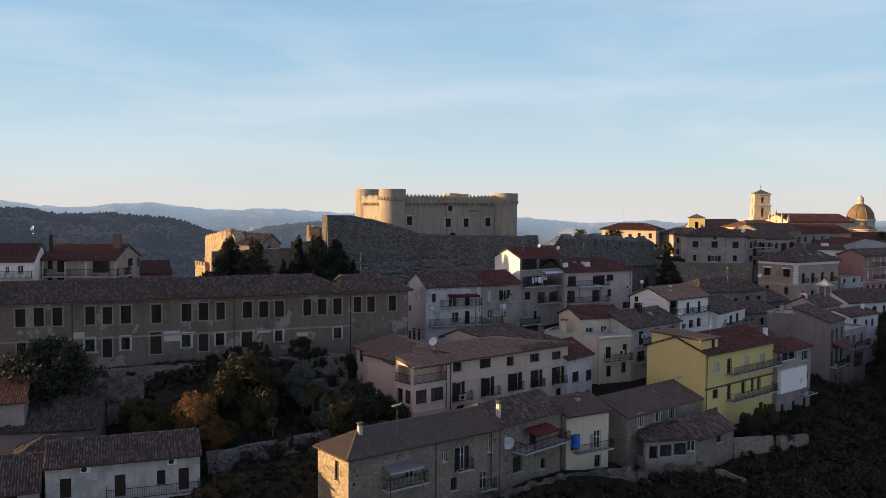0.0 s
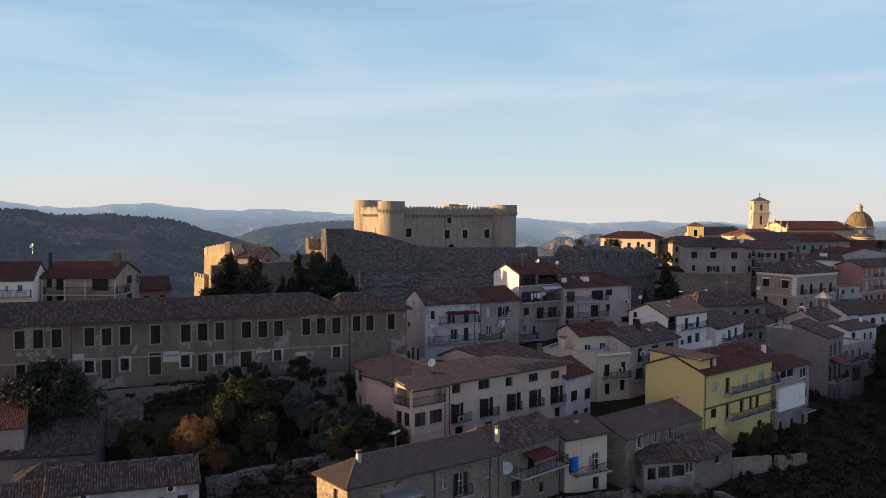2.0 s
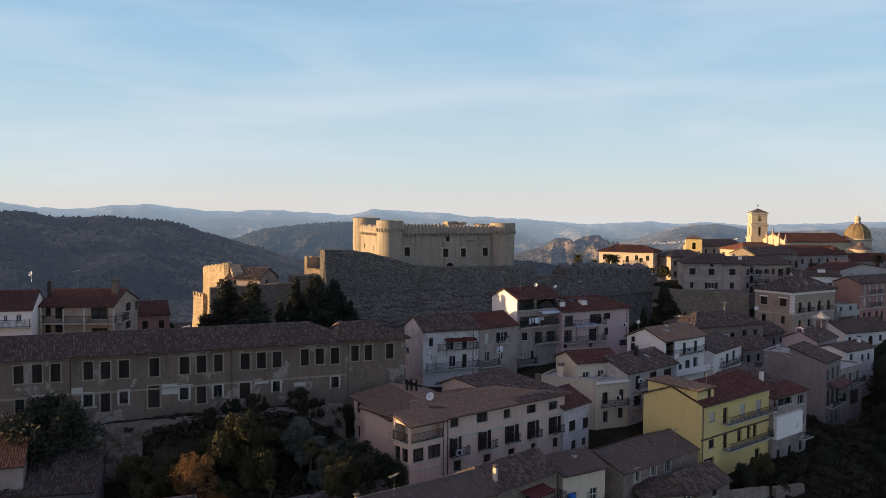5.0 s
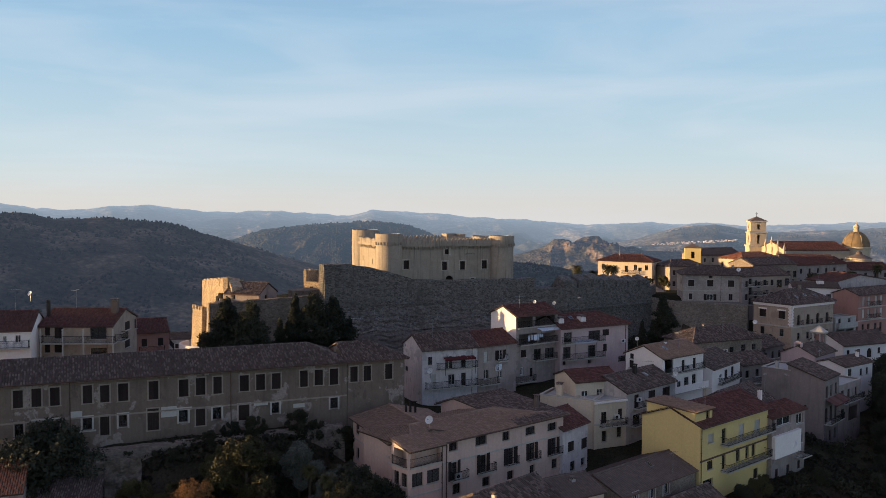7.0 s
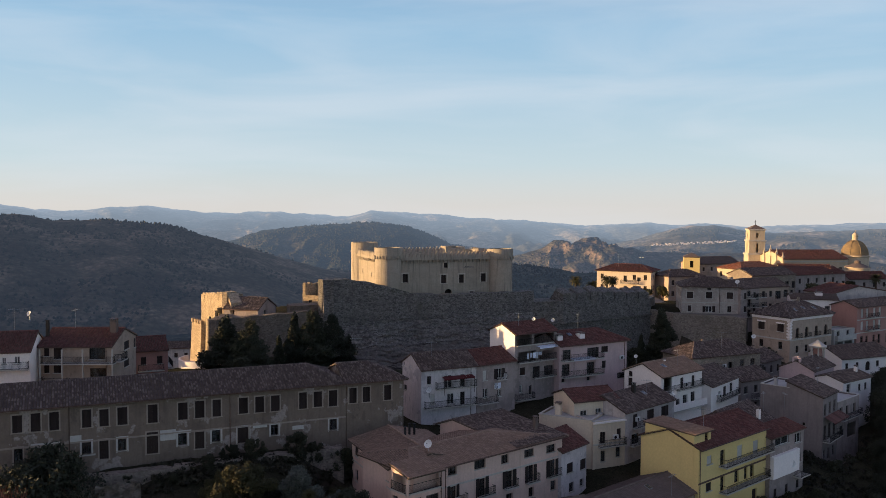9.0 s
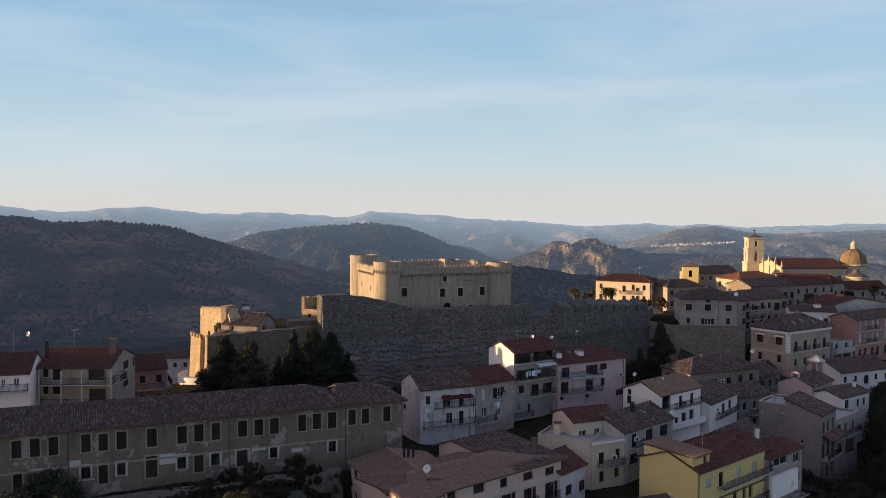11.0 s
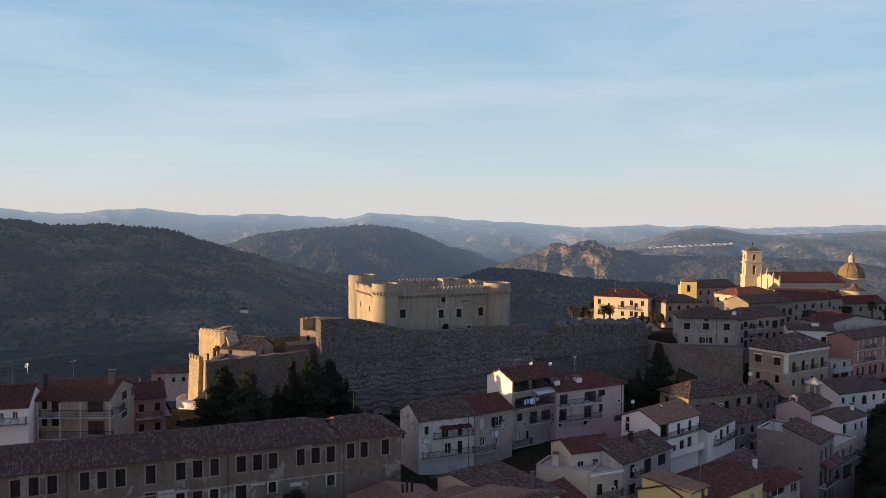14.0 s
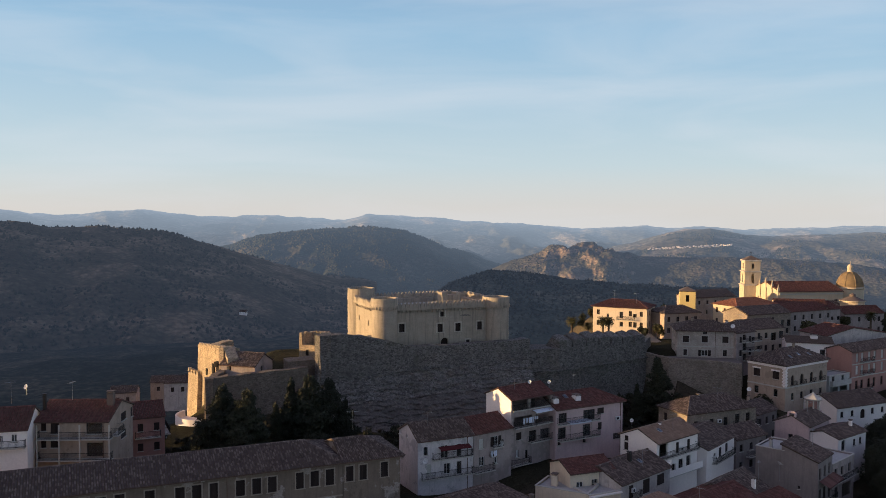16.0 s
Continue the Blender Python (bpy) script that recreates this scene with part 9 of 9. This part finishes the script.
def parked_car(x, y, z, turn):
    """A small dark hatchback."""
    c = tagged(new("car"), "small dark hatchback car parked on the square", "car")
    c.matrix_world = Matrix.Translation((x, y, z)) @ Matrix.Rotation(radians(turn), 4, "Z")
    side = [(-1.95, 0.35), (-1.98, 0.8), (-1.8, 0.95), (-1.55, 1.42), (0.35, 1.46), (1.0, 0.98), (1.85, 0.85), (1.98, 0.6), (1.95, 0.35)]
    mb = MB()
    for (u0, z0), (u1, z1) in zip(side, side[1:] + side[:1]):
        w0, w1 = (0.62 if z0 > 1.2 else 0.82), (0.62 if z1 > 1.2 else 0.82)
        mb.face((u0, -w0, z0), (u1, -w1, z1), (u1, w1, z1), (u0, w0, z0))
    for k in (-1, 1):
        mb.face(*((u, k * 0.82, q) for u, q in side if q < 1.2))
        mb.face((-1.8, k * 0.82, 0.95), (1.0, k * 0.82, 0.98), (0.35, k * 0.62, 1.46), (-1.55, k * 0.62, 1.42))
    part("body", mb, MAT["car_paint"], c)
    part("rear_window", MB().box(-0.55, 0.55, -0.01, 0.01, 0, 0.42), MAT["glass"], c, "", Matrix.Translation((-1.78, 0, 1.0)) @ Matrix.Rotation(radians(90), 4, "Z") @ Matrix.Rotation(radians(-28), 4, "X"))
    for k in (-1, 1):
        part("tail_lamp", MB().box(-2.0, -1.94, k * 0.7 - 0.09, k * 0.7 + 0.09, 0.66, 0.86), MAT["lamp_red"], c)
        for u in (-1.25, 1.25):
            tyre = part("wheel", MB().lathe((0, 0, 0), [(0.2, 0.09), (0.28, 0.1), (0.31, 0.06), (0.31, -0.06), (0.28, -0.1), (0.2, -0.09)], 20), MAT["rubber"], c, "", Matrix.Translation((u, k * 0.76, 0.31)) @ Matrix.Rotation(radians(90), 4, "X"))
            part("rim", MB().lathe((0, 0, 0), [(0.01, 0.09), (0.2, 0.09), (0.2, -0.09), (0.01, -0.09)], 16), MAT["tin"], tyre)


parked_car(-46.6, 142.0, ground_z(-46.6, 142.0) + 0.15, 80)


# ---- dishes, aerials, washing, awnings ----
for spot in ((-1.0, 97.2, 14.5, 0.5), (-57.8, 120.0, 26.6, 0.37), (15.6, 138.0, 23.7, 0.31), (19.0, 139.8, 23.3, 0.31), (31.5, 134.2, 18.3, 0.31), (35.0, 124.5, 14.6, 0.37), (69.2, 196.2, 24.9, 0.50), (60.9, 163.0, 17.2, 0.43)):
    dish(*spot)
dish(*on_wall(terrace_house, "front", 1.0, 4.9, 0.25), 0.62)
dish(*on_wall(grey_hill_house, "front", 5.5, 5.6, 0.25), 0.6)
dish(*on_wall(white_tall_house, "front", 1.2, 5.7, 0.22), 0.45)
dish(*on_wall(grey_red_house, "front", 5.2, 6.3, 0.22), 0.45)
for spot in ((-4.0, 75.0, 9.2, 3.4), (23.5, 142.5, 21.6, 2.6), (-11.5, 118.5, 21.5, 2.2), (34.2, 108.0, 14.3, 2.0), (50.5, 122.5, 13.0, 2.2), (-60.5, 121.0, 24.5, 2.8), (12.8, 135.0, 23.2, 2.0), (52.0, 246.0, 25.6, 3.0), (58.0, 244.0, 25.4, 2.6), (48.0, 124.0, 12.6, 2.4), (-52.0, 121.5, 25.0, 2.2)):
    aerial(*spot, turn=spot[0] * 7)
washing(white_gable_house, "front", 1.6, 5.4, 8.1, 0.95, 1)
washing(washing_house, "front", 6.4, 9.4, 6.9, 1.0, 2)
washing(grey_red_house, "front", 2.8, 4.2, 5.6, 0.6, 3)
awning(terrace_house, 3.4, 7.2, 5.9, 1.6, 0.35, "canvas_red", "dark red canvas awning over a terrace")
awning(white_gable_house, 4.4, 8.4, 8.9, 1.0, 0.1, "linen", "pale awning over a balcony")
awning(lilac_house, 2.0, 6.4, 6.6, 1.2, 0.12, "linen", "pale awning over a long balcony")
tank = tagged(new("water_tank"), "bright blue plastic water tank on a balcony", "tank")
tank.matrix_world = small_cream_house.ob.matrix_world @ Matrix.Translation((0.75, -0.62, 3.1)) @ Matrix.Diagonal((0.74, 0.74, 0.78, 1))
part("barrel", MB().lathe((0, 0, 0), [(0.02, 0), (0.56, 0.01), (0.6, 0.06), (0.6, 0.46), (0.63, 0.50), (0.6, 0.53), (0.6, 1.55), (0.5, 1.68), (0.2, 1.74), (0.02, 1.74)], 28), MAT["blue"], tank)
part("lid", MB().lathe((0, 0, 1.74), [(0.24, 0), (0.24, 0.05), (0.02, 0.1)], 20), MAT["blue"], tank)

for house, side, u, z in ((pink_house, "front", 6.2, 5.6), (left_row_house, "front", 10.4, 4.3), (left_row_house, "front", 3.2, 4.3), (white_house, "front", 6.2, 7.4), (corner_white_house, "front", 2.8, 6.6), (lilac_house, "front", 12.8, 5.6), (grey_red_house, "front", 3.6, 4.6), (white_low_house, "front", 3.0, 5.0), (brown_house, "front", 7.4, 5.2), (cream_terrace_house, "front", 3.6, 4.8)):
    ac_unit(house, side, u, z)
for house, u, v in ((school_palace, 4.0, 1.4), (school_palace, 7.5, 1.8), (school_palace, 11.0, 1.4), (white_house, 3.0, 1.6), (lilac_house, 3.4, 2.0), (gable_house, 9.0, 2.4), (corner_white_house, 8.0, 2.0)):
    skylight(house, u, v)
awning(front_house, 3.4, 7.0, 5.9, 1.3, 0.3, "tin", "weathered zinc canopy over a balcony")
awning(big_grey_house, 0.6, 7.6, 11.3, 1.6, 0.7, "tile_red", "rust-red canopy over a balcony")
awning(white_tall_house, 3.2, 8.2, 7.5, 1.0, 0.15, "canvas_red", "dark red awning over a balcony")
for spot in ((72.0, 200.0, 25.0, 2.4), (77.0, 186.0, 21.6, 2.0), (90.0, 201.5, 21.9, 2.4), (104.0, 200.5, 20.6, 2.4), (71.0, 160.0, 13.6, 2.0), (52.0, 155.0, 17.0, 2.4), (38.0, 134.0, 17.4, 2.2), (-1.0, 124.5, 20.2, 2.0), (28.0, 100.0, 8.2, 2.0), (62.0, 137.5, 14.0, 2.2), (30.5, 123.0, 15.0, 2.0)):
    aerial(*spot, turn=spot[1] * 5)
for house, u, v, z, w, mat in ((school_palace, 9.5, 4.4, 11.6, 0.5, "stone"), (palazzo, 4.0, 4.5, 7.4, 0.5, "stone"), (balcony_block, 2.0, 4.5, 12.4, 0.5, "concrete"), (brown_house, 6.0, 4.0, 8.6, 0.5, "stone"), (white_house, 5.0, 3.2, 10.2, 0.5, "white"), (dim_house, 4.0, 4.0, 8.2, 0.5, "beige")):
    stack = tagged(new("chimney"), "small rendered chimney with a tiled cap on a roof", "chimney", "chimneys of the roofs")
    stack.matrix_world = house.ob.matrix_world @ Matrix.Translation((u, v, z))
    part("shaft", MB().box(-w / 2, w / 2, -w / 2, w / 2, -1.0, 1.0), MAT[mat], stack)
    part("cap", MB().box(-w * 0.65, w * 0.65, -w * 0.65, w * 0.65, 1.18, 1.26), MAT["tile_brown"], stack)
    for x in (-1, 1):
        part("cap_post", MB().box(x * w * 0.3 - 0.06, x * w * 0.3 + 0.06, -w * 0.4, w * 0.4, 1.003, 1.177), MAT[mat], stack)
